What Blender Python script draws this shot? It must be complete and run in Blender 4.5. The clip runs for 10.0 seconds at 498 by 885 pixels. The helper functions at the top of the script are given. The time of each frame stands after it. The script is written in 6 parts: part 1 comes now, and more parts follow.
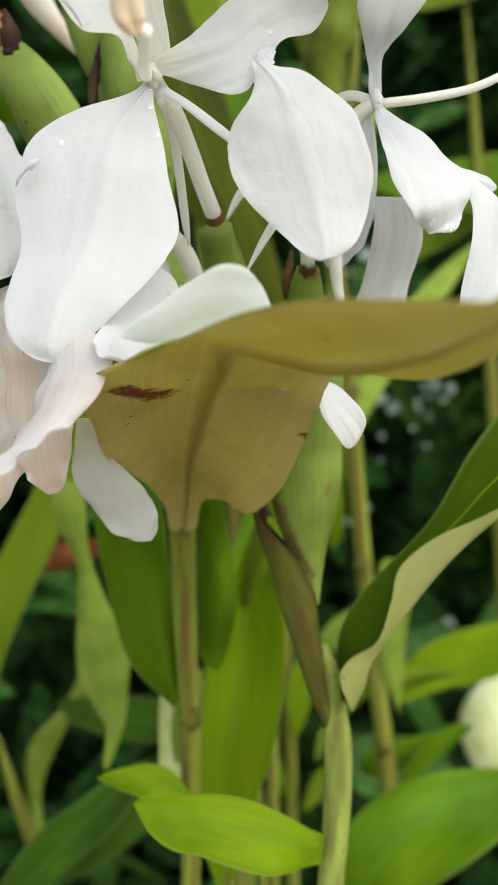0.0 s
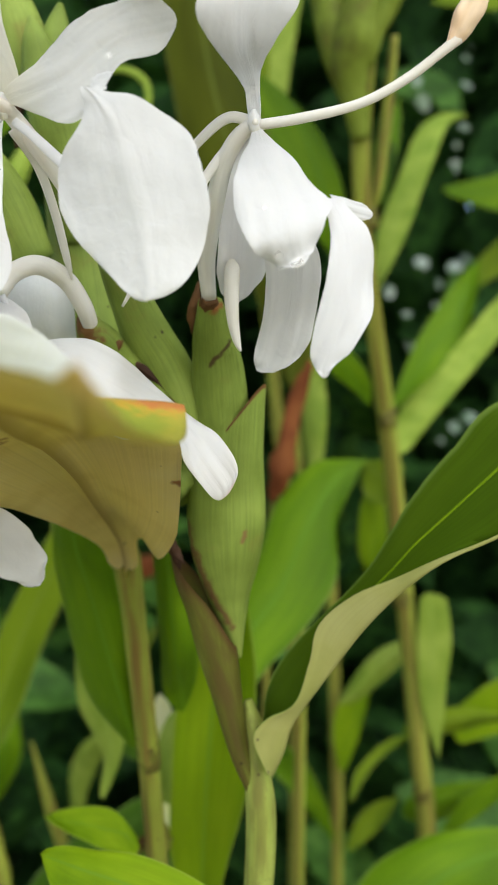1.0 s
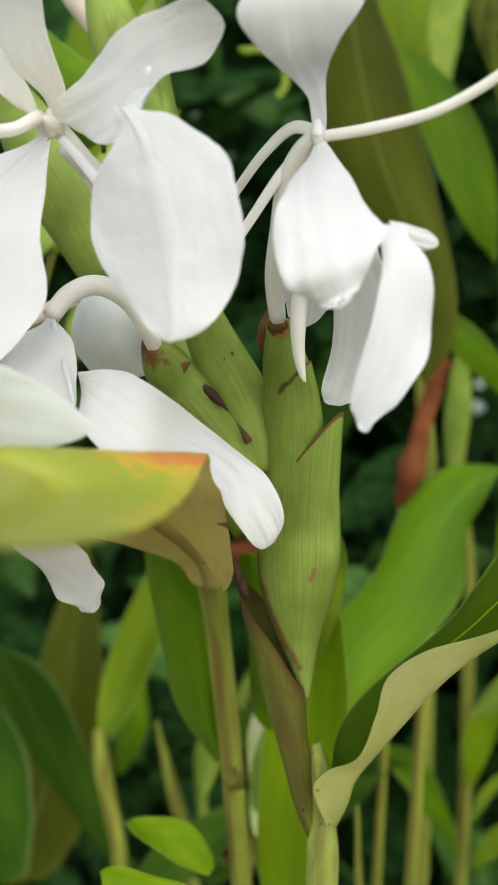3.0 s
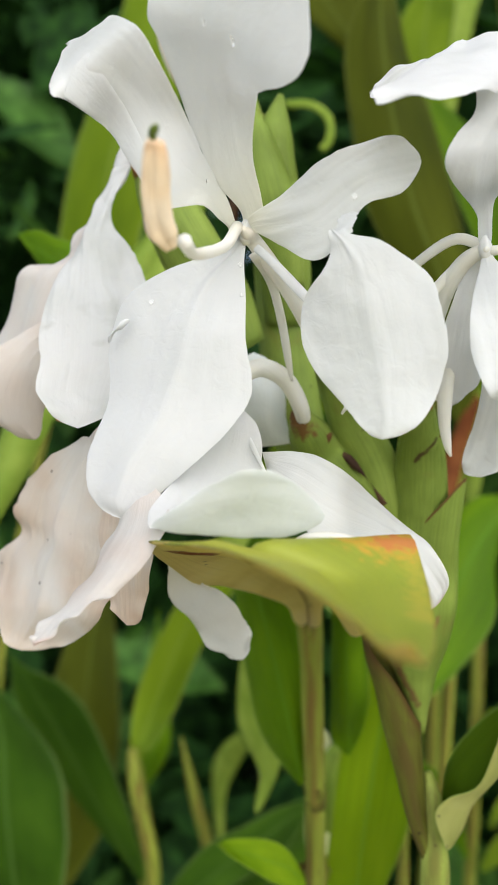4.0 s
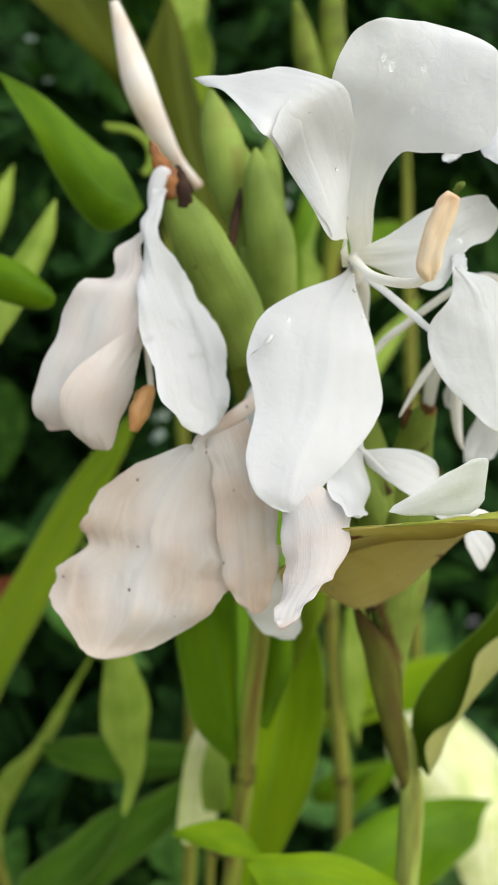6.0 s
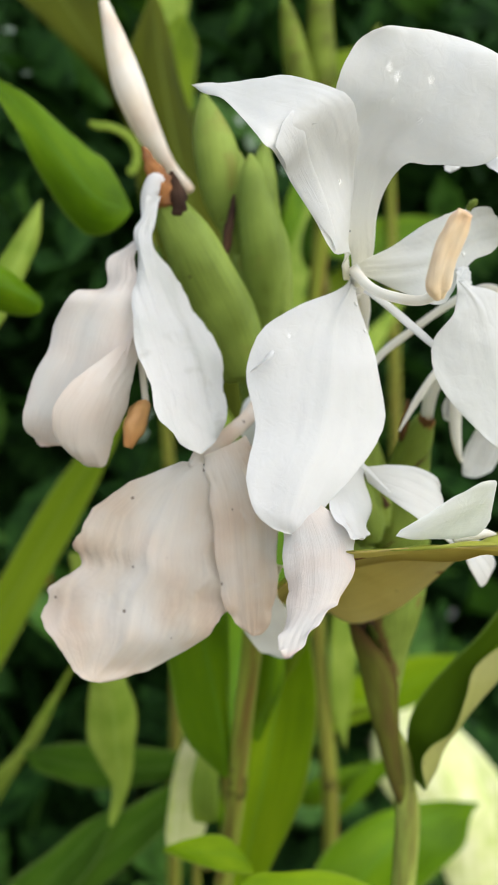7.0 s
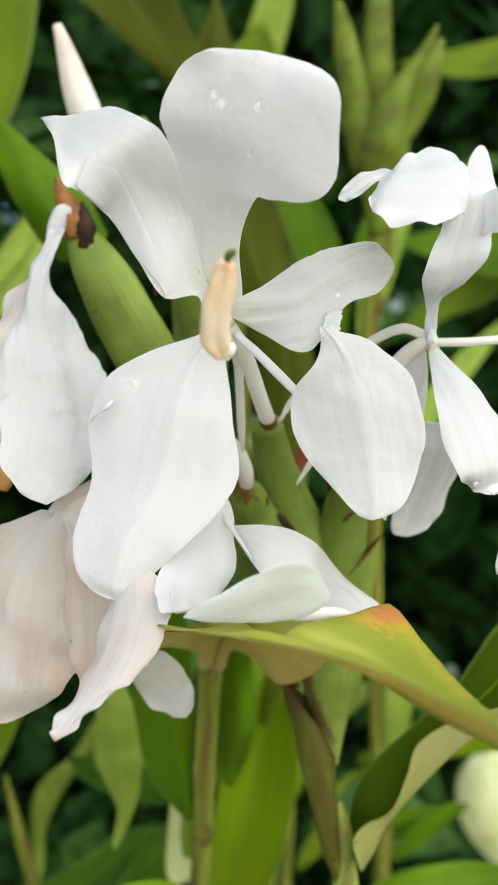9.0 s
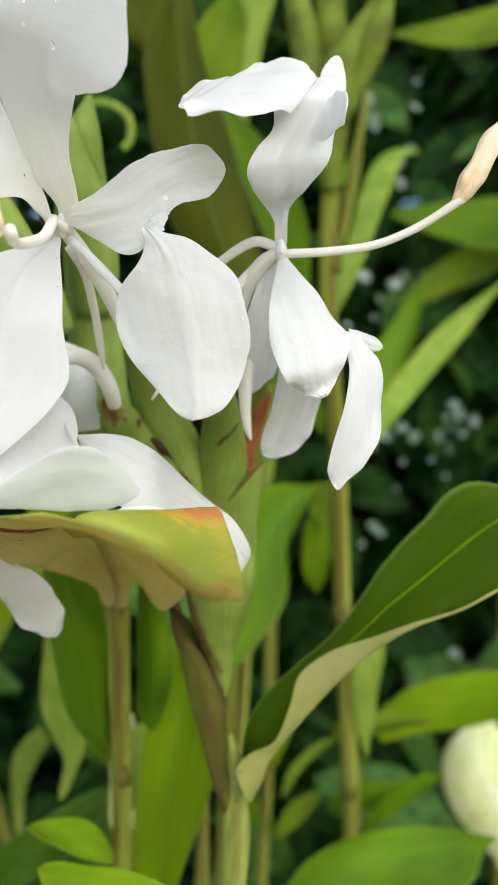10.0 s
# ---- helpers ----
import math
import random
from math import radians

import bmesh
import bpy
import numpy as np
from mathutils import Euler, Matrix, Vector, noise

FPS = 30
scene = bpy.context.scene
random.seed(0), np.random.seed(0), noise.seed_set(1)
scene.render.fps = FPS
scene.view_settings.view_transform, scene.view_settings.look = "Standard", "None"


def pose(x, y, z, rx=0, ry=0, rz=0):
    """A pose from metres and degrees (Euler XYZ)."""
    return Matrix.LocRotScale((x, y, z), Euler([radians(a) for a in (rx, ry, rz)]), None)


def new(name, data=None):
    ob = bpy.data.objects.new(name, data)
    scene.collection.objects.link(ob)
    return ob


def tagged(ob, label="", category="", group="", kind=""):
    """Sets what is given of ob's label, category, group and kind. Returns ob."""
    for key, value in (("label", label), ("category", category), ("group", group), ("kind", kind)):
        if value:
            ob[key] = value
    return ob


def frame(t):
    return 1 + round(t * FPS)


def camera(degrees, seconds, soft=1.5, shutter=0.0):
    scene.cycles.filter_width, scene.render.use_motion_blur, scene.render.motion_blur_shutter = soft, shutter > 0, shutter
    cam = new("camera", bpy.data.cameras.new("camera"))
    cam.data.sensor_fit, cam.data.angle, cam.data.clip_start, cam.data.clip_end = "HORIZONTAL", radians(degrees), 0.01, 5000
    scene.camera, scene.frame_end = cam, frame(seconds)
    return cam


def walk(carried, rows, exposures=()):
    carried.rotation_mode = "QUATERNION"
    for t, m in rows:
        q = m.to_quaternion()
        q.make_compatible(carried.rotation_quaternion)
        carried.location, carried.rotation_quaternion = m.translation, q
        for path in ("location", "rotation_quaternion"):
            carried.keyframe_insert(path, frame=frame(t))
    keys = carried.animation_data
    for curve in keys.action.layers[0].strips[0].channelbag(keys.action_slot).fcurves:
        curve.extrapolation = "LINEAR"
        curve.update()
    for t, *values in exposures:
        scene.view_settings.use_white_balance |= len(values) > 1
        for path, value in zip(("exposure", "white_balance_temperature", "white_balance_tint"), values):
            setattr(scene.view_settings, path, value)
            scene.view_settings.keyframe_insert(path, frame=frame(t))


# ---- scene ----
cam = camera(31.6, 10.0)
METRES, EYE, TILT, LEAN, TURN = 0.5, 1.2, 0.0, 0.0, 0.0
ROWS = [
    (0.0, 0.0, 0.0, 0.0, -0.0, 0.0, -0.0),
    (0.5, 0.0358, 0.0048, 0.0242, 4.88, 0.38, -0.78),
    (1.0, 0.1186, 0.0397, 0.0198, 9.06, 0.37, -1.28),
    (1.5, 0.1596, 0.0705, 0.0292, 15.17, 0.16, -2.42),
    (2.0, 0.175, 0.0915, 0.045, 17.68, -0.52, -2.87),
    (3.5, 0.1323, 0.0647, 0.0637, 21.23, -2.79, -3.98),
    (4.0, 0.0798, 0.0106, 0.0801, 17.17, -2.0, -3.97),
    (4.5, 0.0004, -0.0164, 0.0712, 9.03, -1.05, -3.44),
    (5.0, -0.0803, -0.0463, 0.0636, 1.37, 0.17, -2.73),
    (5.5, -0.147, -0.0616, 0.0599, -6.24, 0.46, -2.22),
    (7.0, -0.1765, -0.0431, 0.0738, -11.1, -0.09, -1.83),
    (7.5, -0.1067, -0.0775, 0.0863, -8.51, -0.33, -1.77),
    (8.0, -0.0564, -0.0641, 0.1013, -2.8, -0.51, -2.64),
    (8.5, -0.0428, -0.0218, 0.1019, -0.5, -0.7, -3.67),
    (9.0, -0.021, -0.0245, 0.1081, 0.76, -0.84, -4.08),
    (9.5, 0.0219, -0.0278, 0.0903, 1.72, -0.69, -4.24),
    (10.0, 0.0776, -0.0207, 0.0727, 3.72, -1.11, -4.13),
]
EXPOSURE = 0.72
walk(cam, [(t, pose(0, 0, EYE, TILT, LEAN, TURN) @ pose(METRES * x, METRES * y, METRES * z, 90 + pitch, roll, yaw)) for t, x, y, z, yaw, pitch, roll in ROWS],
     exposures=[(0.0, EXPOSURE), (10.0, EXPOSURE)])
# a small lens aperture, focused on the flowers
cam.data.dof.use_dof = True
cam.data.dof.focus_distance = 0.192
cam.data.dof.aperture_fstop = 19.0

# ---- light: bright hazy daylight from above and behind the camera ----
world = bpy.data.worlds.new("sky")
scene.world = world
world.use_nodes = True
wn = world.node_tree.nodes
sky = wn.new("ShaderNodeTexSky")
sky.sky_type, sky.sun_disc = "NISHITA", False
SUN_EL, SUN_AZ = radians(40), radians(150)
sky.sun_elevation, sky.sun_rotation = SUN_EL, SUN_AZ
wn["Background"].inputs["Strength"].default_value = 0.15
world.node_tree.links.new(sky.outputs[0], wn["Background"].inputs["Color"])
sun = new("sun", bpy.data.lights.new("sun", "SUN"))
sun.data.energy, sun.data.angle, sun.data.color = 3.1, radians(115), (1.0, 0.955, 0.87)
sun_dir = Vector((math.sin(SUN_AZ) * math.cos(SUN_EL), math.cos(SUN_AZ) * math.cos(SUN_EL), math.sin(SUN_EL)))
sun.rotation_euler = sun_dir.to_track_quat("Z", "Y").to_euler()


# ---- materials ----
def node_mat(name):
    m = bpy.data.materials.new(name)
    m.use_nodes = True
    n = m.node_tree.nodes
    n.clear()
    return m, n, m.node_tree.links


def ramp(n, l, fac, stops):
    r = n.new("ShaderNodeValToRGB")
    while len(r.color_ramp.elements) < len(stops):
        r.color_ramp.elements.new(0.5)
    for e, (p, c) in zip(r.color_ramp.elements, stops):
        e.position, e.color = p, (*c, 1)
    l.new(fac, r.inputs[0])
    return r.outputs[0]


def noise_tex(n, l, vec, scale, detail=3.0, stretch=None, distort=0.0):
    t = n.new("ShaderNodeTexNoise")
    t.inputs["Scale"].default_value, t.inputs["Detail"].default_value, t.inputs["Distortion"].default_value = scale, detail, distort
    if stretch:
        mp = n.new("ShaderNodeMapping")
        mp.inputs["Scale"].default_value = stretch
        l.new(vec, mp.inputs["Vector"])
        vec = mp.outputs[0]
    l.new(vec, t.inputs["Vector"])
    return t.outputs[0]


def mix(n, l, a, b, fac, kind="MIX"):
    m = n.new("ShaderNodeMix")
    m.data_type, m.blend_type = "RGBA", kind
    for value, socket in ((fac, m.inputs[0]), (a, m.inputs[6]), (b, m.inputs[7])):
        if isinstance(value, (int, float)):
            socket.default_value = value
        elif isinstance(value, tuple):
            socket.default_value = (*value, 1)
        else:
            l.new(value, socket)
    return m.outputs[2]


def tissue(name, colour, vary, dark, veins=60.0, vein_depth=0.25, rough=0.4, through_amount=0.3, through_tint=(1, 1, 1), spots=None,
           blotch=None, tip=None, bump=0.3, spec=0.5, rib=None, rib_width=1.0, sheen=0.0, foot=None, marks=(), crinkle=0.35, crease=0.0, streak=None, edge=None, cloud=None):
    """Living plant tissue: parallel veins along it, mottling, spots, a browned tip, and light that shines through."""
    m, n, l = node_mat(name)
    out, mixs = n.new("ShaderNodeOutputMaterial"), n.new("ShaderNodeMixShader")
    p, tr = n.new("ShaderNodeBsdfPrincipled"), n.new("ShaderNodeBsdfTranslucent")
    tc = n.new("ShaderNodeTexCoord")
    uv, obj = tc.outputs["UV"], tc.outputs["Object"]
    info = n.new("ShaderNodeObjectInfo")
    big = noise_tex(n, l, obj, 55.0, 3.0) if not (streak or edge) else noise_tex(n, l, uv, 1.0, 3.0, (5.0, 2.5, 1.0) if streak else (1.4, 2.2, 1.0))
    col = ramp(n, l, big, [(0.32, dark), (0.5, colour), (0.68, vary)])
    fine = noise_tex(n, l, uv, 1.0, 4.0, (veins, 3.0, 1.0), 0.25)
    lines = ramp(n, l, fine, [(0.35, (0.62, 0.62, 0.62)), (0.6, (1.0, 1.0, 1.0))])
    col = mix(n, l, col, lines, vein_depth, "MULTIPLY")
    tone = ramp(n, l, info.outputs["Random"], [(0.0, (0.86, 0.88, 0.86)), (1.0, (1.0, 1.0, 1.0))])
    col = mix(n, l, col, tone, 0.6, "MULTIPLY")
    sep = n.new("ShaderNodeSeparateXYZ")
    l.new(uv, sep.inputs[0])
    if rib:
        band = n.new("ShaderNodeMath")
        band.operation = "PINGPONG"
        band.inputs[1].default_value = 0.5
        l.new(sep.outputs[0], band.inputs[0])
        col = mix(n, l, col, rib, ramp(n, l, band.outputs[0], [(0.5 - 0.03 * rib_width, (0, 0, 0)), (0.5 - 0.005 * rib_width, (0.8, 0.8, 0.8))]))
    if blotch:
        blot = noise_tex(n, l, obj, 90.0, 4.0, None, 0.6)
        col = mix(n, l, col, blotch, ramp(n, l, blot, [(0.6, (0, 0, 0)), (0.76, (0.75, 0.75, 0.75))]))
    if streak:
        # long stains along upright stems, and a fine grain of the same colour
        run = noise_tex(n, l, uv, 1.0, 3.0, (6.0, 5.0, 1.0), 0.2)
        col = mix(n, l, col, streak, ramp(n, l, run, [(0.46, (0, 0, 0)), (0.64, (0.85, 0.85, 0.85))]))
        grain = noise_tex(n, l, obj, 700.0, 2.0)
        col = mix(n, l, col, streak, ramp(n, l, grain, [(0.62, (0, 0, 0)), (0.72, (0.5, 0.5, 0.5))]))
    if cloud:
        # broad soft patches of a second tint
        soft_ = noise_tex(n, l, obj, 28.0, 2.0, None, 0.4)
        col = mix(n, l, col, cloud, ramp(n, l, soft_, [(0.48, (0, 0, 0)), (0.68, (0.8, 0.8, 0.8))]))
    if edge:
        rim_ = n.new("ShaderNodeMath")
        rim_.operation, rim_.inputs[1].default_value = "PINGPONG", 0.5
        l.new(sep.outputs[0], rim_.inputs[0])
        col = mix(n, l, col, edge, ramp(n, l, rim_.outputs[0], [(0.008, (0.55, 0.55, 0.55)), (0.035, (0, 0, 0))]))
    if tip:
        col = mix(n, l, col, tip, ramp(n, l, sep.outputs[1], [(0.9, (0, 0, 0)), (1.0, (0.9, 0.9, 0.9))]))
    if foot:
        col = mix(n, l, col, foot, ramp(n, l, sep.outputs[1], [(0.0, (0.9, 0.9, 0.9)), (0.38, (0, 0, 0))]))
    for start, end, size, tint in marks:
        # a stain along a short line, with an uneven outline
        def vec(kind, a, b=None):
            v = n.new("ShaderNodeVectorMath")
            v.operation = kind
            for value, socket in ((a, v.inputs[0]), (b, v.inputs[1])):
                if isinstance(value, (tuple, Vector)):
                    socket.default_value = value
                elif value is not None:
                    l.new(value, socket)
            return v
        a, b = Vector(start), Vector(end)
        span = b - a
        wobble = n.new("ShaderNodeTexNoise")
        wobble.inputs["Scale"].default_value, wobble.inputs["Detail"].default_value = 420.0, 3.0
        l.new(obj, wobble.inputs["Vector"])
        shaken = vec("ADD", vec("MULTIPLY", vec("SUBTRACT", wobble.outputs["Color"], (0.5, 0.5, 0.5)).outputs[0], (size * 2.2,) * 3).outputs[0], obj)
        rel = vec("SUBTRACT", shaken.outputs[0], a)
        along = n.new("ShaderNodeMath")
        along.operation, along.use_clamp = "MULTIPLY", True
        along.inputs[1].default_value = 1.0 / max(span.length_squared, 1e-9)
        l.new(vec("DOT_PRODUCT", rel.outputs[0], span).outputs["Value"], along.inputs[0])
        foot_ = vec("SCALE", span)
        l.new(along.outputs[0], foot_.inputs["Scale"])
        far = vec("LENGTH", vec("SUBTRACT", rel.outputs[0], foot_.outputs[0]).outputs[0])
        near = n.new("ShaderNodeMapRange")
        near.inputs["From Min"].default_value, near.inputs["From Max"].default_value = size, size * 0.4
        near.inputs["To Max"].default_value = 0.9
        l.new(far.outputs["Value"], near.inputs["Value"])
        col = mix(n, l, col, tint, near.outputs["Result"])
    if spots:
        vor = n.new("ShaderNodeTexVoronoi")
        vor.inputs["Scale"].default_value = 170.0
        l.new(obj, vor.inputs["Vector"])
        dots = ramp(n, l, vor.outputs["Distance"], [(0.06, (0.8, 0.8, 0.8)), (0.1, (0, 0, 0))])
        few = ramp(n, l, noise_tex(n, l, obj, 60.0), [(0.5, (0, 0, 0)), (0.54, (1, 1, 1))])
        col = mix(n, l, col, spots, mix(n, l, dots, few, 1.0, "MULTIPLY"))
    l.new(col, p.inputs["Base Color"])
    p.inputs["Specular IOR Level"].default_value = spec
    p.inputs["Sheen Weight"].default_value = sheen
    l.new(ramp(n, l, big, [(0.3, (rough - 0.06,) * 3), (0.7, (rough + 0.08,) * 3)]), p.inputs["Roughness"])
    bm_ = n.new("ShaderNodeBump")
    bm_.inputs["Strength"].default_value, bm_.inputs["Distance"].default_value = bump, 0.0004
    relief = mix(n, l, fine, noise_tex(n, l, obj, 330.0, 5.0, None, 0.8), crinkle)
    if crease:
        # a crinkled ridge down the middle, fading towards the edges and the tip
        half = n.new("ShaderNodeMath")
        half.operation, half.inputs[1].default_value = "PINGPONG", 0.5
        l.new(sep.outputs[0], half.inputs[0])
        middle = ramp(n, l, half.outputs[0], [(0.14, (0, 0, 0)), (0.48, (1, 1, 1))])
        upper = ramp(n, l, sep.outputs[1], [(0.15, (1, 1, 1)), (0.9, (0.05, 0.05, 0.05))])
        folds = noise_tex(n, l, uv, 1.0, 4.0, (20.0, 6.0, 1.0), 1.2)
        where = mix(n, l, middle, upper, 1.0, "MULTIPLY")
        relief = mix(n, l, relief, mix(n, l, folds, where, 1.0, "MULTIPLY"), crease, "ADD")
    l.new(relief, bm_.inputs["Height"])
    l.new(bm_.outputs[0], p.inputs["Normal"])
    l.new(bm_.outputs[0], tr.inputs["Normal"])
    l.new(mix(n, l, col, through_tint, 1.0, "MULTIPLY"), tr.inputs["Color"])
    mixs.inputs[0].default_value = through_amount
    l.new(p.outputs[0], mixs.inputs[1])
    l.new(tr.outputs[0], mixs.inputs[2])
    l.new(mixs.outputs[0], out.inputs[0])
    return m


def glassy(name):
    m, n, l = node_mat(name)
    out, p = n.new("ShaderNodeOutputMaterial"), n.new("ShaderNodeBsdfPrincipled")
    p.inputs["Base Color"].default_value = (1, 1, 1, 1)
    p.inputs["Roughness"].default_value, p.inputs["IOR"].default_value = 0.02, 1.33
    p.inputs["Transmission Weight"].default_value = 1.0
    p.inputs["Specular IOR Level"].default_value = 0.2
    l.new(p.outputs[0], out.inputs[0])
    return m


def earth(name):
    m, n, l = node_mat(name)
    out, p = n.new("ShaderNodeOutputMaterial"), n.new("ShaderNodeBsdfPrincipled")
    obj = n.new("ShaderNodeTexCoord").outputs["Object"]
    col = ramp(n, l, noise_tex(n, l, obj, 6.0, 8.0), [(0.3, (0.17, 0.14, 0.095)), (0.5, (0.29, 0.25, 0.18)), (0.62, (0.25, 0.24, 0.15)), (0.78, (0.37, 0.32, 0.24))])
    l.new(col, p.inputs["Base Color"])
    p.inputs["Roughness"].default_value = 0.95
    b = n.new("ShaderNodeBump")
    b.inputs["Strength"].default_value, b.inputs["Distance"].default_value = 0.8, 0.02
    l.new(noise_tex(n, l, obj, 30.0, 6.0), b.inputs["Height"])
    l.new(b.outputs[0], p.inputs["Normal"])
    l.new(p.outputs[0], out.inputs[0])
    return m


WHITE = tissue("white_petal", (0.805, 0.802, 0.795), (0.82, 0.818, 0.812), (0.77, 0.772, 0.76), 60, 0.02, 0.48, 0.58, bump=0.45, spec=0.3, sheen=0.1, crinkle=0.93, crease=1.8)
WHITE_WORN = tissue("creased_white_petal", (0.80, 0.795, 0.785), (0.82, 0.815, 0.81), (0.74, 0.742, 0.72), 80, 0.08, 0.48, 0.6, blotch=(0.52, 0.52, 0.47), bump=0.9, spec=0.28, sheen=0.1, crinkle=0.85, crease=1.0)
# cream throat; white set brighter than WHITE to offset shade on these petals
WHITE_THROAT_LIFTED = tissue("lifted_white_petal_with_cream_throat", (0.85, 0.843, 0.828), (0.862, 0.857, 0.848), (0.82, 0.815, 0.795), 60, 0.02, 0.48, 0.6, bump=0.42, spec=0.3, sheen=0.1, foot=(0.86, 0.83, 0.66), crinkle=0.93, crease=0.5)
MINT = tissue("greenish_white_petal", (0.82, 0.83, 0.80), (0.815, 0.822, 0.808), (0.77, 0.785, 0.755), 80, 0.08, 0.48, 0.5, bump=0.5, spec=0.3, crinkle=0.85, crease=0.9)
WILT = tissue("wilted_cream_petal", (0.76, 0.65, 0.545), (0.78, 0.72, 0.655), (0.72, 0.565, 0.445), 44, 0.14, 0.55, 0.5, blotch=(0.77, 0.73, 0.68), cloud=(0.77, 0.745, 0.715), spots=(0.12, 0.08, 0.05), bump=0.6, spec=0.2, crinkle=0.45, crease=1.2)
BLUSH = tissue("blushing_white_petal", (0.795, 0.79, 0.77), (0.805, 0.802, 0.788), (0.77, 0.752, 0.722), 60, 0.08, 0.48, 0.5, tip=(0.77, 0.63, 0.56), bump=0.5, spec=0.3, crinkle=0.5, crease=0.9)
FADED = tissue("fading_petal", (0.77, 0.705, 0.655), (0.775, 0.745, 0.715), (0.75, 0.655, 0.59), 60, 0.09, 0.5, 0.5, blotch=(0.74, 0.62, 0.55), tip=(0.76, 0.60, 0.53), bump=0.5, spec=0.28, crinkle=0.5, crease=0.9)
CREAM = tissue("cream_filament", (0.86, 0.835, 0.76), (0.875, 0.855, 0.80), (0.82, 0.775, 0.68), 14, 0.12, 0.4, 0.42, bump=0.3)
BUD = tissue("cream_bud", (0.80, 0.72, 0.61), (0.83, 0.79, 0.73), (0.66, 0.50, 0.37), 9, 0.3, 0.45, 0.3, cloud=(0.82, 0.79, 0.74), tip=(0.66, 0.52, 0.40), bump=0.4)
ANTHER = tissue("peach_anther", (0.88, 0.69, 0.46), (0.91, 0.78, 0.60), (0.82, 0.55, 0.32), 10, 0.3, 0.5, 0.2, bump=0.7)
DRY_ANTHER = tissue("dried_orange_anther", (0.62, 0.33, 0.12), (0.72, 0.45, 0.2), (0.5, 0.22, 0.07), 10, 0.4, 0.55, 0.05, bump=0.8)
BRACT = tissue("green_bract", (0.185, 0.255, 0.045), (0.24, 0.315, 0.06), (0.13, 0.18, 0.028), 150, 0.6, 0.45, 0.05, spots=(0.03, 0.018, 0.01), blotch=(0.165, 0.16, 0.034), bump=0.7, spec=0.1,
               marks=[((0.007, 0.25, 1.188), (0.0136, 0.2519, 1.1697), 0.0024, (0.13, 0.075, 0.028)),
                      ((0.0136, 0.2519, 1.1697), (0.0182, 0.2536, 1.1615), 0.0017, (0.13, 0.075, 0.028)),
                      ((0.0145, 0.235, 1.23), (0.02, 0.235, 1.2365), 0.0008, (0.05, 0.028, 0.013)),
                      ((0.0165, 0.228, 1.2465), (0.0172, 0.2285, 1.244), 0.0022, (0.26, 0.095, 0.03)),
                      ((-0.0165, 0.2225, 1.2395), (-0.0125, 0.2245, 1.2362), 0.0036, (0.12, 0.045, 0.016)),
                      ((0.0218, 0.2476, 1.185), (0.0226, 0.2478, 1.188), 0.0009, (0.17, 0.10, 0.04))])
SHEATH = tissue("brownish_sheath", (0.098, 0.103, 0.016), (0.135, 0.155, 0.024), (0.064, 0.052, 0.012), 46, 0.5, 0.45, 0.03, spots=(0.02, 0.012, 0.008), streak=(0.075, 0.058, 0.015), tip=(0.07, 0.034, 0.014), bump=0.5, spec=0.08)
STEM = tissue("green_stem", (0.235, 0.285, 0.055), (0.30, 0.35, 0.075), (0.165, 0.185, 0.034), 60, 0.45, 0.45, 0.04, spots=(0.04, 0.022, 0.012), streak=(0.13, 0.13, 0.03), bump=0.4, spec=0.1)
RUST = tissue("rusty_rim", (0.12, 0.06, 0.022), (0.19, 0.10, 0.035), (0.06, 0.03, 0.012), 16, 0.4, 0.6, 0.0, bump=0.6, spec=0.06)
HUSK = tissue("dry_dark_husk", (0.055, 0.03, 0.018), (0.11, 0.06, 0.03), (0.025, 0.014, 0.01), 12, 0.5, 0.7, 0.0, bump=0.9, spec=0.06)
LEAF = tissue("leaf_green", (0.105, 0.21, 0.004), (0.15, 0.275, 0.006), (0.062, 0.14, 0.003), 70, 0.55, 0.36, 0.38, (1.0, 1.0, 0.2), rib=(0.1, 0.22, 0.016), bump=0.3, spec=0.08, edge=(0.2, 0.3, 0.06))
LEAF_PLAIN = tissue("dark_leaf_green", (0.055, 0.105, 0.004), (0.08, 0.14, 0.006), (0.035, 0.075, 0.003), 70, 0.3, 0.45, 0.33, (1.0, 1.0, 0.2), bump=0.25, spec=0.04, edge=(0.2, 0.3, 0.06))
LEAF_UNDER = tissue("leaf_underside", (0.24, 0.34, 0.045), (0.3, 0.4, 0.065), (0.18, 0.28, 0.03), 70, 0.4, 0.48, 0.35, (1.0, 1.0, 0.3), rib=(0.24, 0.34, 0.06), bump=0.25, spec=0.08)
FRESH = tissue("fresh_leaf_green", (0.19, 0.315, 0.006), (0.25, 0.38, 0.01), (0.125, 0.23, 0.004), 90, 0.5, 0.42, 0.4, (1.0, 1.0, 0.2), rib=(0.14, 0.27, 0.02), bump=0.3, spec=0.05, edge=(0.26, 0.34, 0.06))
PALE_UNDER = tissue("pale_leaf_underside", (0.31, 0.32, 0.088), (0.36, 0.365, 0.12), (0.25, 0.27, 0.065), 60, 0.2, 0.45, 0.25, (1, 1, 0.5), spots=(0.05, 0.03, 0.02), bump=0.25)
DULL = tissue("olive_leaf_green", (0.13, 0.2, 0.008), (0.17, 0.25, 0.014), (0.075, 0.13, 0.006), 60, 0.3, 0.45, 0.3, (1.0, 1, 0.25), rib=(0.15, 0.22, 0.03), bump=0.25, spec=0.05, edge=(0.26, 0.32, 0.09))
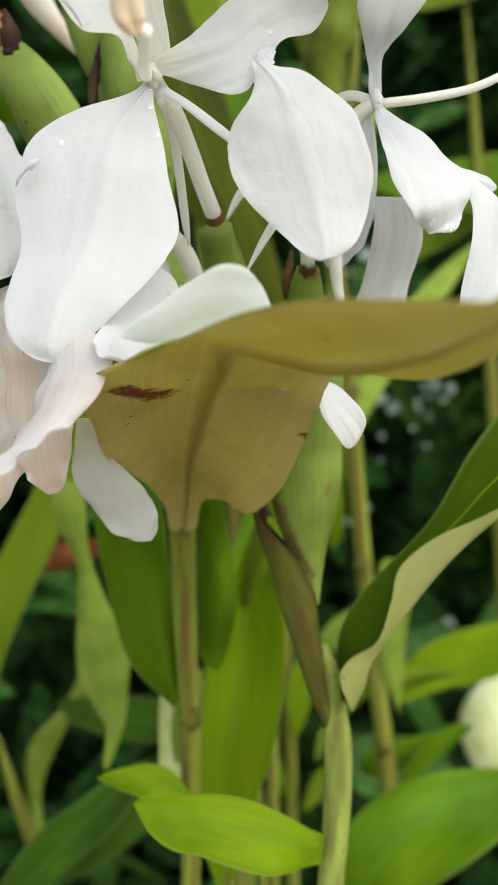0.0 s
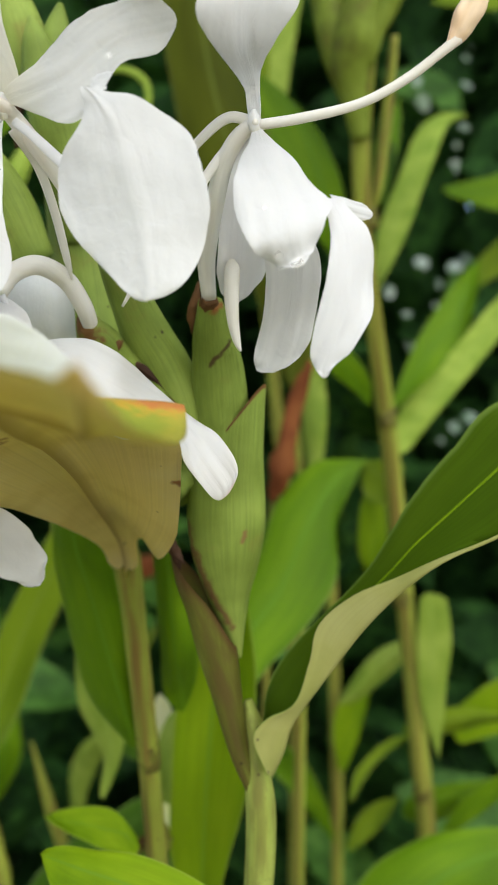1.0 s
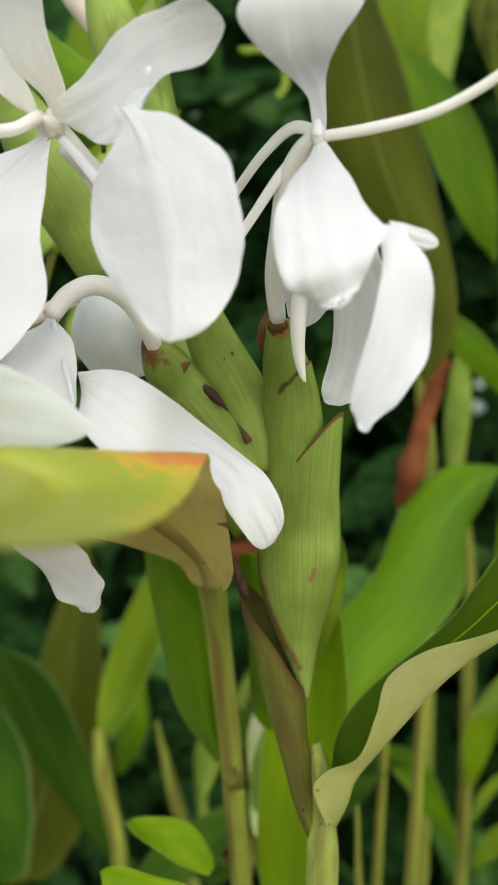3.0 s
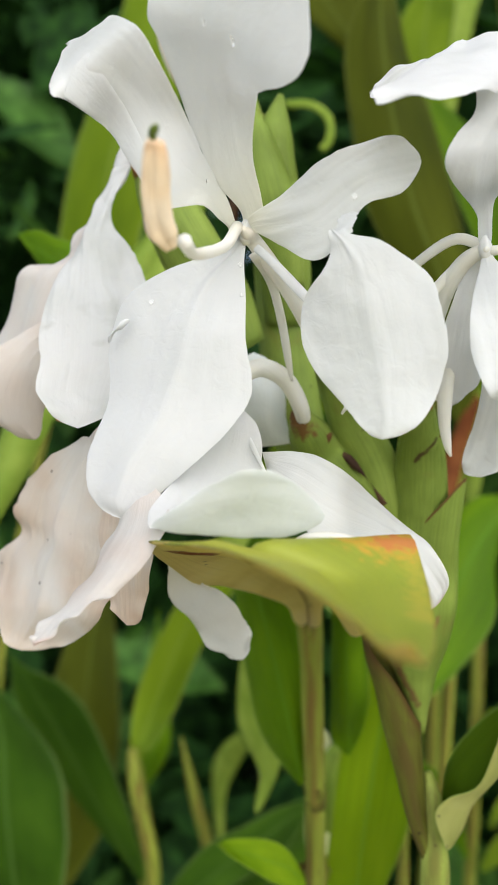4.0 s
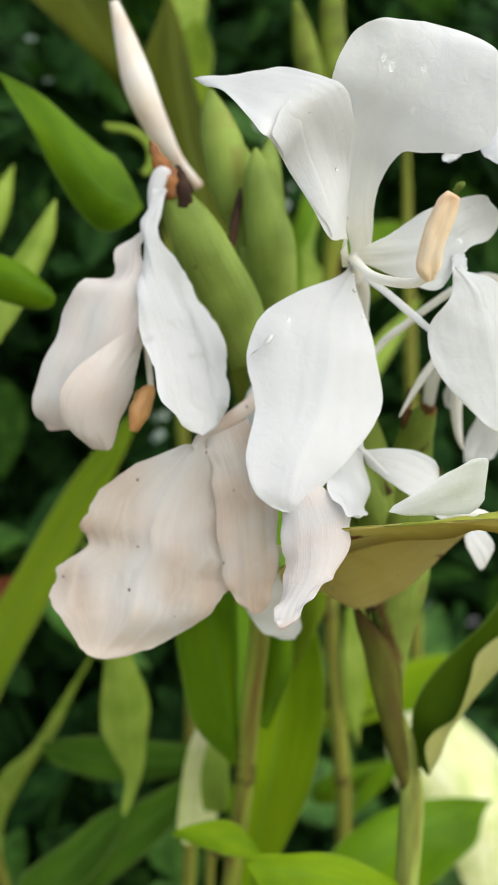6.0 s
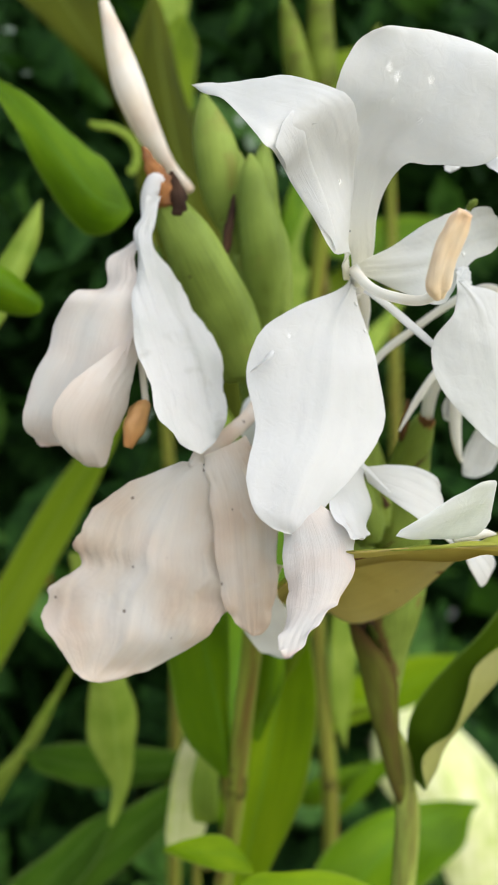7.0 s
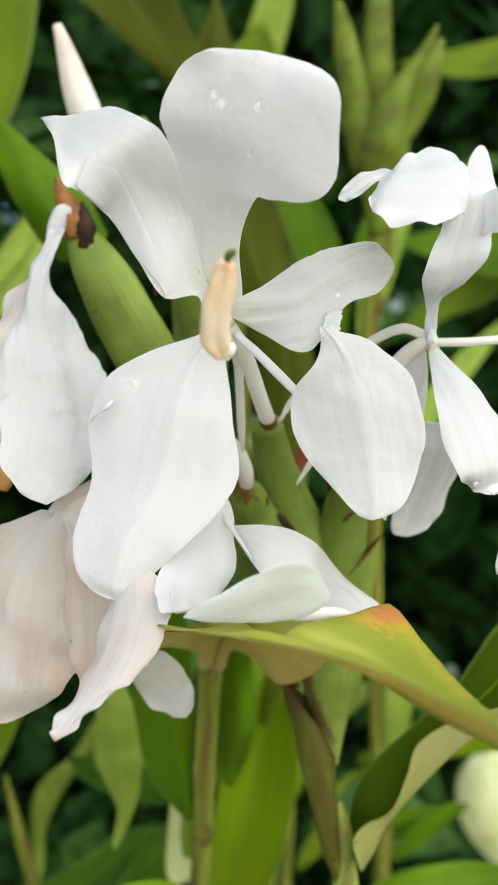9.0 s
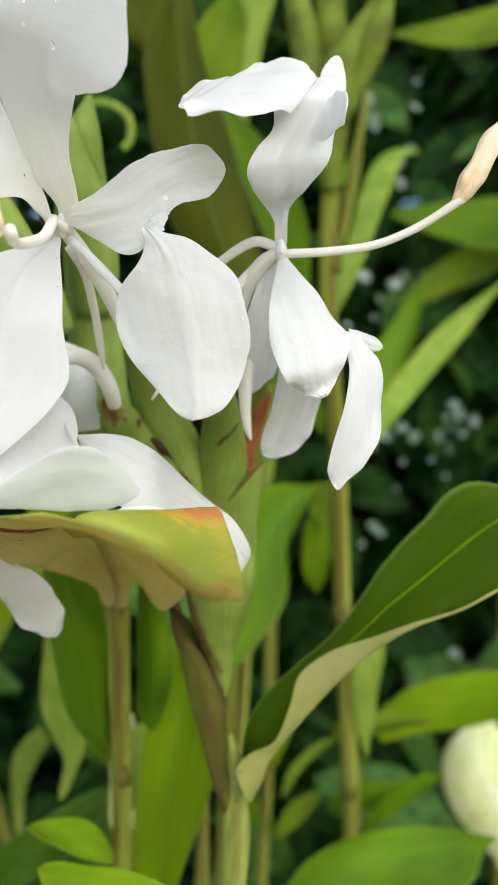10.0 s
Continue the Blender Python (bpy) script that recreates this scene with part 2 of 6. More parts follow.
# olive darkened in its colour for leaves standing in others' shade
OLIVE = tissue("shade_darkened_olive_leaf", (0.065, 0.078, 0.007), (0.09, 0.11, 0.01), (0.038, 0.05, 0.006), 40, 0.45, 0.48, 0.25, (1.0, 1, 0.3), rib=(0.1, 0.13, 0.02), bump=0.25, spec=0.03, edge=(0.14, 0.16, 0.04))
# deep green with shade painted in, for leaves turned from the light
DEEP = tissue("shade_deepened_green_leaf", (0.035, 0.085, 0.006), (0.055, 0.12, 0.009), (0.02, 0.05, 0.004), 60, 0.3, 0.38, 0.3, (1.0, 1, 0.35), rib=(0.06, 0.12, 0.02), bump=0.25, spec=0.05, edge=(0.16, 0.22, 0.07))
# bract green darkened in colour for the spike that stands in shade
BRACT_SHADE = tissue("shade_darkened_bract", (0.115, 0.155, 0.018), (0.155, 0.205, 0.03), (0.07, 0.08, 0.012), 46, 0.3, 0.45, 0.05, blotch=(0.10, 0.06, 0.02), bump=0.35, spec=0.06)
BROWN_STEM = tissue("brown_green_stem", (0.18, 0.215, 0.028), (0.255, 0.29, 0.04), (0.11, 0.105, 0.018), 60, 0.45, 0.45, 0.03, spots=(0.03, 0.018, 0.01), streak=(0.125, 0.085, 0.02), bump=0.4, spec=0.1)
YELLOW = tissue("yellowing_leaf_top", (0.36, 0.40, 0.045), (0.45, 0.44, 0.06), (0.30, 0.37, 0.04), 80, 0.2, 0.4, 0.4, (1, 0.95, 0.35), tip=(0.6, 0.44, 0.03), edge=(0.17, 0.11, 0.03), bump=0.25,
                marks=[((0.0225, 0.172, 1.2165), (0.0290, 0.140, 1.2108), 0.0038, (0.42, 0.40, 0.05)), ((-0.0243, 0.1725, 1.2106), (-0.0195, 0.178, 1.2106), 0.0034, (0.22, 0.035, 0.012)), ((0.0155, 0.168, 1.2182), (0.0205, 0.177, 1.2180), 0.0085, (0.62, 0.38, 0.05)), ((0.0175, 0.170, 1.2182), (0.0205, 0.175, 1.2180), 0.0042, (0.6, 0.22, 0.07))])
YELLOW_UNDER = tissue("yellowing_leaf_underside", (0.86, 0.735, 0.33), (0.87, 0.765, 0.38), (0.78, 0.645, 0.26), 80, 0.2, 0.5, 0.64, (1, 0.95, 0.5), spots=(0.07, 0.03, 0.015), rib=(0.44, 0.33, 0.10), rib_width=1.5, bump=0.35, spec=0.25,
                      marks=[((-0.0243, 0.1735, 1.2103), (-0.0180, 0.182, 1.2101), 0.0042, (0.22, 0.035, 0.012)), ((0.0125, 0.2101, 1.2025), (0.0143, 0.2101, 1.2012), 0.0013, (0.30, 0.12, 0.04))])
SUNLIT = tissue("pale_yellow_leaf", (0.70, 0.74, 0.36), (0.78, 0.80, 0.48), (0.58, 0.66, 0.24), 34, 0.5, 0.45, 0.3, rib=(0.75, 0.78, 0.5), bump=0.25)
DRY = tissue("dry_brown_leaf", (0.115, 0.036, 0.012), (0.17, 0.062, 0.02), (0.07, 0.022, 0.009), 30, 0.4, 0.6, 0.1, bump=0.5, spec=0.03)
TORN = tissue("torn_orange_husk", (0.36, 0.15, 0.045), (0.52, 0.27, 0.09), (0.09, 0.04, 0.02), 9, 0.6, 0.6, 0.1, blotch=(0.06, 0.03, 0.018), bump=0.8, spec=0.15)
# one leaf green in shaded and half-lit copies, the light put into the colour
SHADE = tissue("shade_darkened_leaf", (0.014, 0.044, 0.009), (0.028, 0.08, 0.015), (0.006, 0.018, 0.005), 40, 0.3, 0.65, 0.2, (0.9, 1, 0.5), bump=0.2, spec=0.05)
HALF_LIT = tissue("half_lit_toned_leaf", (0.05, 0.13, 0.02), (0.09, 0.2, 0.035), (0.03, 0.08, 0.012), 40, 0.3, 0.45, 0.3, (0.9, 1, 0.5), bump=0.2, spec=0.12)
# pale colour painted for glints of sky and light between the leaves
GLINT = tissue("glint_coloured_leaf", (0.28, 0.38, 0.28), (0.52, 0.62, 0.55), (0.12, 0.22, 0.12), 30, 0.2, 0.25, 0.4, bump=0.2, spec=0.5)
WATER = glassy("water")
SOIL = earth("soil")


# ---- builders ----
def spacing(points):
    """Lengths of the steps between the points, evened out, for spline()."""
    return [math.sqrt(max((b - a).length, 1e-7)) for a, b in zip(points, points[1:])]


def spline(points, t, gaps):
    """A smooth curve through unevenly spaced points; t from 0 to 1."""
    k = len(points) - 1
    x = min(max(t, 0.0), 1.0) * k
    i = min(int(x), k - 1)
    f = x - i
    b, c = points[i], points[i + 1]
    a = points[i - 1] if i > 0 else b * 2 - c
    d = points[i + 2] if i + 2 <= k else c * 2 - b
    g1 = gaps[i]
    g0, g2 = gaps[i - 1] if i > 0 else g1, gaps[i + 1] if i + 1 < k else g1
    m1 = ((b - a) / g0 - (c - a) / (g0 + g1) + (c - b) / g1) * g1
    m2 = ((c - b) / g1 - (d - b) / (g1 + g2) + (d - c) / g2) * g1
    return b * (2 * f ** 3 - 3 * f * f + 1) + m1 * (f ** 3 - 2 * f * f + f) + c * (3 * f * f - 2 * f ** 3) + m2 * (f ** 3 - f * f)


def thing(name, label, category, group="", at=(0, 0, 0)):
    e = new(name)
    e.location = at
    e.empty_display_size = 0.02
    return tagged(e, label, category, group)


def mesh_object(name, verts, faces, mats, parent, label="", uvs=None, face_mats=None):
    me = bpy.data.meshes.new(name)
    me.from_pydata(verts, [], faces)
    for mat in mats:
        me.materials.append(mat)
    if face_mats is not None:
        me.polygons.foreach_set("material_index", face_mats)
    me.polygons.foreach_set("use_smooth", [True] * len(me.polygons))
    if uvs is not None:
        layer = me.uv_layers.new(name="UVMap")
        idx = np.empty(len(me.loops), dtype=np.int32)
        me.loops.foreach_get("vertex_index", idx)
        layer.data.foreach_set("uv", np.asarray(uvs, dtype=np.float32)[idx].ravel())
    me.update()
    ob = new(name, me)
    if parent:
        ob.parent = parent
        ob.matrix_parent_inverse = parent.matrix_basis.inverted()
    return tagged(ob, label)


def section(st, face):
    """Middle and edge points of a blade. A station, in mm: x, y, z of the middle, then how far each edge lies across, raised and swept along."""
    mids = [Vector(s[:3]) * 0.001 for s in st]
    firsts, seconds = [], []
    for i, s in enumerate(st):
        along = (mids[min(i + 1, len(mids) - 1)] - mids[max(i - 1, 0)]).normalized()
        up = (face - along * face.dot(along)).normalized()
        side = along.cross(up)
        for k, edge in ((3, firsts), (6, seconds)):
            edge.append(mids[i] + (side * s[k] + up * s[k + 1] + along * s[k + 2]) * 0.001)
    return mids, firsts, seconds


def blade(name, st, parent, mats, face=(0, -1, 0), nu=12, nv=26, thick=0.0005, tip=0.12, base=0.0, wave=0.0, waves=5.0,
          crumple=0.0, crumple_size=90.0, pleat=0.0, ridge=0.0, ridges=4.0, mid=0.0, cup=1.0, jag=0.02, sharp=2.0, keel=0.0, flip=False, point=False, seed=0, label=""):
    """A petal or leaf: a sheet with thickness along a curved middle line, bent across, with wavy, slightly uneven edges."""
    face = Vector(face)
    mids, firsts, seconds = section(st, face)
    gaps = spacing(mids)
    grid = np.zeros((nv + 1, nu + 1, 3))
    across = np.zeros((nv + 1, nu + 1))
    widest = max((a - b).length for a, b in zip(firsts, seconds))
    shift = Vector((seed * 3.7, seed * 1.3, seed * 2.1))
    for j in range(nv + 1):
        v = j / nv
        v = v + 0.04 * math.sin(2 * math.pi * v) * -1
        c, a, b = spline(mids, v, gaps), spline(firsts, v, gaps), spline(seconds, v, gaps)
        c = c.lerp((a + b) * 0.5, 1 - cup)
        k = 1.0
        if tip and v > 1 - tip:
            k *= 1 - ((v - 1 + tip) / tip) ** 1.6 if point else math.sqrt(max(0.0, 1 - ((v - 1 + tip) / tip) ** 2))
        if base and v < base:
            k *= math.sqrt(max(0.0, 1 - ((base - v) / base) ** 2))
        k = max(k, 0.03)
        for i in range(nu + 1):
            u = 2 * i / nu - 1
            u = math.copysign(abs(u) ** 0.9, u)
            kk = k * (1 + jag * (noise.noise(Vector((v * 9, 5 if u > 0 else 0, seed))) + 0.4 * noise.noise(Vector((v * 34, 5 if u > 0 else 0, seed)))))
            w = u * kk
            bend = abs(w) ** sharp
            across[j, i] = w * (a - b).length / widest
            grid[j, i] = c + (b - a) * (w * 0.5) + ((a + b) * 0.5 - c) * bend
    du = np.gradient(grid, axis=1)
    dv = np.gradient(grid, axis=0)
    nor = np.cross(dv, du)
    nor /= np.maximum(np.linalg.norm(nor, axis=2, keepdims=True), 1e-12)
    if (nor.reshape(-1, 3).mean(0) @ np.array(face)) * (-1 if flip else 1) < 0:
        nor = -nor
    for j in range(nv + 1):
        for i in range(nu + 1):
            u, v = 2 * i / nu - 1, j / nv
            d = wave * u * u * math.sin(v * waves * 6.283 + (2.0 if u > 0 else 0.3) + seed)
            if crumple:
                q = Vector(grid[j, i]) * crumple_size + shift
                d += crumple * noise.noise(q) + crumple * 0.4 * noise.noise(q * 2.7)
            if pleat:
                q = across[j, i]
                d += pleat * min(1.0, 2.5 * v) * (noise.noise(Vector((q * 3.2, v * 1.1, seed * 7.1))) + 0.3 * noise.noise(Vector((q * 9.0, v * 1.6, seed * 3.3))))
            if ridge:
                # sharp creases that fan out from the foot
                q = abs(noise.noise(Vector((across[j, i] * ridges, v * 0.7, seed * 4.3 + 11))))
                fine = abs(noise.noise(Vector((across[j, i] * ridges * 2.7, v * 1.6, seed * 2.9 + 5))))
                d += ridge * (math.exp(-q * 14) + 0.45 * math.exp(-fine * 12)) * min(1.0, 4 * v) * min(1.0, 2.5 * (1 - v) + 0.15) * (math.exp(-(u / mid) ** 2) if mid else 1.0)
            d -= keel * math.exp(-(u / 0.07) ** 2) * min(1.0, 2 * (1 - v))
            grid[j, i] += nor[j, i] * d
    t = np.full((nv + 1, nu + 1, 1), thick * 0.5)
    t[0], t[-1], t[:, 0], t[:, -1] = [thick * 0.2] * 4
    top, low = grid + nor * t, grid - nor * t
    n1, count = nu + 1, (nv + 1) * (nu + 1)
    verts = np.concatenate([top.reshape(-1, 3), low.reshape(-1, 3)])
    uv = [(i / nu, j / nv) for j in range(nv + 1) for i in range(nu + 1)] * 2
    faces, fm = [], []
    for j in range(nv):
        for i in range(nu):
            q = (j * n1 + i, j * n1 + i + 1, (j + 1) * n1 + i + 1, (j + 1) * n1 + i)
            faces.append(q)
            fm.append(0)
            faces.append(tuple(count + x for x in reversed(q)))
            fm.append(1 if len(mats) > 1 else 0)
    rim = [i for i in range(n1)] + [j * n1 + nu for j in range(1, nv + 1)] + [nv * n1 + i for i in range(nu - 1, -1, -1)] + [j * n1 for j in range(nv - 1, 0, -1)]
    k = len(rim)
    verts = np.concatenate([verts, verts[rim], verts[[count + x for x in rim]]])
    uv += [uv[x] for x in rim] * 2
    for x in range(k):
        y = (x + 1) % k
        faces.append((2 * count + y, 2 * count + x, 2 * count + k + x, 2 * count + k + y))
        fm.append(0)
    ob = mesh_object(name, verts.tolist(), faces, mats, parent, label, uv, fm)
    return ob, (grid, nor)


def tube(name, st, parent, mats, sides=14, rings=None, flat=1.0, flat_dir=(0, -1, 0), lumps=0.0, ends=(True, True), slant=0.0, slant_at=0.0, groove=0.0, seed=0, label=""):
    """A stem, stalk, bud or bract: a tapered round body along a curve. st rows: x, y, z, radius. flat: thickness as part of the width."""
    mids = [Vector(s[:3]) for s in st]
    rad = [Vector((s[3], 0, 0)) for s in st]
    gaps = spacing(mids)
    rings = rings or max(8, 6 * (len(st) - 1))
    verts, uv, faces = [], [], []
    f = Vector(flat_dir)
    for j in range(rings + 1):
        v = j / rings
        c = spline(mids, v, gaps)
        along = (spline(mids, min(1, v + 0.02), gaps) - spline(mids, max(0, v - 0.02), gaps)).normalized()
        up = f - along * f.dot(along)
        if up.length < 1e-4:
            up = Vector((1, 0, 0)) - along * along.x
        up.normalize()
        side = along.cross(up)
        r = max(spline(rad, v, gaps).x, 0.00005)
        for i in range(sides):
            a = 2 * math.pi * i / sides
            if slant:
                w = v * (1 - slant * (0.5 - 0.5 * math.cos(a - radians(slant_at))))
                c, r = spline(mids, w, gaps), max(spline(rad, w, gaps).x, 0.00005)
            k = 1 - groove * math.exp(-((a - math.pi / 2) / 0.3) ** 2) + lumps * noise.noise(Vector((math.cos(a) * 1.5, math.sin(a) * 1.5, v * 7 + seed * 5)))
            p = c + (side * math.cos(a) + up * math.sin(a) * flat) * (r * k)
            verts.append(p)
            uv.append((i / sides, v))
    for j in range(rings):
        for i in range(sides):
            k = (i + 1) % sides
            faces.append((j * sides + i, j * sides + k, (j + 1) * sides + k, (j + 1) * sides + i))
    if slant and len(mats) > 1:
        rims = len(faces) - sides
    for end, j in zip(ends, (0, rings)):
        if end:
            ring = [j * sides + i for i in range(sides)]
            faces.append(tuple(reversed(ring)) if j == 0 else tuple(ring))
    fm = [1 if slant and len(mats) > 1 and rims <= k < rims + sides else 0 for k in range(len(faces))]
    return mesh_object(name, [tuple(p) for p in verts], faces, mats, parent, label, uv, fm)



# ---- the flowering stalk ----
lily = thing("ginger_lily", "flowering white ginger lily stalk with fresh and wilting blooms", "flower", at=(0.0, 0.27, 0.0))

stem = tube("stem", [(0.015, 0.28, 0.0, 0.006), (0.0242, 0.2620, 1.0682, 0.0040), (0.0254, 0.2620, 1.0796, 0.0040), (0.0264, 0.2620, 1.0964, 0.0042), (0.0263, 0.2610, 1.1119, 0.0042), (0.0250, 0.2610, 1.1220, 0.0036), (0.0235, 0.2620, 1.1330, 0.0030), (0.0220, 0.2620, 1.1400, 0.0012)], lily, mats=[STEM], label="upright green stem", seed=1)
stalk_sheath = tube("stalk_sheath", [(0.0285, 0.2620, 1.0967, 0.0005), (0.0264, 0.2610, 1.1094, 0.0017), (0.0239, 0.2600, 1.1174, 0.0023), (0.0210, 0.2590, 1.1252, 0.0028), (0.0174, 0.2580, 1.1392, 0.0039), (0.0150, 0.2570, 1.1501, 0.0051), (0.0135, 0.2560, 1.1580, 0.0059), (0.0119, 0.2550, 1.1673, 0.0069), (0.0102, 0.2546, 1.1749, 0.0079), (0.0084, 0.2542, 1.1830, 0.0078)], lily, mats=[SHEATH], flat=0.9, lumps=0.04, rings=56, sides=28, slant=0.38, slant_at=180, ends=(True, False), label="brownish leaf sheath round the stalk", seed=2)
# dark solid in place of the shaded hole at the sheath's mouth
husk = tube("husk", [(0.0030, 0.2480, 1.1840, 0.0000), (0.0040, 0.2470, 1.1830, 0.0010), (0.0050, 0.2460, 1.1810, 0.0010), (0.0070, 0.2460, 1.1790, 0.0000)], lily, mats=[HUSK], lumps=0.6, label="dark crumbling piece standing in for the shaded hollow at the sheath's mouth", seed=90)
spike_bract = tube("spike_bract", [(0.0200, 0.2580, 1.1525, 0.0006), (0.0184, 0.2570, 1.1608, 0.0031), (0.0169, 0.2560, 1.1704, 0.0062), (0.0163, 0.2550, 1.1797, 0.0092), (0.0161, 0.2540, 1.1905, 0.0108), (0.0165, 0.2520, 1.2013, 0.0101), (0.0173, 0.2500, 1.2104, 0.0093), (0.0183, 0.2480, 1.2193, 0.0086), (0.0197, 0.2460, 1.2281, 0.0077)], lily, mats=[BRACT, RUST], flat=0.8, lumps=0.03, rings=64, sides=32, slant=0.42, slant_at=10, ends=(True, False), label="fat green bract sheathing the spike", seed=3)
bract = tube("bract", [(0.0157, 0.2550, 1.1843, 0.0061), (0.0156, 0.2520, 1.1998, 0.0079), (0.0153, 0.2490, 1.2118, 0.0079), (0.0155, 0.2450, 1.2236, 0.0071), (0.0155, 0.2410, 1.2320, 0.0062), (0.0153, 0.2380, 1.2381, 0.0054)], lily, mats=[BRACT, RUST], flat=0.85, lumps=0.04, sides=28, rings=48, slant=0.26, slant_at=15, seed=4)
bract = tube("bract", [(0.0153, 0.2470, 1.2148, 0.0059), (0.0149, 0.2430, 1.2264, 0.0064), (0.0149, 0.2390, 1.2347, 0.0057), (0.0152, 0.2340, 1.2411, 0.0045), (0.0154, 0.2300, 1.2454, 0.0030)], lily, mats=[BRACT], flat=0.9, lumps=0.04, sides=22, rings=26, seed=5)
husk = tube("husk", [(0.0104, 0.2360, 1.2386, 0.0010), (0.0100, 0.2340, 1.2425, 0.0013), (0.0108, 0.2340, 1.2468, 0.0011), (0.0113, 0.2350, 1.2512, 0.0004)], lily, mats=[RUST], lumps=0.3, seed=6)
bract = tube("bract", [(0.0078, 0.2470, 1.2106, 0.0042), (0.0056, 0.2470, 1.2188, 0.0070), (0.0013, 0.2440, 1.2297, 0.0069), (-0.0034, 0.2400, 1.2388, 0.0063), (-0.0063, 0.2360, 1.2465, 0.0054), (-0.0090, 0.2300, 1.2562, 0.0045)], lily, mats=[BRACT], lumps=0.04, sides=18, seed=7)
bract = tube("bract", [(0.0044, 0.2450, 1.2063, 0.0039), (0.0022, 0.2440, 1.2131, 0.0061), (-0.0047, 0.2400, 1.2224, 0.0066), (-0.0107, 0.2360, 1.2302, 0.0062), (-0.0130, 0.2300, 1.2357, 0.0053), (-0.0144, 0.2260, 1.2396, 0.0029)], lily, mats=[BRACT], lumps=0.04, sides=18, seed=8)
spike_axis = tube("spike_axis", [(0.0057, 0.2520, 1.1967, 0.0068), (-0.0102, 0.2560, 1.2157, 0.0076), (-0.0230, 0.2600, 1.2356, 0.0081), (-0.0288, 0.2620, 1.2600, 0.0085), (-0.0315, 0.2600, 1.2807, 0.0081), (-0.0331, 0.2560, 1.2971, 0.0076)], lily, mats=[BRACT], lumps=0.04, sides=18, label="thick green axis of the flower spike", seed=9)
bract = tube("bract", [(-0.0312, 0.2560, 1.2903, 0.0076), (-0.0327, 0.2530, 1.3032, 0.0068), (-0.0337, 0.2510, 1.3145, 0.0058), (-0.0334, 0.2500, 1.3242, 0.0037), (-0.0329, 0.2500, 1.3313, 0.0008)], lily, mats=[BRACT], lumps=0.05, sides=18, seed=10)
bract = tube("bract", [(-0.0384, 0.2620, 1.2948, 0.0053), (-0.0399, 0.2580, 1.3111, 0.0052), (-0.0398, 0.2550, 1.3223, 0.0038), (-0.0407, 0.2540, 1.3287, 0.0007)], lily, mats=[BRACT], lumps=0.05, sides=18, seed=11)
bract = tube("bract", [(-0.0374, 0.2450, 1.2581, 0.0071), (-0.0439, 0.2400, 1.2714, 0.0091), (-0.0509, 0.2360, 1.2825, 0.0089), (-0.0575, 0.2340, 1.2936, 0.0077), (-0.0626, 0.2330, 1.3012, 0.0058), (-0.0657, 0.2330, 1.3056, 0.0034)], lily, mats=[BRACT], lumps=0.04, sides=18, seed=12)
bract = tube("bract", [(-0.0387, 0.2620, 1.3035, 0.0041), (-0.0433, 0.2590, 1.3134, 0.0066), (-0.0470, 0.2560, 1.3267, 0.0072), (-0.0504, 0.2540, 1.3373, 0.0050), (-0.0527, 0.2520, 1.3452, 0.0009)], lily, mats=[BRACT], lumps=0.04, sides=18, seed=13)
bract = tube("bract", [(-0.0290, 0.2580, 1.2667, 0.0062), (-0.0291, 0.2550, 1.2809, 0.0076), (-0.0320, 0.2500, 1.2960, 0.0078), (-0.0354, 0.2470, 1.3092, 0.0063), (-0.0376, 0.2450, 1.3189, 0.0038), (-0.0387, 0.2440, 1.3251, 0.0007)], lily, mats=[BRACT], lumps=0.04, sides=18, seed=14)
bract = tube("bract", [(-0.0260, 0.2520, 1.2770, 0.0036), (-0.0275, 0.2500, 1.2910, 0.0046), (-0.0291, 0.2500, 1.3033, 0.0036), (-0.0306, 0.2500, 1.3103, 0.0007)], lily, mats=[BRACT], lumps=0.04, sides=18, seed=15)
husk = tube("husk", [(-0.0640, 0.2300, 1.3032, 0.0026), (-0.0668, 0.2300, 1.3100, 0.0029), (-0.0698, 0.2315, 1.3153, 0.0021), (-0.0722, 0.2320, 1.3200, 0.0005)], lily, mats=[TORN], lumps=0.6, label="dry brown husk at a spent bract's tip", seed=16)
husk = tube("husk", [(-0.0618, 0.2290, 1.3002, 0.0021), (-0.0622, 0.2285, 1.3064, 0.0024), (-0.0640, 0.2300, 1.3130, 0.0006)], lily, mats=[HUSK], lumps=0.4, seed=17)
# another dark piece, coloured for the shade of the same recess
husk = tube("husk", [(0.0015, 0.2460, 1.1893, 0.0004), (0.0027, 0.2470, 1.1851, 0.0011), (0.0038, 0.2480, 1.1811, 0.0013), (0.0047, 0.2500, 1.1771, 0.0004)], lily, mats=[HUSK], lumps=0.3, seed=18)
ring = tube("ring", [(-0.0089, 0.2200, 1.2572, 0.0022), (-0.0085, 0.2220, 1.2561, 0.0024)], lily, mats=[RUST], lumps=0.2, label="rust-brown rim of the bract", seed=19)
ring = tube("ring", [(0.0158, 0.2280, 1.2457, 0.0019), (0.0151, 0.2300, 1.2447, 0.0026)], lily, mats=[RUST], lumps=0.2, label="rust-brown rim of the bract", seed=20)
husk = tube("husk", [(-0.0090, 0.2320, 1.2340, 0.0030), (-0.0120, 0.2290, 1.2370, 0.0030), (-0.0150, 0.2270, 1.2390, 0.0030), (-0.0170, 0.2260, 1.2410, 0.0000)], lily, mats=[RUST], lumps=0.2, label="rust-brown pointed tip of the bract", seed=21)
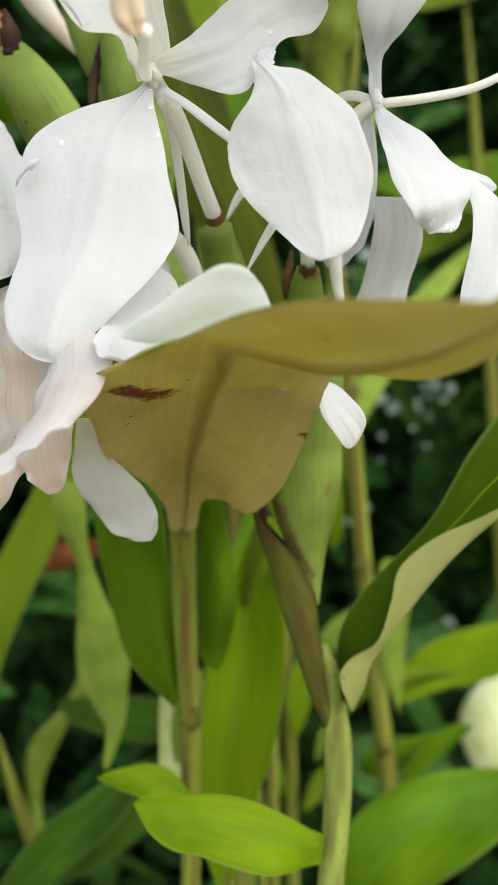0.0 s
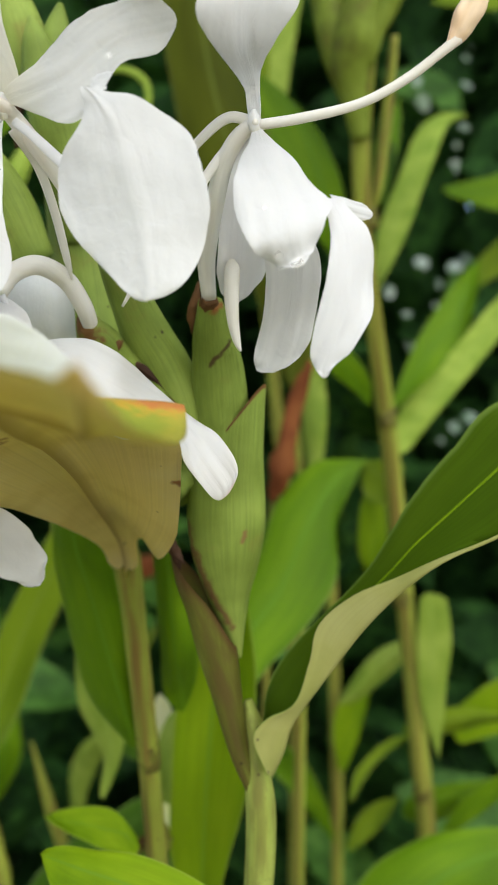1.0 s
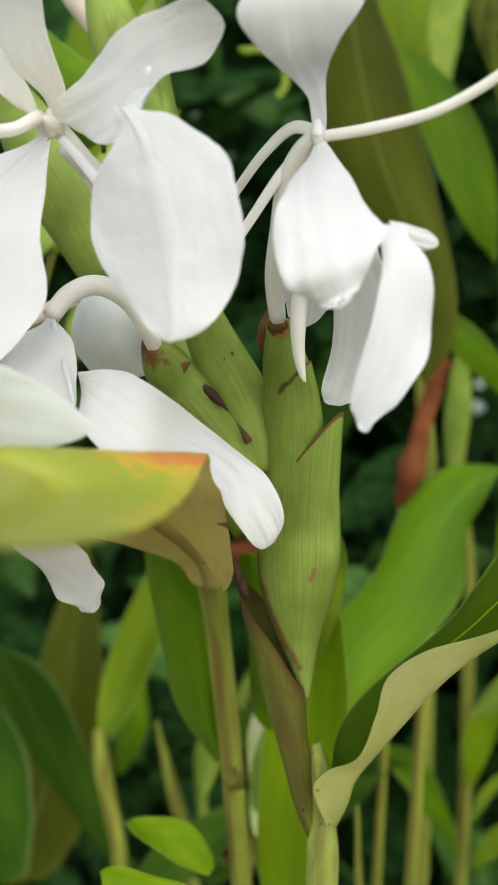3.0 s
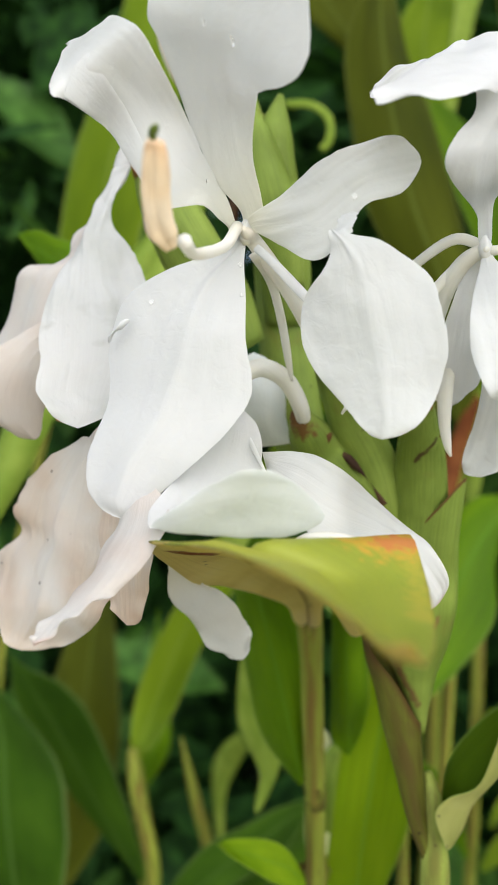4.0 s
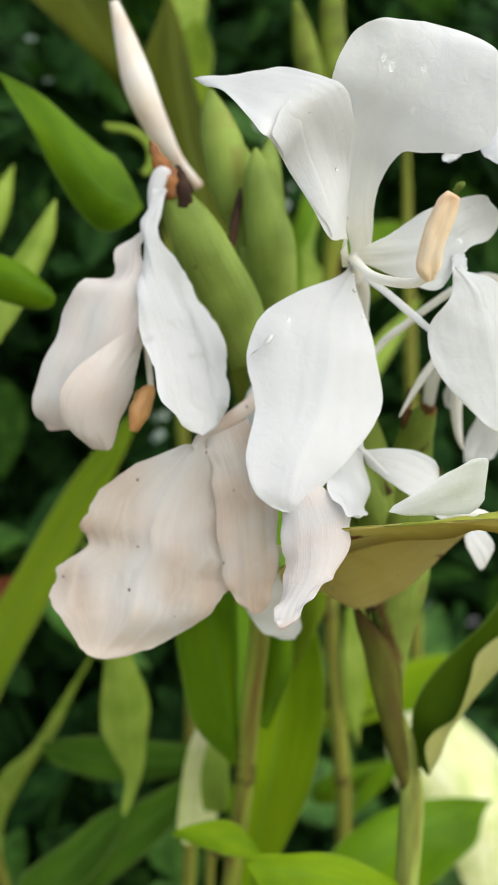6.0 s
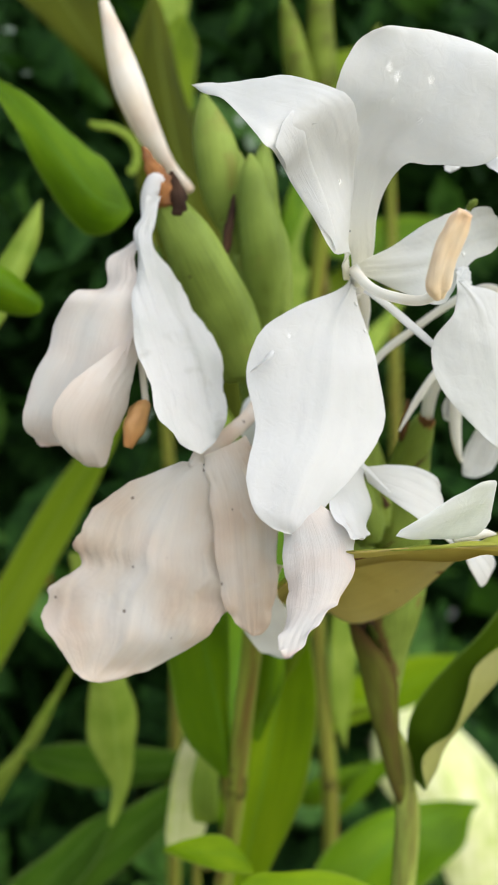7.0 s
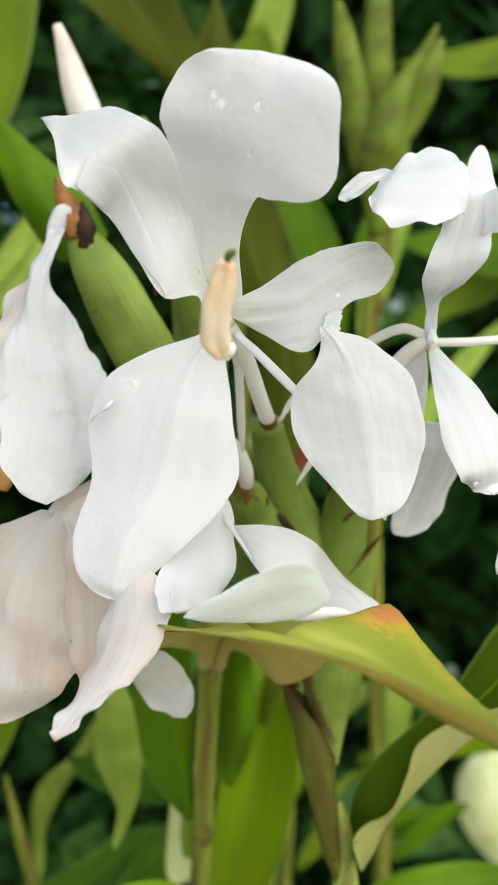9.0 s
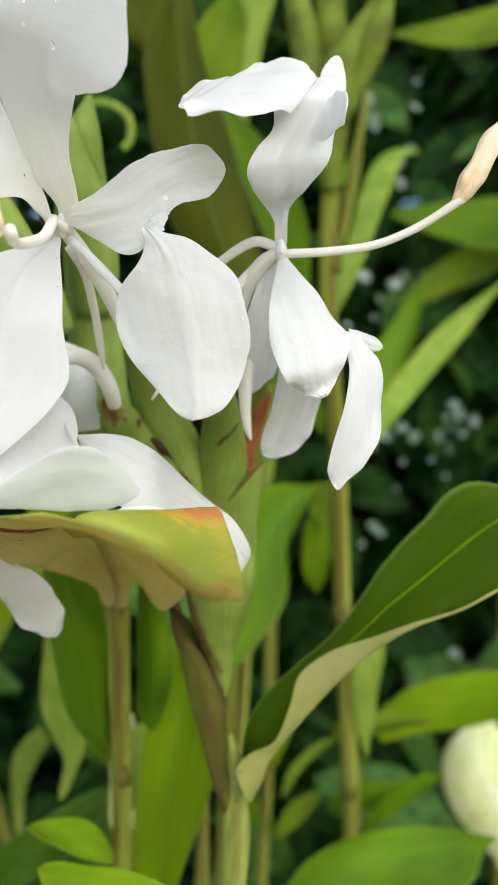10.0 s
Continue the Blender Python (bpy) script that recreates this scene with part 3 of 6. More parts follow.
husk = tube("husk", [(-0.0080, 0.2360, 1.2320, 0.0000), (-0.0040, 0.2350, 1.2300, 0.0010), (-0.0010, 0.2350, 1.2280, 0.0010), (0.0030, 0.2360, 1.2240, 0.0000), (0.0070, 0.2380, 1.2180, 0.0010)], lily, mats=[HUSK], lumps=0.5, label="dark dried scale between two bracts", seed=22)
husk = tube("husk", [(-0.0422, 0.2500, 1.3138, 0.0004), (-0.0430, 0.2490, 1.3073, 0.0012), (-0.0442, 0.2490, 1.2993, 0.0016), (-0.0445, 0.2500, 1.2916, 0.0005)], lily, mats=[HUSK], lumps=0.4, label="dark dried scale between two bracts", seed=23)
bud = tube("bud", [(-0.0841, 0.2680, 1.3779, 0.0015), (-0.0803, 0.2700, 1.3680, 0.0035), (-0.0752, 0.2730, 1.3542, 0.0053), (-0.0682, 0.2790, 1.3421, 0.0046), (-0.0601, 0.2860, 1.3328, 0.0026), (-0.0512, 0.2920, 1.3258, 0.0019)], lily, mats=[BUD], lumps=0.04, label="closed cream-white flower bud", seed=24)

# first bloom, wide open
flower = tube("flower", [(-0.0205, 0.1870, 1.2795, 0.0005), (-0.0202, 0.1890, 1.2788, 0.0014), (-0.0200, 0.1930, 1.2782, 0.0018), (-0.0168, 0.1960, 1.2740, 0.0019), (-0.0138, 0.2060, 1.2682, 0.0020), (-0.0113, 0.2140, 1.2624, 0.0020), (-0.0087, 0.2210, 1.2568, 0.0021)], lily, mats=[CREAM], label="open white ginger lily bloom with a cream tube", seed=25)
flower_a = flower
throat = tube("throat", [(-0.0204, 0.1901, 1.2764, 0.0006), (-0.0206, 0.1899, 1.2775, 0.0012), (-0.0208, 0.1896, 1.2790, 0.0014), (-0.0209, 0.1896, 1.2806, 0.0011), (-0.0209, 0.1898, 1.2818, 0.0005)], flower_a, mats=[WHITE_THROAT_LIFTED], lumps=0.25, sides=16, label="narrow white throat where the petals join", seed=70)
petal, surf = blade("petal", [(-20.6, 190.5, 1278.2, -0.8, 0, 0, 0.8, 0, 0), (-19.8, 190, 1281.6, -2, -0.7, 1.1, 2.7, -0.1, 0.1), (-22.4, 183, 1291.7, -4.2, 0.9, -1.4, 4.6, -0.9, 1.4), (-22.4, 176.5, 1301.9, -7.7, 2.7, -1.1, 7.3, 1.5, 2.1), (-21.4, 169.5, 1309.5, -11.7, 2.4, -0.3, 12.4, 7.6, -1), (-19.5, 164, 1314.3, -14.9, 2.5, -2.2, 21.6, 12, -2.1), (-17.6, 160.5, 1320.4, -14.8, 0.2, -1.5, 20.2, 10.5, -3.4), (-16.7, 159, 1324.7, -11.2, -0.9, 0.9, 15.8, 8, -2.6), (-17.4, 158.5, 1326.6, -4.8, -0.8, 2.9, 9.2, 3, -3.4)], flower_a, mats=[WHITE_THROAT_LIFTED], thick=0.0003, wave=0.0005, waves=3.5, jag=0.03, crumple=0.0005, pleat=0.0005, ridge=0.00025, ridges=2.5, cup=0.4, nu=30, nv=64, tip=0.06, label="broad white upright petal beaded with water", seed=1)
standard_surf = surf
petal, surf = blade("petal", [(-23, 190, 1278, -0.9, -0.3, 0.3, 0.9, 0.3, -0.3), (-24, 188, 1280, -0.9, -0.3, 0.2, 1.3, -1.1, -0.3), (-26, 181, 1286, -2.8, 4.1, 1, 1.8, -3.2, -2.8), (-29, 171, 1289, -7.5, 4.6, -3.7, 3.9, -5.2, -1.7), (-34, 168, 1298, -9.1, 2.7, -6.8, 5.3, 0.3, -0.8), (-38, 164, 1304, -10.5, -2.3, -4.2, 5.9, 5.4, -1.6), (-43, 161, 1308, -11.7, 1, -0.3, 6.8, 4, -5.1), (-49, 164, 1311, -11.9, 2.3, -6.5, 7.7, -3.2, 0.9), (-57, 175, 1316, -3.9, 1.1, -3, 4.1, -1.4, 0.1), (-64, 184, 1320, -0.9, -0.4, -0.3, 0, 0, 0)], flower_a, mats=[WHITE_THROAT_LIFTED], thick=0.0003, wave=0.0005, waves=3.5, jag=0.03, crumple=0.0005, pleat=0.00035, cup=0.5, nu=28, nv=50, tip=0.05, label="white side petal with a folded tip", seed=2)
side_surf = surf
petal, surf = blade("petal", [(-48, 159, 1304, 4.9, 1.8, 1.5, -4.2, -1.5, -0.9), (-45, 161, 1301, 4.1, 1, 1.4, -3.5, -0.6, -0.8), (-42, 166, 1297, 2.8, -0.7, 0.8, -2.8, 0.7, -0.8), (-37, 167, 1290, 2.5, -0.6, 2.1, -1.9, -0.2, -1.1), (-33, 169, 1283, 0.5, 0.2, 0.8, -1, -0.5, -1.7), (-32, 170, 1281, 0.4, 0.4, 0.8, -0.9, -0.7, 0.8)], flower_a, mats=[WHITE], thick=0.0003, cup=0.6, crumple=0.0003, nu=16, nv=36, tip=0.05, base=0.05, label="turned-back margin of the side petal", seed=32)
petal, surf = blade("petal", [(-21.5, 190.5, 1279, -0.6, 0, 0, 0.6, 0, 0), (-20, 190, 1280.5, -1.3, 0.1, -0.2, 1.3, -0.2, 0.3), (-11.9, 186, 1281.3, -5.2, -0.8, -0.6, 6.1, 0.1, -0.1), (-3.5, 182, 1283.9, -8, -3.2, 0.3, 11.9, 0.6, -2.2), (2.3, 182, 1286.7, -8.1, -1.8, 2.7, 7.7, -0.2, -2.5), (7.5, 183, 1289.4, -7.1, -0.3, 2.7, 5, -0.8, -3), (12.5, 185, 1291.8, -5.6, 0.5, 1.6, 5.4, -0.4, -1.5), (17.1, 186, 1293, -3.2, -0, -0.1, 3.3, -0.3, -1.2)], flower_a, mats=[WHITE_THROAT_LIFTED], thick=0.0003, wave=0.0005, waves=3.5, jag=0.03, crumple=0.0005, pleat=0.0005, ridge=0.00025, ridges=2.5, cup=0.4, nu=32, nv=80, tip=0.12, label="narrow white side petal with a frayed notch", seed=3)
wing_surf = surf
petal, surf = blade("petal", [(2.9, 178.5, 1276.6, -1.5, -0.5, -0.8, 1.8, 0.4, 0.6), (3.5, 180.5, 1279.8, -1.7, -0.2, -0.3, 1.8, 0.6, 0.7), (3.8, 183, 1282.3, -1, -0.2, -0.2, 1.2, 0.2, 0.2)], flower_a, mats=[WHITE], thick=0.0003, crumple=0.0005, crumple_size=500, tip=0.1, jag=0.35, label="frayed torn petal edge", seed=4)
lip, surf = blade("lip", [(-21, 190.5, 1279, 0.8, 0, 0, -0.8, 0, 0), (-22.4, 190, 1275.6, 1.7, -0.1, 0.2, -1.6, 0.3, -0.6), (-27.3, 184, 1265.8, 10.5, -0.3, -1.4, -8, -1.5, -3.5), (-28.2, 179, 1257.4, 18.1, -4.1, -5.7, -11.6, -4, -0.9), (-29.6, 176, 1247.5, 20.2, -7.4, -3.3, -15.2, -5.5, -2.6), (-32.9, 174, 1237.2, 14.7, -7.3, 1, -14.5, -5.8, -7.1), (-37.9, 172, 1226.8, 10.7, -6.4, 3, -9.9, -4.8, -1.9), (-39.2, 172, 1219.6, 7.3, -2.6, 1.8, -5.4, -2.8, 1.3), (-38.8, 175, 1215.7, 2.4, -0.4, -0.5, -2.8, -0.1, -0.1)], flower_a, mats=[WHITE], thick=0.0003, wave=0.0005, waves=3.5, jag=0.03, crumple=0.0005, pleat=0.00035, cup=0.6, nu=40, nv=60, ridge=0.0004, ridges=6.0, mid=0.32, tip=0.05, sharp=1.15, keel=-0.0003, label="large white drooping lip petal", seed=5)
lip_surf = surf
petal, surf = blade("petal", [(-48.4, 183, 1253.2, -0.2, 0.5, -0.4, -0.3, -0.6, 0.6), (-46.5, 180, 1255, -0.2, -0.3, -1.4, -0.3, -1.3, 0.2), (-44.4, 179.5, 1256.9, 0.3, -1.3, -0.8, -0.6, -0.7, 1.2), (-43.2, 181.5, 1258, 0.3, -0.5, -0.4, -0.4, 0.5, 0.4)], flower_a, mats=[WHITE], thick=0.0002, crumple=0.0004, crumple_size=400, tip=0.3, base=0.2, jag=0.25, label="small torn curl on the petal edge", seed=6)
lip, surf = blade("lip", [(1.1, 178, 1276.9, 0.3, 0.3, -0.4, -1, -0.1, 0.1), (3.8, 175, 1273.6, 2.4, -1.9, -2.7, -4.6, -3.6, -1.8), (6.5, 173, 1269.8, 6.2, -4.2, -3.5, -8.4, -5.8, -1.6), (8.9, 172, 1264.3, 12.1, -6.6, -4.9, -12.5, -7.9, -1), (11.5, 172, 1258.3, 15.3, -7, -3.8, -12.9, -8, 1.2), (13.4, 172, 1251.9, 14.6, -7.1, -0.7, -11.9, -7.9, 1.5), (14.2, 173, 1245.5, 10.2, -4.9, 0.9, -9.8, -6.7, 2), (14.6, 174.5, 1239.8, 5.4, -2.6, 1.2, -6.2, -3.4, 1.6), (14.4, 176.5, 1236, 1.8, -0.3, -0.3, -2.2, -0.6, -0.7)], flower_a, mats=[WHITE], thick=0.0003, wave=0.0005, waves=3.5, jag=0.03, crumple=0.0005, pleat=0.00035, cup=0.3, nu=40, nv=60, ridge=0.0003, ridges=6.0, mid=0.28, tip=0.04, sharp=1.3, keel=-0.0003, label="hanging obovate white lip petal", seed=7)
filament = tube("filament", [(-0.0221, 0.1880, 1.2800, 0.0013), (-0.0208, 0.1780, 1.2742, 0.0012), (-0.0197, 0.1640, 1.2698, 0.0012), (-0.0181, 0.1520, 1.2675, 0.0011), (-0.0172, 0.1460, 1.2684, 0.0013)], flower_a, mats=[CREAM], seed=26)
anther = tube("anther", [(-0.0182, 0.1432, 1.2664, 0.0010), (-0.0190, 0.1420, 1.2682, 0.0024), (-0.0196, 0.1395, 1.2716, 0.0026), (-0.0192, 0.1368, 1.2760, 0.0025), (-0.0184, 0.1345, 1.2797, 0.0022), (-0.0178, 0.1333, 1.2812, 0.0016)], flower_a, mats=[ANTHER], flat=0.7, lumps=0.16, sides=26, rings=44, groove=0.35, label="peach-coloured anther with a lengthwise groove", seed=27)
stigma = tube("stigma", [(-0.0180, 0.1320, 1.2814, 0.0006), (-0.0173, 0.1310, 1.2824, 0.0007), (-0.0167, 0.1310, 1.2829, 0.0004)], flower_a, mats=[BRACT], lumps=0.4, label="tiny green stigma", seed=28)
sepal = tube("sepal", [(-0.0181, 0.1900, 1.2759, 0.0009), (-0.0133, 0.1880, 1.2722, 0.0010), (-0.0078, 0.1860, 1.2673, 0.0011), (-0.0025, 0.1840, 1.2625, 0.0009), (-0.0001, 0.1830, 1.2601, 0.0004)], flower_a, mats=[WHITE], flat=0.5, seed=29)
sepal = tube("sepal", [(-0.0194, 0.1920, 1.2748, 0.0010), (-0.0173, 0.2000, 1.2703, 0.0011), (-0.0163, 0.2080, 1.2625, 0.0011), (-0.0153, 0.2140, 1.2526, 0.0009), (-0.0147, 0.2160, 1.2483, 0.0003)], flower_a, mats=[CREAM], flat=0.5, seed=30)

# second bloom, seen from its side
flower = tube("flower", [(0.0300, 0.2020, 1.2785, 0.0006), (0.0295, 0.2040, 1.2787, 0.0014), (0.0261, 0.2060, 1.2772, 0.0018), (0.0221, 0.2100, 1.2725, 0.0021), (0.0182, 0.2180, 1.2635, 0.0022), (0.0153, 0.2250, 1.2546, 0.0022), (0.0153, 0.2290, 1.2459, 0.0018)], lily, mats=[CREAM], label="fresh white ginger lily bloom seen from its side", seed=31)
flower_b = flower
throat = tube("throat", [(0.0300, 0.2039, 1.2762, 0.0006), (0.0298, 0.2037, 1.2773, 0.0012), (0.0296, 0.2034, 1.2788, 0.0014), (0.0295, 0.2034, 1.2804, 0.0011), (0.0295, 0.2036, 1.2816, 0.0005)], flower_b, mats=[WHITE_THROAT_LIFTED], lumps=0.25, sides=16, label="narrow white throat where the petals join", seed=71)
petal, surf = blade("petal", [(29.6, 204.5, 1278.4, -0.7, 0, 0, 0.7, 0, 0), (29.4, 205, 1281.1, -1.4, -0, 0, 1.4, 0, -0), (29, 203, 1286.6, -1.7, 0.4, -0.2, 1.8, -0.6, 0.3), (28.5, 188, 1290.1, -5.2, 3.2, 3, 6.5, -5.1, -5.5), (29.1, 184, 1294.3, -6, 6.4, -4.2, 8.6, -10.6, 5.9), (31.1, 187, 1300.3, -5.7, 3.1, -8.7, 7.4, -4.3, 10.7), (33.3, 192, 1307.8, -5.5, 3.7, -8, 7.2, -4.1, 7.2), (32.9, 194, 1313.7, -6.6, 4.5, -12.8, 9.3, -3.6, 8), (33.9, 205, 1322, -6.9, -1.5, -1.1, 7.3, 1, 0.7)], flower_b, mats=[WHITE], thick=0.0003, wave=0.0005, waves=3.5, jag=0.03, crumple=0.0005, pleat=0.0005, ridge=0.00016, ridges=3.0, cup=0.4, nu=30, nv=64, tip=0.05, label="white upright petal narrowing to a waist", seed=8)
petal, surf = blade("petal", [(37, 195, 1307, -2.7, 6, 1.2, 0.9, -4.7, -1.6), (39, 194, 1308, -0.7, 6, -1.9, 0.7, -5, 1.9), (40, 187, 1307, -0.4, 5.3, -4.2, 0.1, -4.7, 2), (41, 180, 1305, -0.2, 4.4, -3.1, 0.1, -3.7, 1.9), (41, 174, 1304, -1.3, 3, -3.9, -1, -3.8, 1.2), (42, 170, 1302, -1.7, 1.5, -3.7, 0, -1.8, 0.9)], flower_b, mats=[WHITE], thick=0.0003, cup=0.4, crumple=0.0003, nu=20, nv=36, tip=0.18, face=(0, 0, 1), label="rounded side lobe of the upright petal", seed=95)
petal, surf = blade("petal", [(39.1, 206, 1318.5, -3.7, 0.3, 1, 3.3, -0, -0.1), (39.3, 208, 1324.4, -2.9, 0.2, 0.5, 2.9, -0.2, -0.6), (39.8, 210, 1329.6, -1, -0.2, -0.5, 0.9, -0.2, -0.5)], flower_b, mats=[WHITE], thick=0.0003, waves=3.5, jag=0.03, crumple=0.0002, pleat=0.00035, cup=0.4, nu=22, nv=40, tip=0.1, seed=9)
petal, surf = blade("petal", [(17.4, 199, 1318.2, 0.3, -0.1, 0.2, -0.9, 0, -0), (11.6, 197, 1315.9, 1.7, -0.2, 0.6, -1.7, 0.1, -0.3), (6.4, 195, 1311.3, 1.9, 0, -0.1, -1.9, -0, 0.1), (3.6, 194.5, 1309, 0.6, 0, -0.3, -0.9, 0, -0.2)], flower_b, mats=[WHITE], thick=0.0003, wave=0.0005, waves=3.5, jag=0.03, crumple=0.0005, pleat=0.00035, cup=0.4, nu=22, nv=40, tip=0.1, seed=10)
petal, surf = blade("petal", [(33, 190, 1311.7, -7.6, 7.3, 7, 8.2, -9.2, -7.8), (28.4, 187, 1311.9, -10.9, 12.8, 12.3, 12.6, -14.2, -13.9), (21.4, 184, 1310, -12.1, 18, 17.4, 14.4, -16, -17), (15.2, 180, 1308.4, -10.7, 14.9, 14.9, 12.8, -16.5, -18.5), (11.8, 179, 1307.1, -6.7, 13.8, -0, 9.5, -21.3, -0.2), (9.9, 182, 1306.8, -1.9, 3.1, -2.7, 3.8, -6.8, 5.1)], flower_b, mats=[WHITE], thick=0.0003, wave=0.0005, waves=3.5, jag=0.07, crumple=0.0005, pleat=0.0005, ridge=0.00016, ridges=3.0, cup=0.7, nu=30, nv=64, tip=0.06, label="wet white petal folded level at the top", seed=11)
petal, surf = blade("petal", [(29.7, 204, 1279.2, 0.7, 0, 0, -0.7, 0, 0), (30.3, 203, 1276.5, 1.2, 0.4, -0.3, -1.7, -0.5, 0.4), (34.8, 187, 1263.6, 6.1, 0.1, -1.6, -5.9, -4.6, -5.3), (38, 181, 1254.3, 7.7, 0.3, -2.8, -9.7, -7.1, -3.6), (39.8, 179, 1247.7, 6.4, -0.9, -1.5, -7.4, -5.8, -2.9), (41.3, 180, 1243.8, 3.8, -5.3, 1, -4.2, -4.3, 0.6), (41.6, 182, 1243.2, 1.6, -0.7, -0.2, -1.9, -0.2, -0.1)], flower_b, mats=[WHITE], thick=0.0003, wave=0.0005, waves=3.5, jag=0.03, crumple=0.0005, pleat=0.0005, ridge=0.00016, ridges=3.0, cup=0.25, nu=30, nv=64, tip=0.05, label="white petal with a bent, dripping tip", seed=12)
front_surf = surf
petal, surf = blade("petal", [(47.1, 193, 1259.8, 1.8, 0.2, -0.2, -1.7, -0.8, 0.8), (50.4, 184, 1250.9, 3, -2.6, -1.5, -3.7, -5.9, -5.7), (50.3, 182, 1241.6, 3.6, -4, -0.1, -5.3, -9.6, -4.5), (49.1, 182, 1233.3, 4, -2.7, 1.5, -5.5, -8.7, -1.3), (47.4, 186, 1227.7, 3.1, 0.4, 0.8, -3.9, -0.9, -2.1), (46.6, 186, 1224.7, 1.3, 0, -0.1, -1.8, 0, -0.9), (46.9, 186, 1223.3, 0.4, 0, -0.2, -0.5, 0, -0.1)], flower_b, mats=[WHITE], thick=0.0003, wave=0.0005, waves=3.5, jag=0.03, crumple=0.0005, pleat=0.0005, ridge=0.00016, ridges=3.0, cup=0.15, nu=22, nv=40, tip=0.03, seed=13)
petal, surf = blade("petal", [(47.1, 193, 1259.4, -0.6, -0.1, -0.6, 1.1, 0.2, 0.8), (51.2, 194, 1257.6, -1.9, -1.1, -0.2, 1.8, -0.6, 1.3), (55.4, 196, 1257.1, -0.8, -0.4, -0.9, 1.1, -0.1, -0.2)], flower_b, mats=[WHITE], thick=0.0003, waves=3.5, jag=0.03, crumple=0.0002, pleat=0.00035, cup=0.4, nu=22, nv=40, tip=0.1, seed=14)
petal, surf = blade("petal", [(27.8, 207, 1277.3, 1.8, 0.2, 0.5, -1.2, -0.1, -0.1), (26.2, 212, 1266.8, 3.9, 0.9, 1.5, -4.8, -0.3, -0.5), (24.9, 220, 1256.1, 5.7, 1.2, 1.7, -5.9, -0.4, -0.6), (23.6, 225, 1248.2, 4.9, 0.6, 1.1, -4.9, -1.6, -2.8), (22.6, 227, 1244, 2.1, 0, 0, -2.2, -1.1, -2.4)], flower_b, mats=[WHITE], thick=0.0003, wave=0.0005, waves=3.5, jag=0.03, crumple=0.0005, pleat=0.0005, ridge=0.00016, ridges=3.0, cup=0.4, nu=22, nv=40, tip=0.06, seed=15)
petal, surf = blade("petal", [(35, 212, 1259.1, 4.7, -0.5, -0.7, -5.5, 0.6, 0.8), (36.4, 218, 1250.3, 5.8, -0, -0.1, -6.8, -0.7, -0.9), (35, 226, 1241.3, 5.8, 0.5, 0.9, -6.3, -1.2, -2.2), (33, 228, 1231.9, 6, 0.2, 1.4, -5.7, -0.6, -4.4), (31, 228, 1227, 3.5, 0, 0.5, -3.5, 0, -4)], flower_b, mats=[WHITE], thick=0.0003, wave=0.0005, waves=3.5, jag=0.03, crumple=0.0005, pleat=0.0005, ridge=0.00016, ridges=3.0, cup=0.4, nu=22, nv=40, tip=0.06, seed=16)
filament = tube("filament", [(0.0301, 0.2040, 1.2785, 0.0011), (0.0404, 0.2030, 1.2794, 0.0011), (0.0521, 0.2020, 1.2816, 0.0010), (0.0612, 0.2010, 1.2858, 0.0010), (0.0683, 0.2000, 1.2907, 0.0010), (0.0713, 0.2000, 1.2931, 0.0012)], flower_b, mats=[CREAM], seed=32)
anther = tube("anther", [(0.0696, 0.2000, 1.2920, 0.0009), (0.0712, 0.2000, 1.2942, 0.0021), (0.0730, 0.1990, 1.2975, 0.0027), (0.0752, 0.1980, 1.3020, 0.0026), (0.0774, 0.1970, 1.3070, 0.0023), (0.0788, 0.1965, 1.3105, 0.0007)], flower_b, mats=[ANTHER], lumps=0.2, sides=26, rings=40, groove=0.3, label="peach-coloured anther, rough with pollen", seed=33)
sepal = tube("sepal", [(0.0225, 0.2220, 1.2565, 0.0017), (0.0219, 0.2230, 1.2488, 0.0019), (0.0223, 0.2230, 1.2408, 0.0015), (0.0235, 0.2230, 1.2349, 0.0009), (0.0244, 0.2230, 1.2326, 0.0003)], flower_b, mats=[CREAM], seed=34)
sepal = tube("sepal", [(0.0289, 0.2060, 1.2801, 0.0012), (0.0232, 0.2080, 1.2819, 0.0013), (0.0162, 0.2120, 1.2788, 0.0012), (0.0055, 0.2190, 1.2701, 0.0011), (-0.0023, 0.2230, 1.2628, 0.0011), (-0.0059, 0.2240, 1.2563, 0.0003)], flower_b, mats=[CREAM], flat=0.5, seed=35)
sepal = tube("sepal", [(0.0289, 0.2060, 1.2785, 0.0012), (0.0226, 0.2080, 1.2746, 0.0012), (0.0133, 0.2100, 1.2625, 0.0011), (0.0050, 0.2100, 1.2507, 0.0011), (-0.0005, 0.2100, 1.2410, 0.0003)], flower_b, mats=[CREAM], flat=0.5, seed=36)

# third bloom, resting on the yellow leaf
flower = tube("flower", [(-0.0270, 0.2030, 1.2427, 0.0020), (-0.0252, 0.2070, 1.2482, 0.0022), (-0.0216, 0.2120, 1.2510, 0.0023), (-0.0171, 0.2180, 1.2488, 0.0023), (-0.0139, 0.2220, 1.2430, 0.0022), (-0.0133, 0.2260, 1.2387, 0.0019)], lily, mats=[CREAM], label="drooping white ginger lily bloom lying on a leaf", seed=37)
flower_c = flower
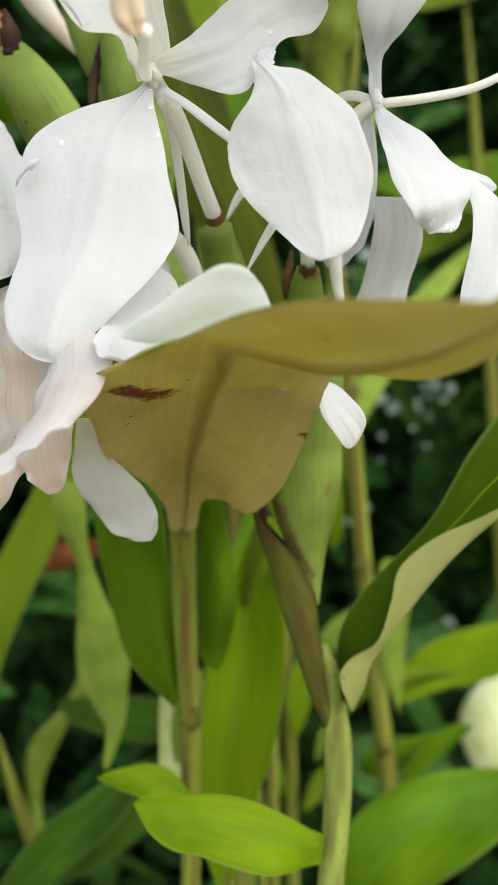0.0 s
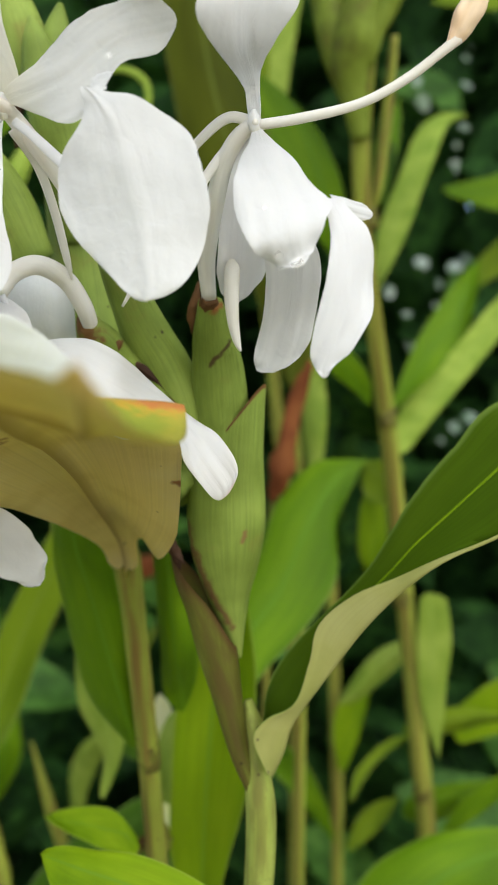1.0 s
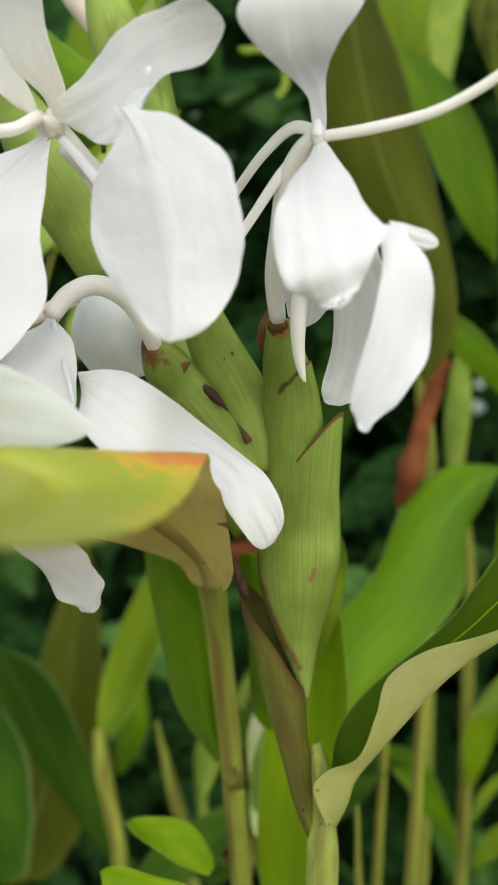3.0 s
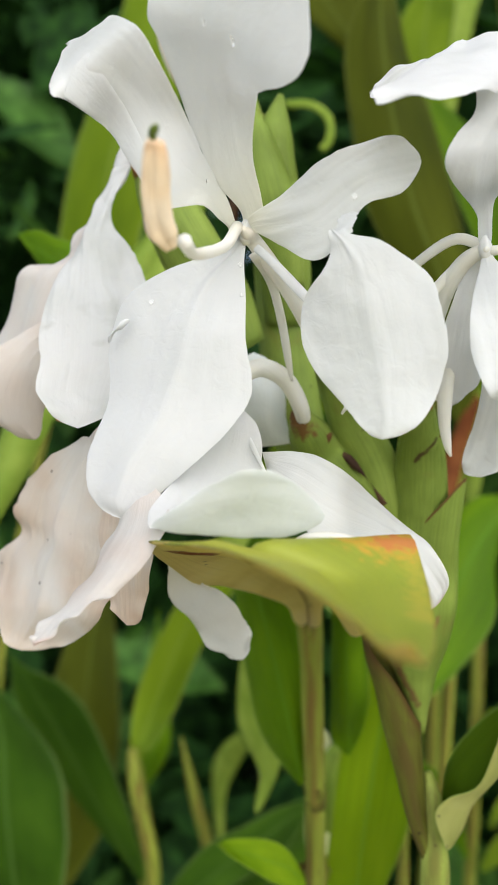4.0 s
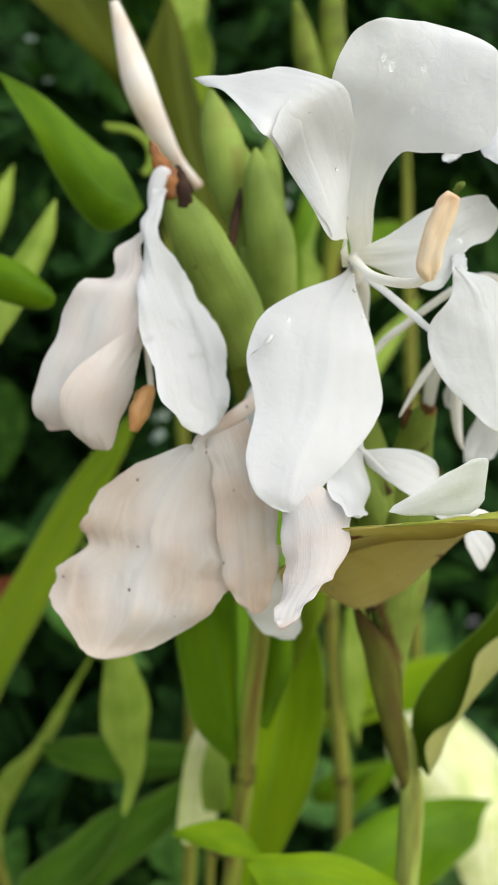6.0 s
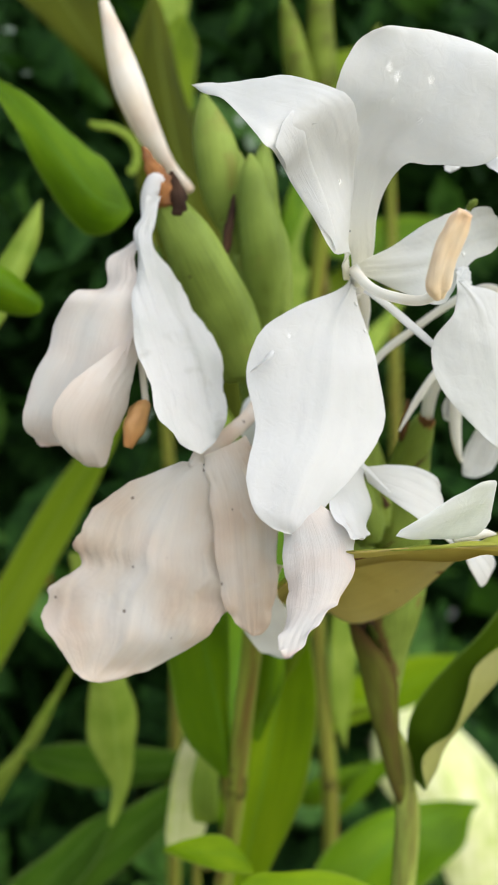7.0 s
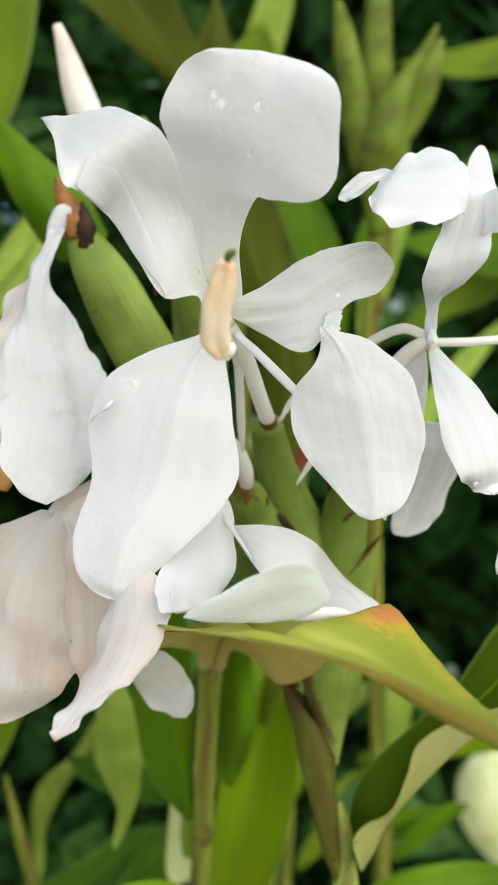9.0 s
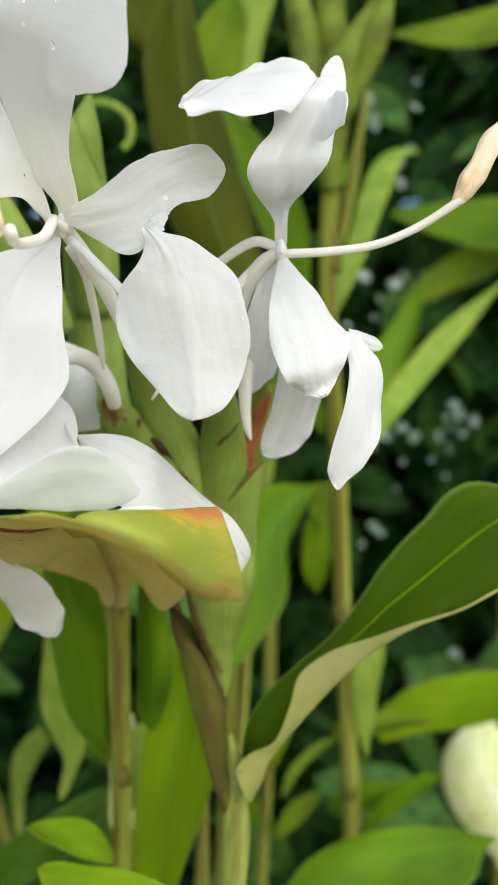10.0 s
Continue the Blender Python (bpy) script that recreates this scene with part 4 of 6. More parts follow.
petal, surf = blade("petal", [(-27, 202, 1242.7, 0.9, 0.1, -0.1, -0.6, -0.4, 0.5), (-22.8, 195, 1236.2, 4.8, 3.1, 4, -5.4, -1.2, -1.7), (-23.6, 187, 1227.1, 5.2, 2.8, 4.3, -8.1, -4.9, -7.9), (-23.2, 180, 1220.6, 6.9, 6.6, 6.1, -9.3, -8.2, -10.2), (-22.6, 176, 1216.4, 6.1, 7.9, 7.8, -6.5, -7.3, -9.5), (-22.7, 172, 1214.6, 3, 4.4, 6.8, -3.1, -3.1, -7.4)], flower_c, mats=[WHITE], thick=0.0003, wave=0.0005, waves=3.5, jag=0.03, crumple=0.0005, pleat=0.0005, ridge=0.00016, ridges=3.0, cup=0.4, nu=22, nv=40, tip=0.03, seed=17)
petal, surf = blade("petal", [(-22.2, 152, 1218.7, 0.5, 0.2, -0.4, -0.4, -0.4, 0.8), (-16.4, 149, 1220.6, 3, -3.5, -2.5, -2.6, -1.4, 1.6), (-10, 149, 1222.6, 4.8, -5.5, -1, -5.1, 0.7, 2.4), (-3.2, 153, 1224, 6.6, -4.9, 1.8, -6.5, 3.2, -0.8), (2.5, 159, 1223.8, 5.6, -1.6, 3.8, -4.1, -0, -2.5), (6.9, 167, 1221.4, 0.9, 0, 0, -0.9, -1.7, -1)], flower_c, mats=[MINT], thick=0.0003, cup=0.3, nu=24, nv=40, crumple=0.0005, pleat=0.0002, tip=0.05, jag=0.07, label="greenish white petal resting on the leaf", seed=18)
petal, surf = blade("petal", [(-14.9, 196, 1229.3, -1.7, 0.5, -0.8, 1.7, -0.7, 1.1), (-5.3, 190, 1226.5, -5.1, -3.3, -3, 6.5, 4.7, 4), (3.2, 190, 1221.7, -6.6, -4.3, -2.1, 6.5, 8.5, 3.5), (9, 200, 1217.5, -4.5, -4.1, 0.4, 3.5, 8.2, -0.7), (15.6, 205, 1213.2, -2.9, -5.9, 0.3, 1.8, 5.8, -0.5), (20, 206, 1208.4, -4.4, -3.1, -0.9, 3.7, 4.6, -0.4), (25.6, 205, 1202.1, -3.3, -0.8, -2.1, 4.5, 0.2, 0.6), (25.5, 206, 1199.6, -1.5, -1, -2.4, 1.7, 0.3, 0.8)], flower_c, mats=[BLUSH], thick=0.0005, cup=0.6, nu=20, nv=36, crumple=0.0005, pleat=0.0011, tip=0.06, label="white petal with a blushing pink tip", seed=19)
petal, surf = blade("petal", [(-36.7, 200, 1205.5, 2.2, -0.2, -0.2, -2.2, 0.2, 0.2), (-38.1, 215, 1193.9, 4.9, -0.2, -0.2, -5.3, -0.9, -0.8), (-33.7, 224, 1184.4, 6.2, -1.1, -1.8, -7.8, -0.1, -0.1), (-28.2, 226, 1177.6, 4.8, -0.4, -2.6, -6.8, -0.1, -0.9), (-25, 226, 1174.9, 2.4, 0, -1.9, -3.1, 0, -0.2)], flower_c, mats=[WHITE_THROAT_LIFTED], thick=0.0005, crumple=0.0006, wave=0.0012, waves=3.0, jag=0.1, nu=22, nv=40, tip=0.06, seed=20)
petal, surf = blade("petal", [(-30, 232, 1256, 4.9, -0, 0, -4.1, -1.3, 2.1), (-26.5, 226, 1246.9, 13.3, -6.5, -5.8, -5, -8.1, -1), (-25.9, 226, 1238.7, 14.3, -8.1, 1.2, -5.8, -7.1, 3.9), (-25.1, 232, 1231.2, 7.8, -0.7, -0.9, -9.1, 0.2, 0.2)], flower_c, mats=[MINT], thick=0.0005, crumple=0.0006, tip=0.1, base=0.1, seed=21)
filament = tube("filament", [(-0.0245, 0.2000, 1.2418, 0.0008), (-0.0210, 0.1970, 1.2372, 0.0007), (-0.0162, 0.1930, 1.2315, 0.0006), (-0.0106, 0.1880, 1.2250, 0.0002)], flower_c, mats=[WHITE], flat=0.4, seed=38)
anther = tube("anther", [(-0.0006, 0.1720, 1.2151, 0.0006), (0.0021, 0.1720, 1.2160, 0.0013), (0.0079, 0.1740, 1.2166, 0.0012), (0.0121, 0.1760, 1.2161, 0.0005)], flower_c, mats=[CREAM], lumps=0.15, label="pale spent anther", seed=39)

# fourth bloom, wilted and cream-coloured
flower = tube("flower", [(-0.0601, 0.1990, 1.2302, 0.0007), (-0.0574, 0.2010, 1.2324, 0.0021), (-0.0518, 0.2060, 1.2361, 0.0023), (-0.0424, 0.2160, 1.2431, 0.0021), (-0.0363, 0.2260, 1.2497, 0.0020)], lily, mats=[WILT], flat=0.6, label="wilted cream and peach ginger lily bloom", seed=40)
flower_d = flower
petal, surf = blade("petal", [(-59.7, 199, 1231.2, 1.8, 0.1, 1.2, -2.5, -0.2, -1.6), (-65.2, 200, 1222.1, 9.7, -6.9, 1.9, -10.7, 0.8, -5), (-68.5, 200, 1213.2, 16.7, -11.1, 1.5, -18.2, 1.2, -3.6), (-69.5, 199, 1207.3, 18.3, -14, 1.5, -19.8, 1, -2.6), (-70.3, 200, 1202.8, 15.4, -12.1, 5.4, -20.8, 2, -4.8), (-71.6, 201, 1198.2, 20.8, -13.7, 8.2, -22.2, 3.1, -5), (-72.4, 202, 1192.9, 22.2, -12.5, 8, -22.8, 3.8, -5.9), (-73.6, 204, 1185.3, 16.3, -4.6, 11.2, -17.1, 2.3, -11.9), (-79.8, 208, 1176.9, 6.2, 0.8, 3.9, -10.3, -1.3, -6.2), (-81.1, 207, 1173.3, 2.5, -0.1, 0.5, -4.3, 0.6, -2.4)], flower_d, mats=[WILT], thick=0.0003, cup=0.4, crumple=0.0003, pleat=0.0007, ridge=0.0009, ridges=3.5, jag=0.09, wave=0.0006, tip=0.05, nu=52, nv=60, label="broad wilted peach petal with crumpled edges", seed=22)
petal, surf = blade("petal", [(-51.3, 196, 1234.9, 5.9, -3, -0.6, -5.3, 2.4, -1.2), (-47.2, 192, 1222.3, 7.3, -4.6, -2.2, -7.3, -1.3, 1.1), (-45.8, 190, 1209.6, 7.5, -5, -0.5, -7.4, -1.9, -0.9), (-44.6, 190, 1196.8, 6.1, -4, 0.6, -6.1, -1.1, -0.8), (-44, 192, 1188.3, 2.7, -0.4, -1.8, -3.3, 0.1, 0.6)], flower_d, mats=[WILT], thick=0.0003, cup=0.4, crumple=0.0004, pleat=0.0007, ridge=0.0003, ridges=2.5, nu=32, nv=44, jag=0.09, wave=0.0006, tip=0.08, seed=23)
petal, surf = blade("petal", [(-36.7, 175, 1223.6, 4.4, -5.6, -2.8, -6.7, -2.5, -1.8), (-36.2, 163, 1211.2, 4.6, -8.4, -4.2, -9.5, 0.2, -7.3), (-38.9, 155, 1203.2, 2.4, -8.1, 0.3, -6.9, -2.4, -6.1), (-42.3, 155, 1197.1, 2.5, -0.8, 3.1, -3.2, 1.2, -4.6), (-44.4, 152, 1192.7, 1.5, -0.1, 0.2, -0.8, 1.2, -1.9)], flower_d, mats=[FADED], thick=0.0003, cup=0.4, crumple=0.0004, pleat=0.0003, ridge=0.00012, ridges=2.5, nu=32, nv=44, jag=0.09, wave=0.0006, tip=0.08, base=0.16, seed=24)

# fifth bloom, wilted, hanging by its bent tube
flower = tube("flower", [(-0.0659, 0.2310, 1.3089, 0.0015), (-0.0682, 0.2290, 1.3098, 0.0025), (-0.0700, 0.2280, 1.3060, 0.0024), (-0.0708, 0.2275, 1.3015, 0.0018), (-0.0714, 0.2260, 1.2975, 0.0007)], lily, mats=[WHITE], label="wilting white ginger lily bloom hanging down", seed=41)
flower_e = flower
petal, surf = blade("petal", [(-69, 226, 1305, 1.6, -0.7, 0, -1.6, -0.7, 0), (-70.2, 223, 1299, 1.9, -0.2, 0, -1.9, -0.2, 0), (-72, 219, 1292, 2, -1.6, -2.8, -2, -1.6, -2.8), (-72, 210, 1282, 1.8, -3.4, -3.9, -6.4, -7.1, -7.3), (-69, 206, 1273, 6, -0.5, -1.4, -9.2, -12.9, -8), (-66, 202, 1265, 8.9, 2.5, -1, -11.7, -16.8, -6.6), (-64, 200, 1257, 9.7, 4.5, -1.1, -14.5, -16.2, -5.3), (-62, 197, 1248, 8.7, 5.6, -0.7, -12.5, -12.5, -6.5), (-61, 194, 1241, 7.5, 6.7, -0.4, -11.7, -9.7, -5.3), (-59, 192, 1237, 5.8, 5.1, 0.9, -7.3, -6.2, -3.3), (-59, 190, 1233, 1, 1.3, -0.4, -2, -1.3, -1.8)], flower_e, mats=[WHITE_WORN], thick=0.0003, crumple=0.0006, crumple_size=130, pleat=0.0005, ridge=0.0005, cup=0.6, nu=36, nv=64, tip=0.03, jag=0.09, wave=0.0006, label="creased white petal ending in a ragged hook", seed=25)
petal, surf = blade("petal", [(-73, 222, 1292, 0.3, -1, 1.4, -0.3, 1, -1.4), (-77, 222, 1286, 3.8, -2.5, -0.1, -2.8, 3.2, 0.9), (-78, 216, 1279, 3.5, -4.4, -1, -3.8, 2.3, 0.4), (-81, 210, 1273, 8.4, -5, 1.6, -6.2, 0.3, -3.5), (-85, 210, 1266, 9.7, -6, 2.6, -10.7, 2, -2.9), (-87, 210, 1257, 9.2, -5.9, 1.1, -10.5, 3.8, -3.5), (-90, 211, 1250, 9.5, -4.3, 4.2, -9.1, 2.2, -4.7), (-94, 213, 1242, 7.4, -1.9, 3.9, -8.8, -0.6, -4.9), (-96, 216, 1236, 4, -1.4, 1.5, -6, -0.4, -0.6), (-95, 218, 1234, 1.8, -1.3, 0, -1.8, 0.6, 0.7)], flower_e, mats=[FADED], thick=0.0003, cup=0.8, crumple=0.0005, pleat=0.0006, ridge=0.0003, jag=0.06, wave=0.0006, nu=26, nv=40, tip=0.04, seed=27)
petal, surf = blade("petal", [(-74, 208, 1263, 0.9, -0.2, 0.4, -1.3, -0.2, 0.5), (-78, 204, 1254, 5.4, 0.8, 0.6, -2.8, -2.5, -4.7), (-82, 201, 1246, 8.9, 2, 0.1, -4.7, -4.7, -7.5), (-85, 201, 1239, 9.7, 2.5, -2.5, -7.9, -8.1, -4.2), (-85, 204, 1233, 7.2, -1.2, -4.9, -6.5, -5, 1.7), (-83, 208, 1230, 4, -1.9, -2.7, -3.1, -0.8, 1.9), (-83, 210, 1229, 2, 0, 0, -2, 0, 0)], flower_e, mats=[FADED], thick=0.0003, cup=0.6, crumple=0.0004, pleat=0.0005, ridge=0.0003, jag=0.05, nu=26, nv=40, tip=0.06, label="folded petal turning pink at its tip", seed=30)
anther = tube("anther", [(-0.0702, 0.2130, 1.2464, 0.0012), (-0.0719, 0.2120, 1.2440, 0.0026), (-0.0737, 0.2110, 1.2392, 0.0028), (-0.0750, 0.2110, 1.2342, 0.0012)], flower_e, mats=[DRY_ANTHER], lumps=0.2, label="dried orange anther", seed=42)
filament = tube("filament", [(-0.0725, 0.2140, 1.2613, 0.0009), (-0.0714, 0.2140, 1.2535, 0.0009), (-0.0704, 0.2130, 1.2457, 0.0009)], flower_e, mats=[CREAM], seed=43)

# the big folded leaf of the flowering stalk
leaf, surf = blade("leaf", [(30, 256, 1121.6, -2, -8.2, 1.1, -3.2, 2.4, 2.4), (33.2, 254, 1129.4, -3.4, -12.7, 0.7, -9.6, 0.8, 2.6), (34.9, 253, 1135.8, -2.4, -14.2, -0.6, -7.9, -0.1, 0.7), (39.5, 252, 1143.2, -1.7, -15.9, -4.5, -4.3, 0.7, -1.3), (46.1, 250, 1153, -2.3, -16.1, -7.2, -6.4, -1.9, -0.9), (53.3, 246, 1163.7, -0.1, -16.1, -11.8, -8.1, -5, -5.3), (60.2, 242, 1172.2, 2.8, -15.9, -14.3, -5.8, -4.9, -5.7), (66.2, 239, 1178.2, 6.2, -17.8, -15, -1.9, -3, -3.8), (73.3, 236, 1183.9, 9.3, -21.4, -14.9, -0.2, -1.4, -1), (84.9, 233, 1190.3, 9.4, -28.5, -15.6, -0.3, -0.4, -0), (94.5, 232, 1196.9, 11.5, -33.9, -7.6, -0.3, -0.4, -0), (109.8, 234, 1205.8, 12.7, -33.9, 0.7, -0.2, -0.5, 0), (125.7, 245, 1215.4, -0.5, -1.4, 0.1, -0.2, 0.4, 0.5)], lily, mats=[LEAF_PLAIN, PALE_UNDER], nu=20, nv=60, tip=0.05, sharp=1.06, thick=0.0006, flip=True, pleat=0.0003, label="broad dark green leaf folded along its pale underside", face=(0, -0.5, -0.86), seed=32)
big_leaf = leaf
rib_grid, rib_nor = surf
rows = range(26, 58, 3)
midrib = tube("midrib", [(*(rib_grid[j, 5] + rib_nor[j, 5] * 0.0001), 0.00045) for j in rows], big_leaf, [FRESH], sides=8, label="pale green midrib")
leaf, surf = blade("leaf", [(24.2, 262, 1078.3, 1, 3.1, 0.3, -2.3, -2.8, 1.4), (12.9, 254, 1084.1, 4.5, 3.2, -3.9, -6.1, -7.2, 4.5), (-5.8, 250, 1091.2, 6.6, 4, -1.7, -7.3, -6.4, 5.8), (-21.7, 249, 1095.2, 5.9, 1.9, -2.7, -7.5, -4.7, -0.1), (-33, 251, 1096.9, 2.4, 1.8, -0.7, -2.1, -2, -1.4)], lily, mats=[FRESH, LEAF_UNDER], tip=0.15, thick=0.0006, wave=0.001, waves=2, label="short fresh green leaf low on the stalk", face=(0, -0.5, 0.86), seed=33)

# ---- the neighbouring stalk with the yellowing leaf ----
leafy = thing("ginger_stalk", "leafy ginger stalk ending in a yellowing leaf under the blooms", "plant", at=(-0.024, 0.36, 0.0))

stem = tube("stem", [(-0.03, 0.4, 0.0, 0.005), (-0.0228, 0.3450, 1.0264, 0.0038), (-0.0223, 0.3380, 1.0556, 0.0039), (-0.0217, 0.3250, 1.0861, 0.0038), (-0.0218, 0.3170, 1.1093, 0.0039), (-0.0222, 0.3060, 1.1380, 0.0039), (-0.0221, 0.2970, 1.1588, 0.0040), (-0.0221, 0.2900, 1.1728, 0.0045), (-0.0210, 0.2820, 1.1808, 0.0036)], leafy, mats=[BROWN_STEM], lumps=0.04, label="slender brown-green stem with dark joints", seed=44)
leaf, surf = blade("leaf", [(-21, 288, 1170, 5.1, -1.1, 1.2, -3.8, -1.6, 1.7), (-20, 276, 1181, 6.1, -1.9, -0.8, -5, -0.3, 0.4), (-18, 258, 1190, 10.9, -5.4, 5, -10.4, -5.4, -5.2), (-15, 236, 1198, 17.9, -6.5, 3.7, -16.2, -14.5, -13.2), (-12, 214, 1205, 22.1, -8.5, -3.1, -22.6, -12.5, -15.1), (-9, 188, 1211, 23.9, -7.3, -12.8, -26, -1.8, -13), (-5.4, 160, 1214.8, 24.5, -0.5, -13.5, -26.5, 3, -29), (-3.7, 148, 1217.9, 4.2, -2.7, -13.4, -41.8, 0.1, 1.2), (11.7, 148.5, 1214.2, 21.4, 3.3, -6.5, -21.4, 1, 5.5), (16.3, 139.5, 1212.9, 17, 7.3, 9.8, -17, -1.8, -10.3), (21.1, 128, 1212.3, 12.2, 6.9, 6.9, -12.2, -1.9, -7), (25.1, 117, 1212.5, 8.2, 5.1, 4.9, -8.2, -1.6, -4.7), (27.4, 109, 1213.3, 5.2, 3.2, 3, -5.2, -1.3, -2.8), (29.5, 102, 1214.3, 2.8, 1, 1.7, -2.8, -0.1, -1.4), (31, 96, 1217.4, 0, 0, 0, 0, 0, 0)], leafy, mats=[YELLOW, YELLOW_UNDER], nu=22, nv=56, tip=0.04, base=0.03, thick=0.0006, keel=0.0028, pleat=0.0005, label="yellowing leaf cupped under the fallen bloom", face=(0, 0, 1), seed=34)
leaf, surf = blade("leaf", [(-26.3, 318, 1104.9, -1.3, 0.1, -0.2, 1.4, -0.2, 0.7), (-31, 310, 1129.2, -13.9, -6.6, -6.7, 2.9, -6.2, -8.4), (-39.2, 304, 1160.8, -13.8, -8.1, -9.4, 8.8, -5.1, -13.9), (-43.2, 298, 1180.7, -11.4, -9.7, -7, 12.6, -7.7, -7), (-42.8, 302, 1199.8, -8.1, -0.6, -3, 8.2, -0.6, -2.7)], leafy, mats=[LEAF, LEAF_UNDER], tip=0.2, thick=0.0006, label="dark green leaf clasping the stem", seed=35)
leaf, surf = blade("leaf", [(-12.7, 300, 1180.6, 4.5, 0.3, 0.7, -3.8, 0.4, 1.1), (-12, 306, 1163.1, 6.3, -5.1, 3.7, -5.9, -3.9, 8), (-11.2, 312, 1140.7, 7.6, -8.1, 6.1, -6.7, -5.8, 1.9), (-11.8, 327, 1121.1, 6.1, 0.6, 0.9, -4.4, -2.4, -3.9), (-11.4, 328, 1115, 1.9, -0, -0.1, -1.2, -0.3, -1.6)], leafy, mats=[LEAF, LEAF_UNDER], tip=0.1, thick=0.0006, label="drooping green leaf with a browned tip", seed=36)
joint = tube("joint", [(-0.0214, 0.3210, 1.0968, 0.0039), (-0.0217, 0.3190, 1.1046, 0.0041), (-0.0220, 0.3170, 1.1103, 0.0039)], leafy, mats=[SHEATH], lumps=0.15, seed=45)

joint = tube("joint", [(-0.0260, 0.3420, 1.0630, 0.0071), (-0.0250, 0.3420, 1.0620, 0.0070), (-0.0250, 0.3420, 1.0600, 0.0070)], leafy, mats=[SHEATH], lumps=0.2, label="dark brown joint of the stem", seed=74)

# ---- more leafy stalks behind ----
GROUP = "ginger stalks behind"


stalk = thing("ginger_stalk", "leafy ginger stalk with a long pale midrib leaf", "plant", GROUP)
leaf, surf = blade("leaf", [(-10.1, 366, 1009.5, -1.4, 1, 1.1, 1.6, 1, 1.2), (-9.5, 360, 1045, -11.1, 4, 0.5, 10.1, 4, 5.6), (-5.7, 346, 1089, -12.5, 6, -5, 16.8, 6, 2.1), (-1.9, 340, 1125.6, -12.3, 6, -6, 15.5, 6, 4.2), (3, 336, 1154, -7.9, 4, -4, 7.8, 3, -1.7), (4.4, 332, 1178.6, -2.5, 0.1, -1.2, 1.8, 0.1, -1)], stalk, mats=[FRESH, LEAF_UNDER], tip=0.22, point=True, base=0.06, thick=0.0006, sharp=1.2, nu=16, nv=40, label="long fresh green leaf", seed=37)
stem = tube("stem", [(-0.0095, 0.3620, 1.0430, 0.0008), (-0.0085, 0.3660, 1.0159, 0.0024), (-0.01, 0.4, 0.0, 0.006)], stalk, mats=[BROWN_STEM], seed=46)
leaf, surf = blade("leaf", [(-31.7, 372, 1108.3, 0.6, 0.3, 0.5, -4, 0.3, 0.7), (-34.9, 380, 1091.3, 3.1, 0.6, 1.3, -10, 0.9, 1.9), (-35.5, 392, 1065.2, 4.5, 0, 0.1, -14, -0, -0.1), (-35.7, 400, 1041.9, 4.1, -0, -0, -12, 0, 0), (-35.1, 402, 1034.7, 1.2, -0.4, -1.3, -1.9, -0.3, -1.1)], stalk, mats=[SUNLIT, SUNLIT], tip=0.22, point=True, base=0.06, label="narrow pale leaf seen from below", seed=38)

stalk = thing("ginger_stalk", "leafy ginger stalk with a glossy green leaf", "plant", GROUP)
leaf, surf = blade("leaf", [(-7, 372, 1084, -3.9, 0.7, 0.6, 5.8, 3.4, 0.5), (-11, 390, 1101, -8.9, -4.4, 2.8, 10.2, -1.3, -3.8), (-5, 415, 1121, -16.6, -8.6, 5.7, 15.2, -0.7, -4.7), (9, 440, 1142, -17, -7.6, 6.5, 18.7, -3.4, -11.1), (20, 458, 1172, -20, -8.5, 9.1, 23.7, -5.5, -16.6), (31, 474, 1193, -14.7, -5.3, 6.3, 12.7, -4.6, -12.9), (40, 484, 1201, -6.4, -2.7, 1.3, 8.5, -0.3, -4.2), (49, 488, 1206, -2.2, 0, 0.1, 0, 0, 0)], stalk, mats=[LEAF, LEAF_UNDER], tip=0.22, point=True, base=0.03, nv=44, label="long glossy green leaf leaning forward", nu=18, seed=39)
stem = tube("stem", [(0.0038, 0.4070, 1.0596, 0.0008), (0.0057, 0.4150, 1.0127, 0.0018), (0.03, 0.45, 0.0, 0.006)], stalk, mats=[BROWN_STEM], seed=47)

stalk = thing("ginger_stalk", "tall jointed ginger stalk topped by an unopened green flower spike", "plant", GROUP)
stem = tube("stem", [(0.0452, 0.4340, 1.4180, 0.0006), (0.0436, 0.4400, 1.3977, 0.0055), (0.0426, 0.4460, 1.3737, 0.0052), (0.0428, 0.4560, 1.3442, 0.0048), (0.0450, 0.4700, 1.3108, 0.0045), (0.0507, 0.4860, 1.2725, 0.0047), (0.0569, 0.5050, 1.2314, 0.0049), (0.0621, 0.5200, 1.1908, 0.0050), (0.0682, 0.5320, 1.1379, 0.0051), (0.0745, 0.5370, 1.0846, 0.0052), (0.0799, 0.5370, 1.0390, 0.0055), (0.0855, 0.5400, 0.9849, 0.0053), (0.085, 0.57, 0.0, 0.0067)], stalk, mats=[BROWN_STEM], lumps=0.05, rings=80, seed=48)
tall = stalk
sheath = tube("sheath", [(0.0576, 0.4700, 1.4205, 0.0021), (0.0554, 0.4740, 1.3932, 0.0029), (0.0527, 0.4780, 1.3654, 0.0030), (0.0496, 0.4820, 1.3423, 0.0025), (0.0472, 0.4840, 1.3346, 0.0011)], stalk, mats=[BROWN_STEM], seed=49)
joint = tube("joint", [(0.0573, 0.5050, 1.2354, 0.0047), (0.0578, 0.5050, 1.2282, 0.0053), (0.0585, 0.5050, 1.2236, 0.0047)], stalk, mats=[SHEATH], lumps=0.2, seed=50)
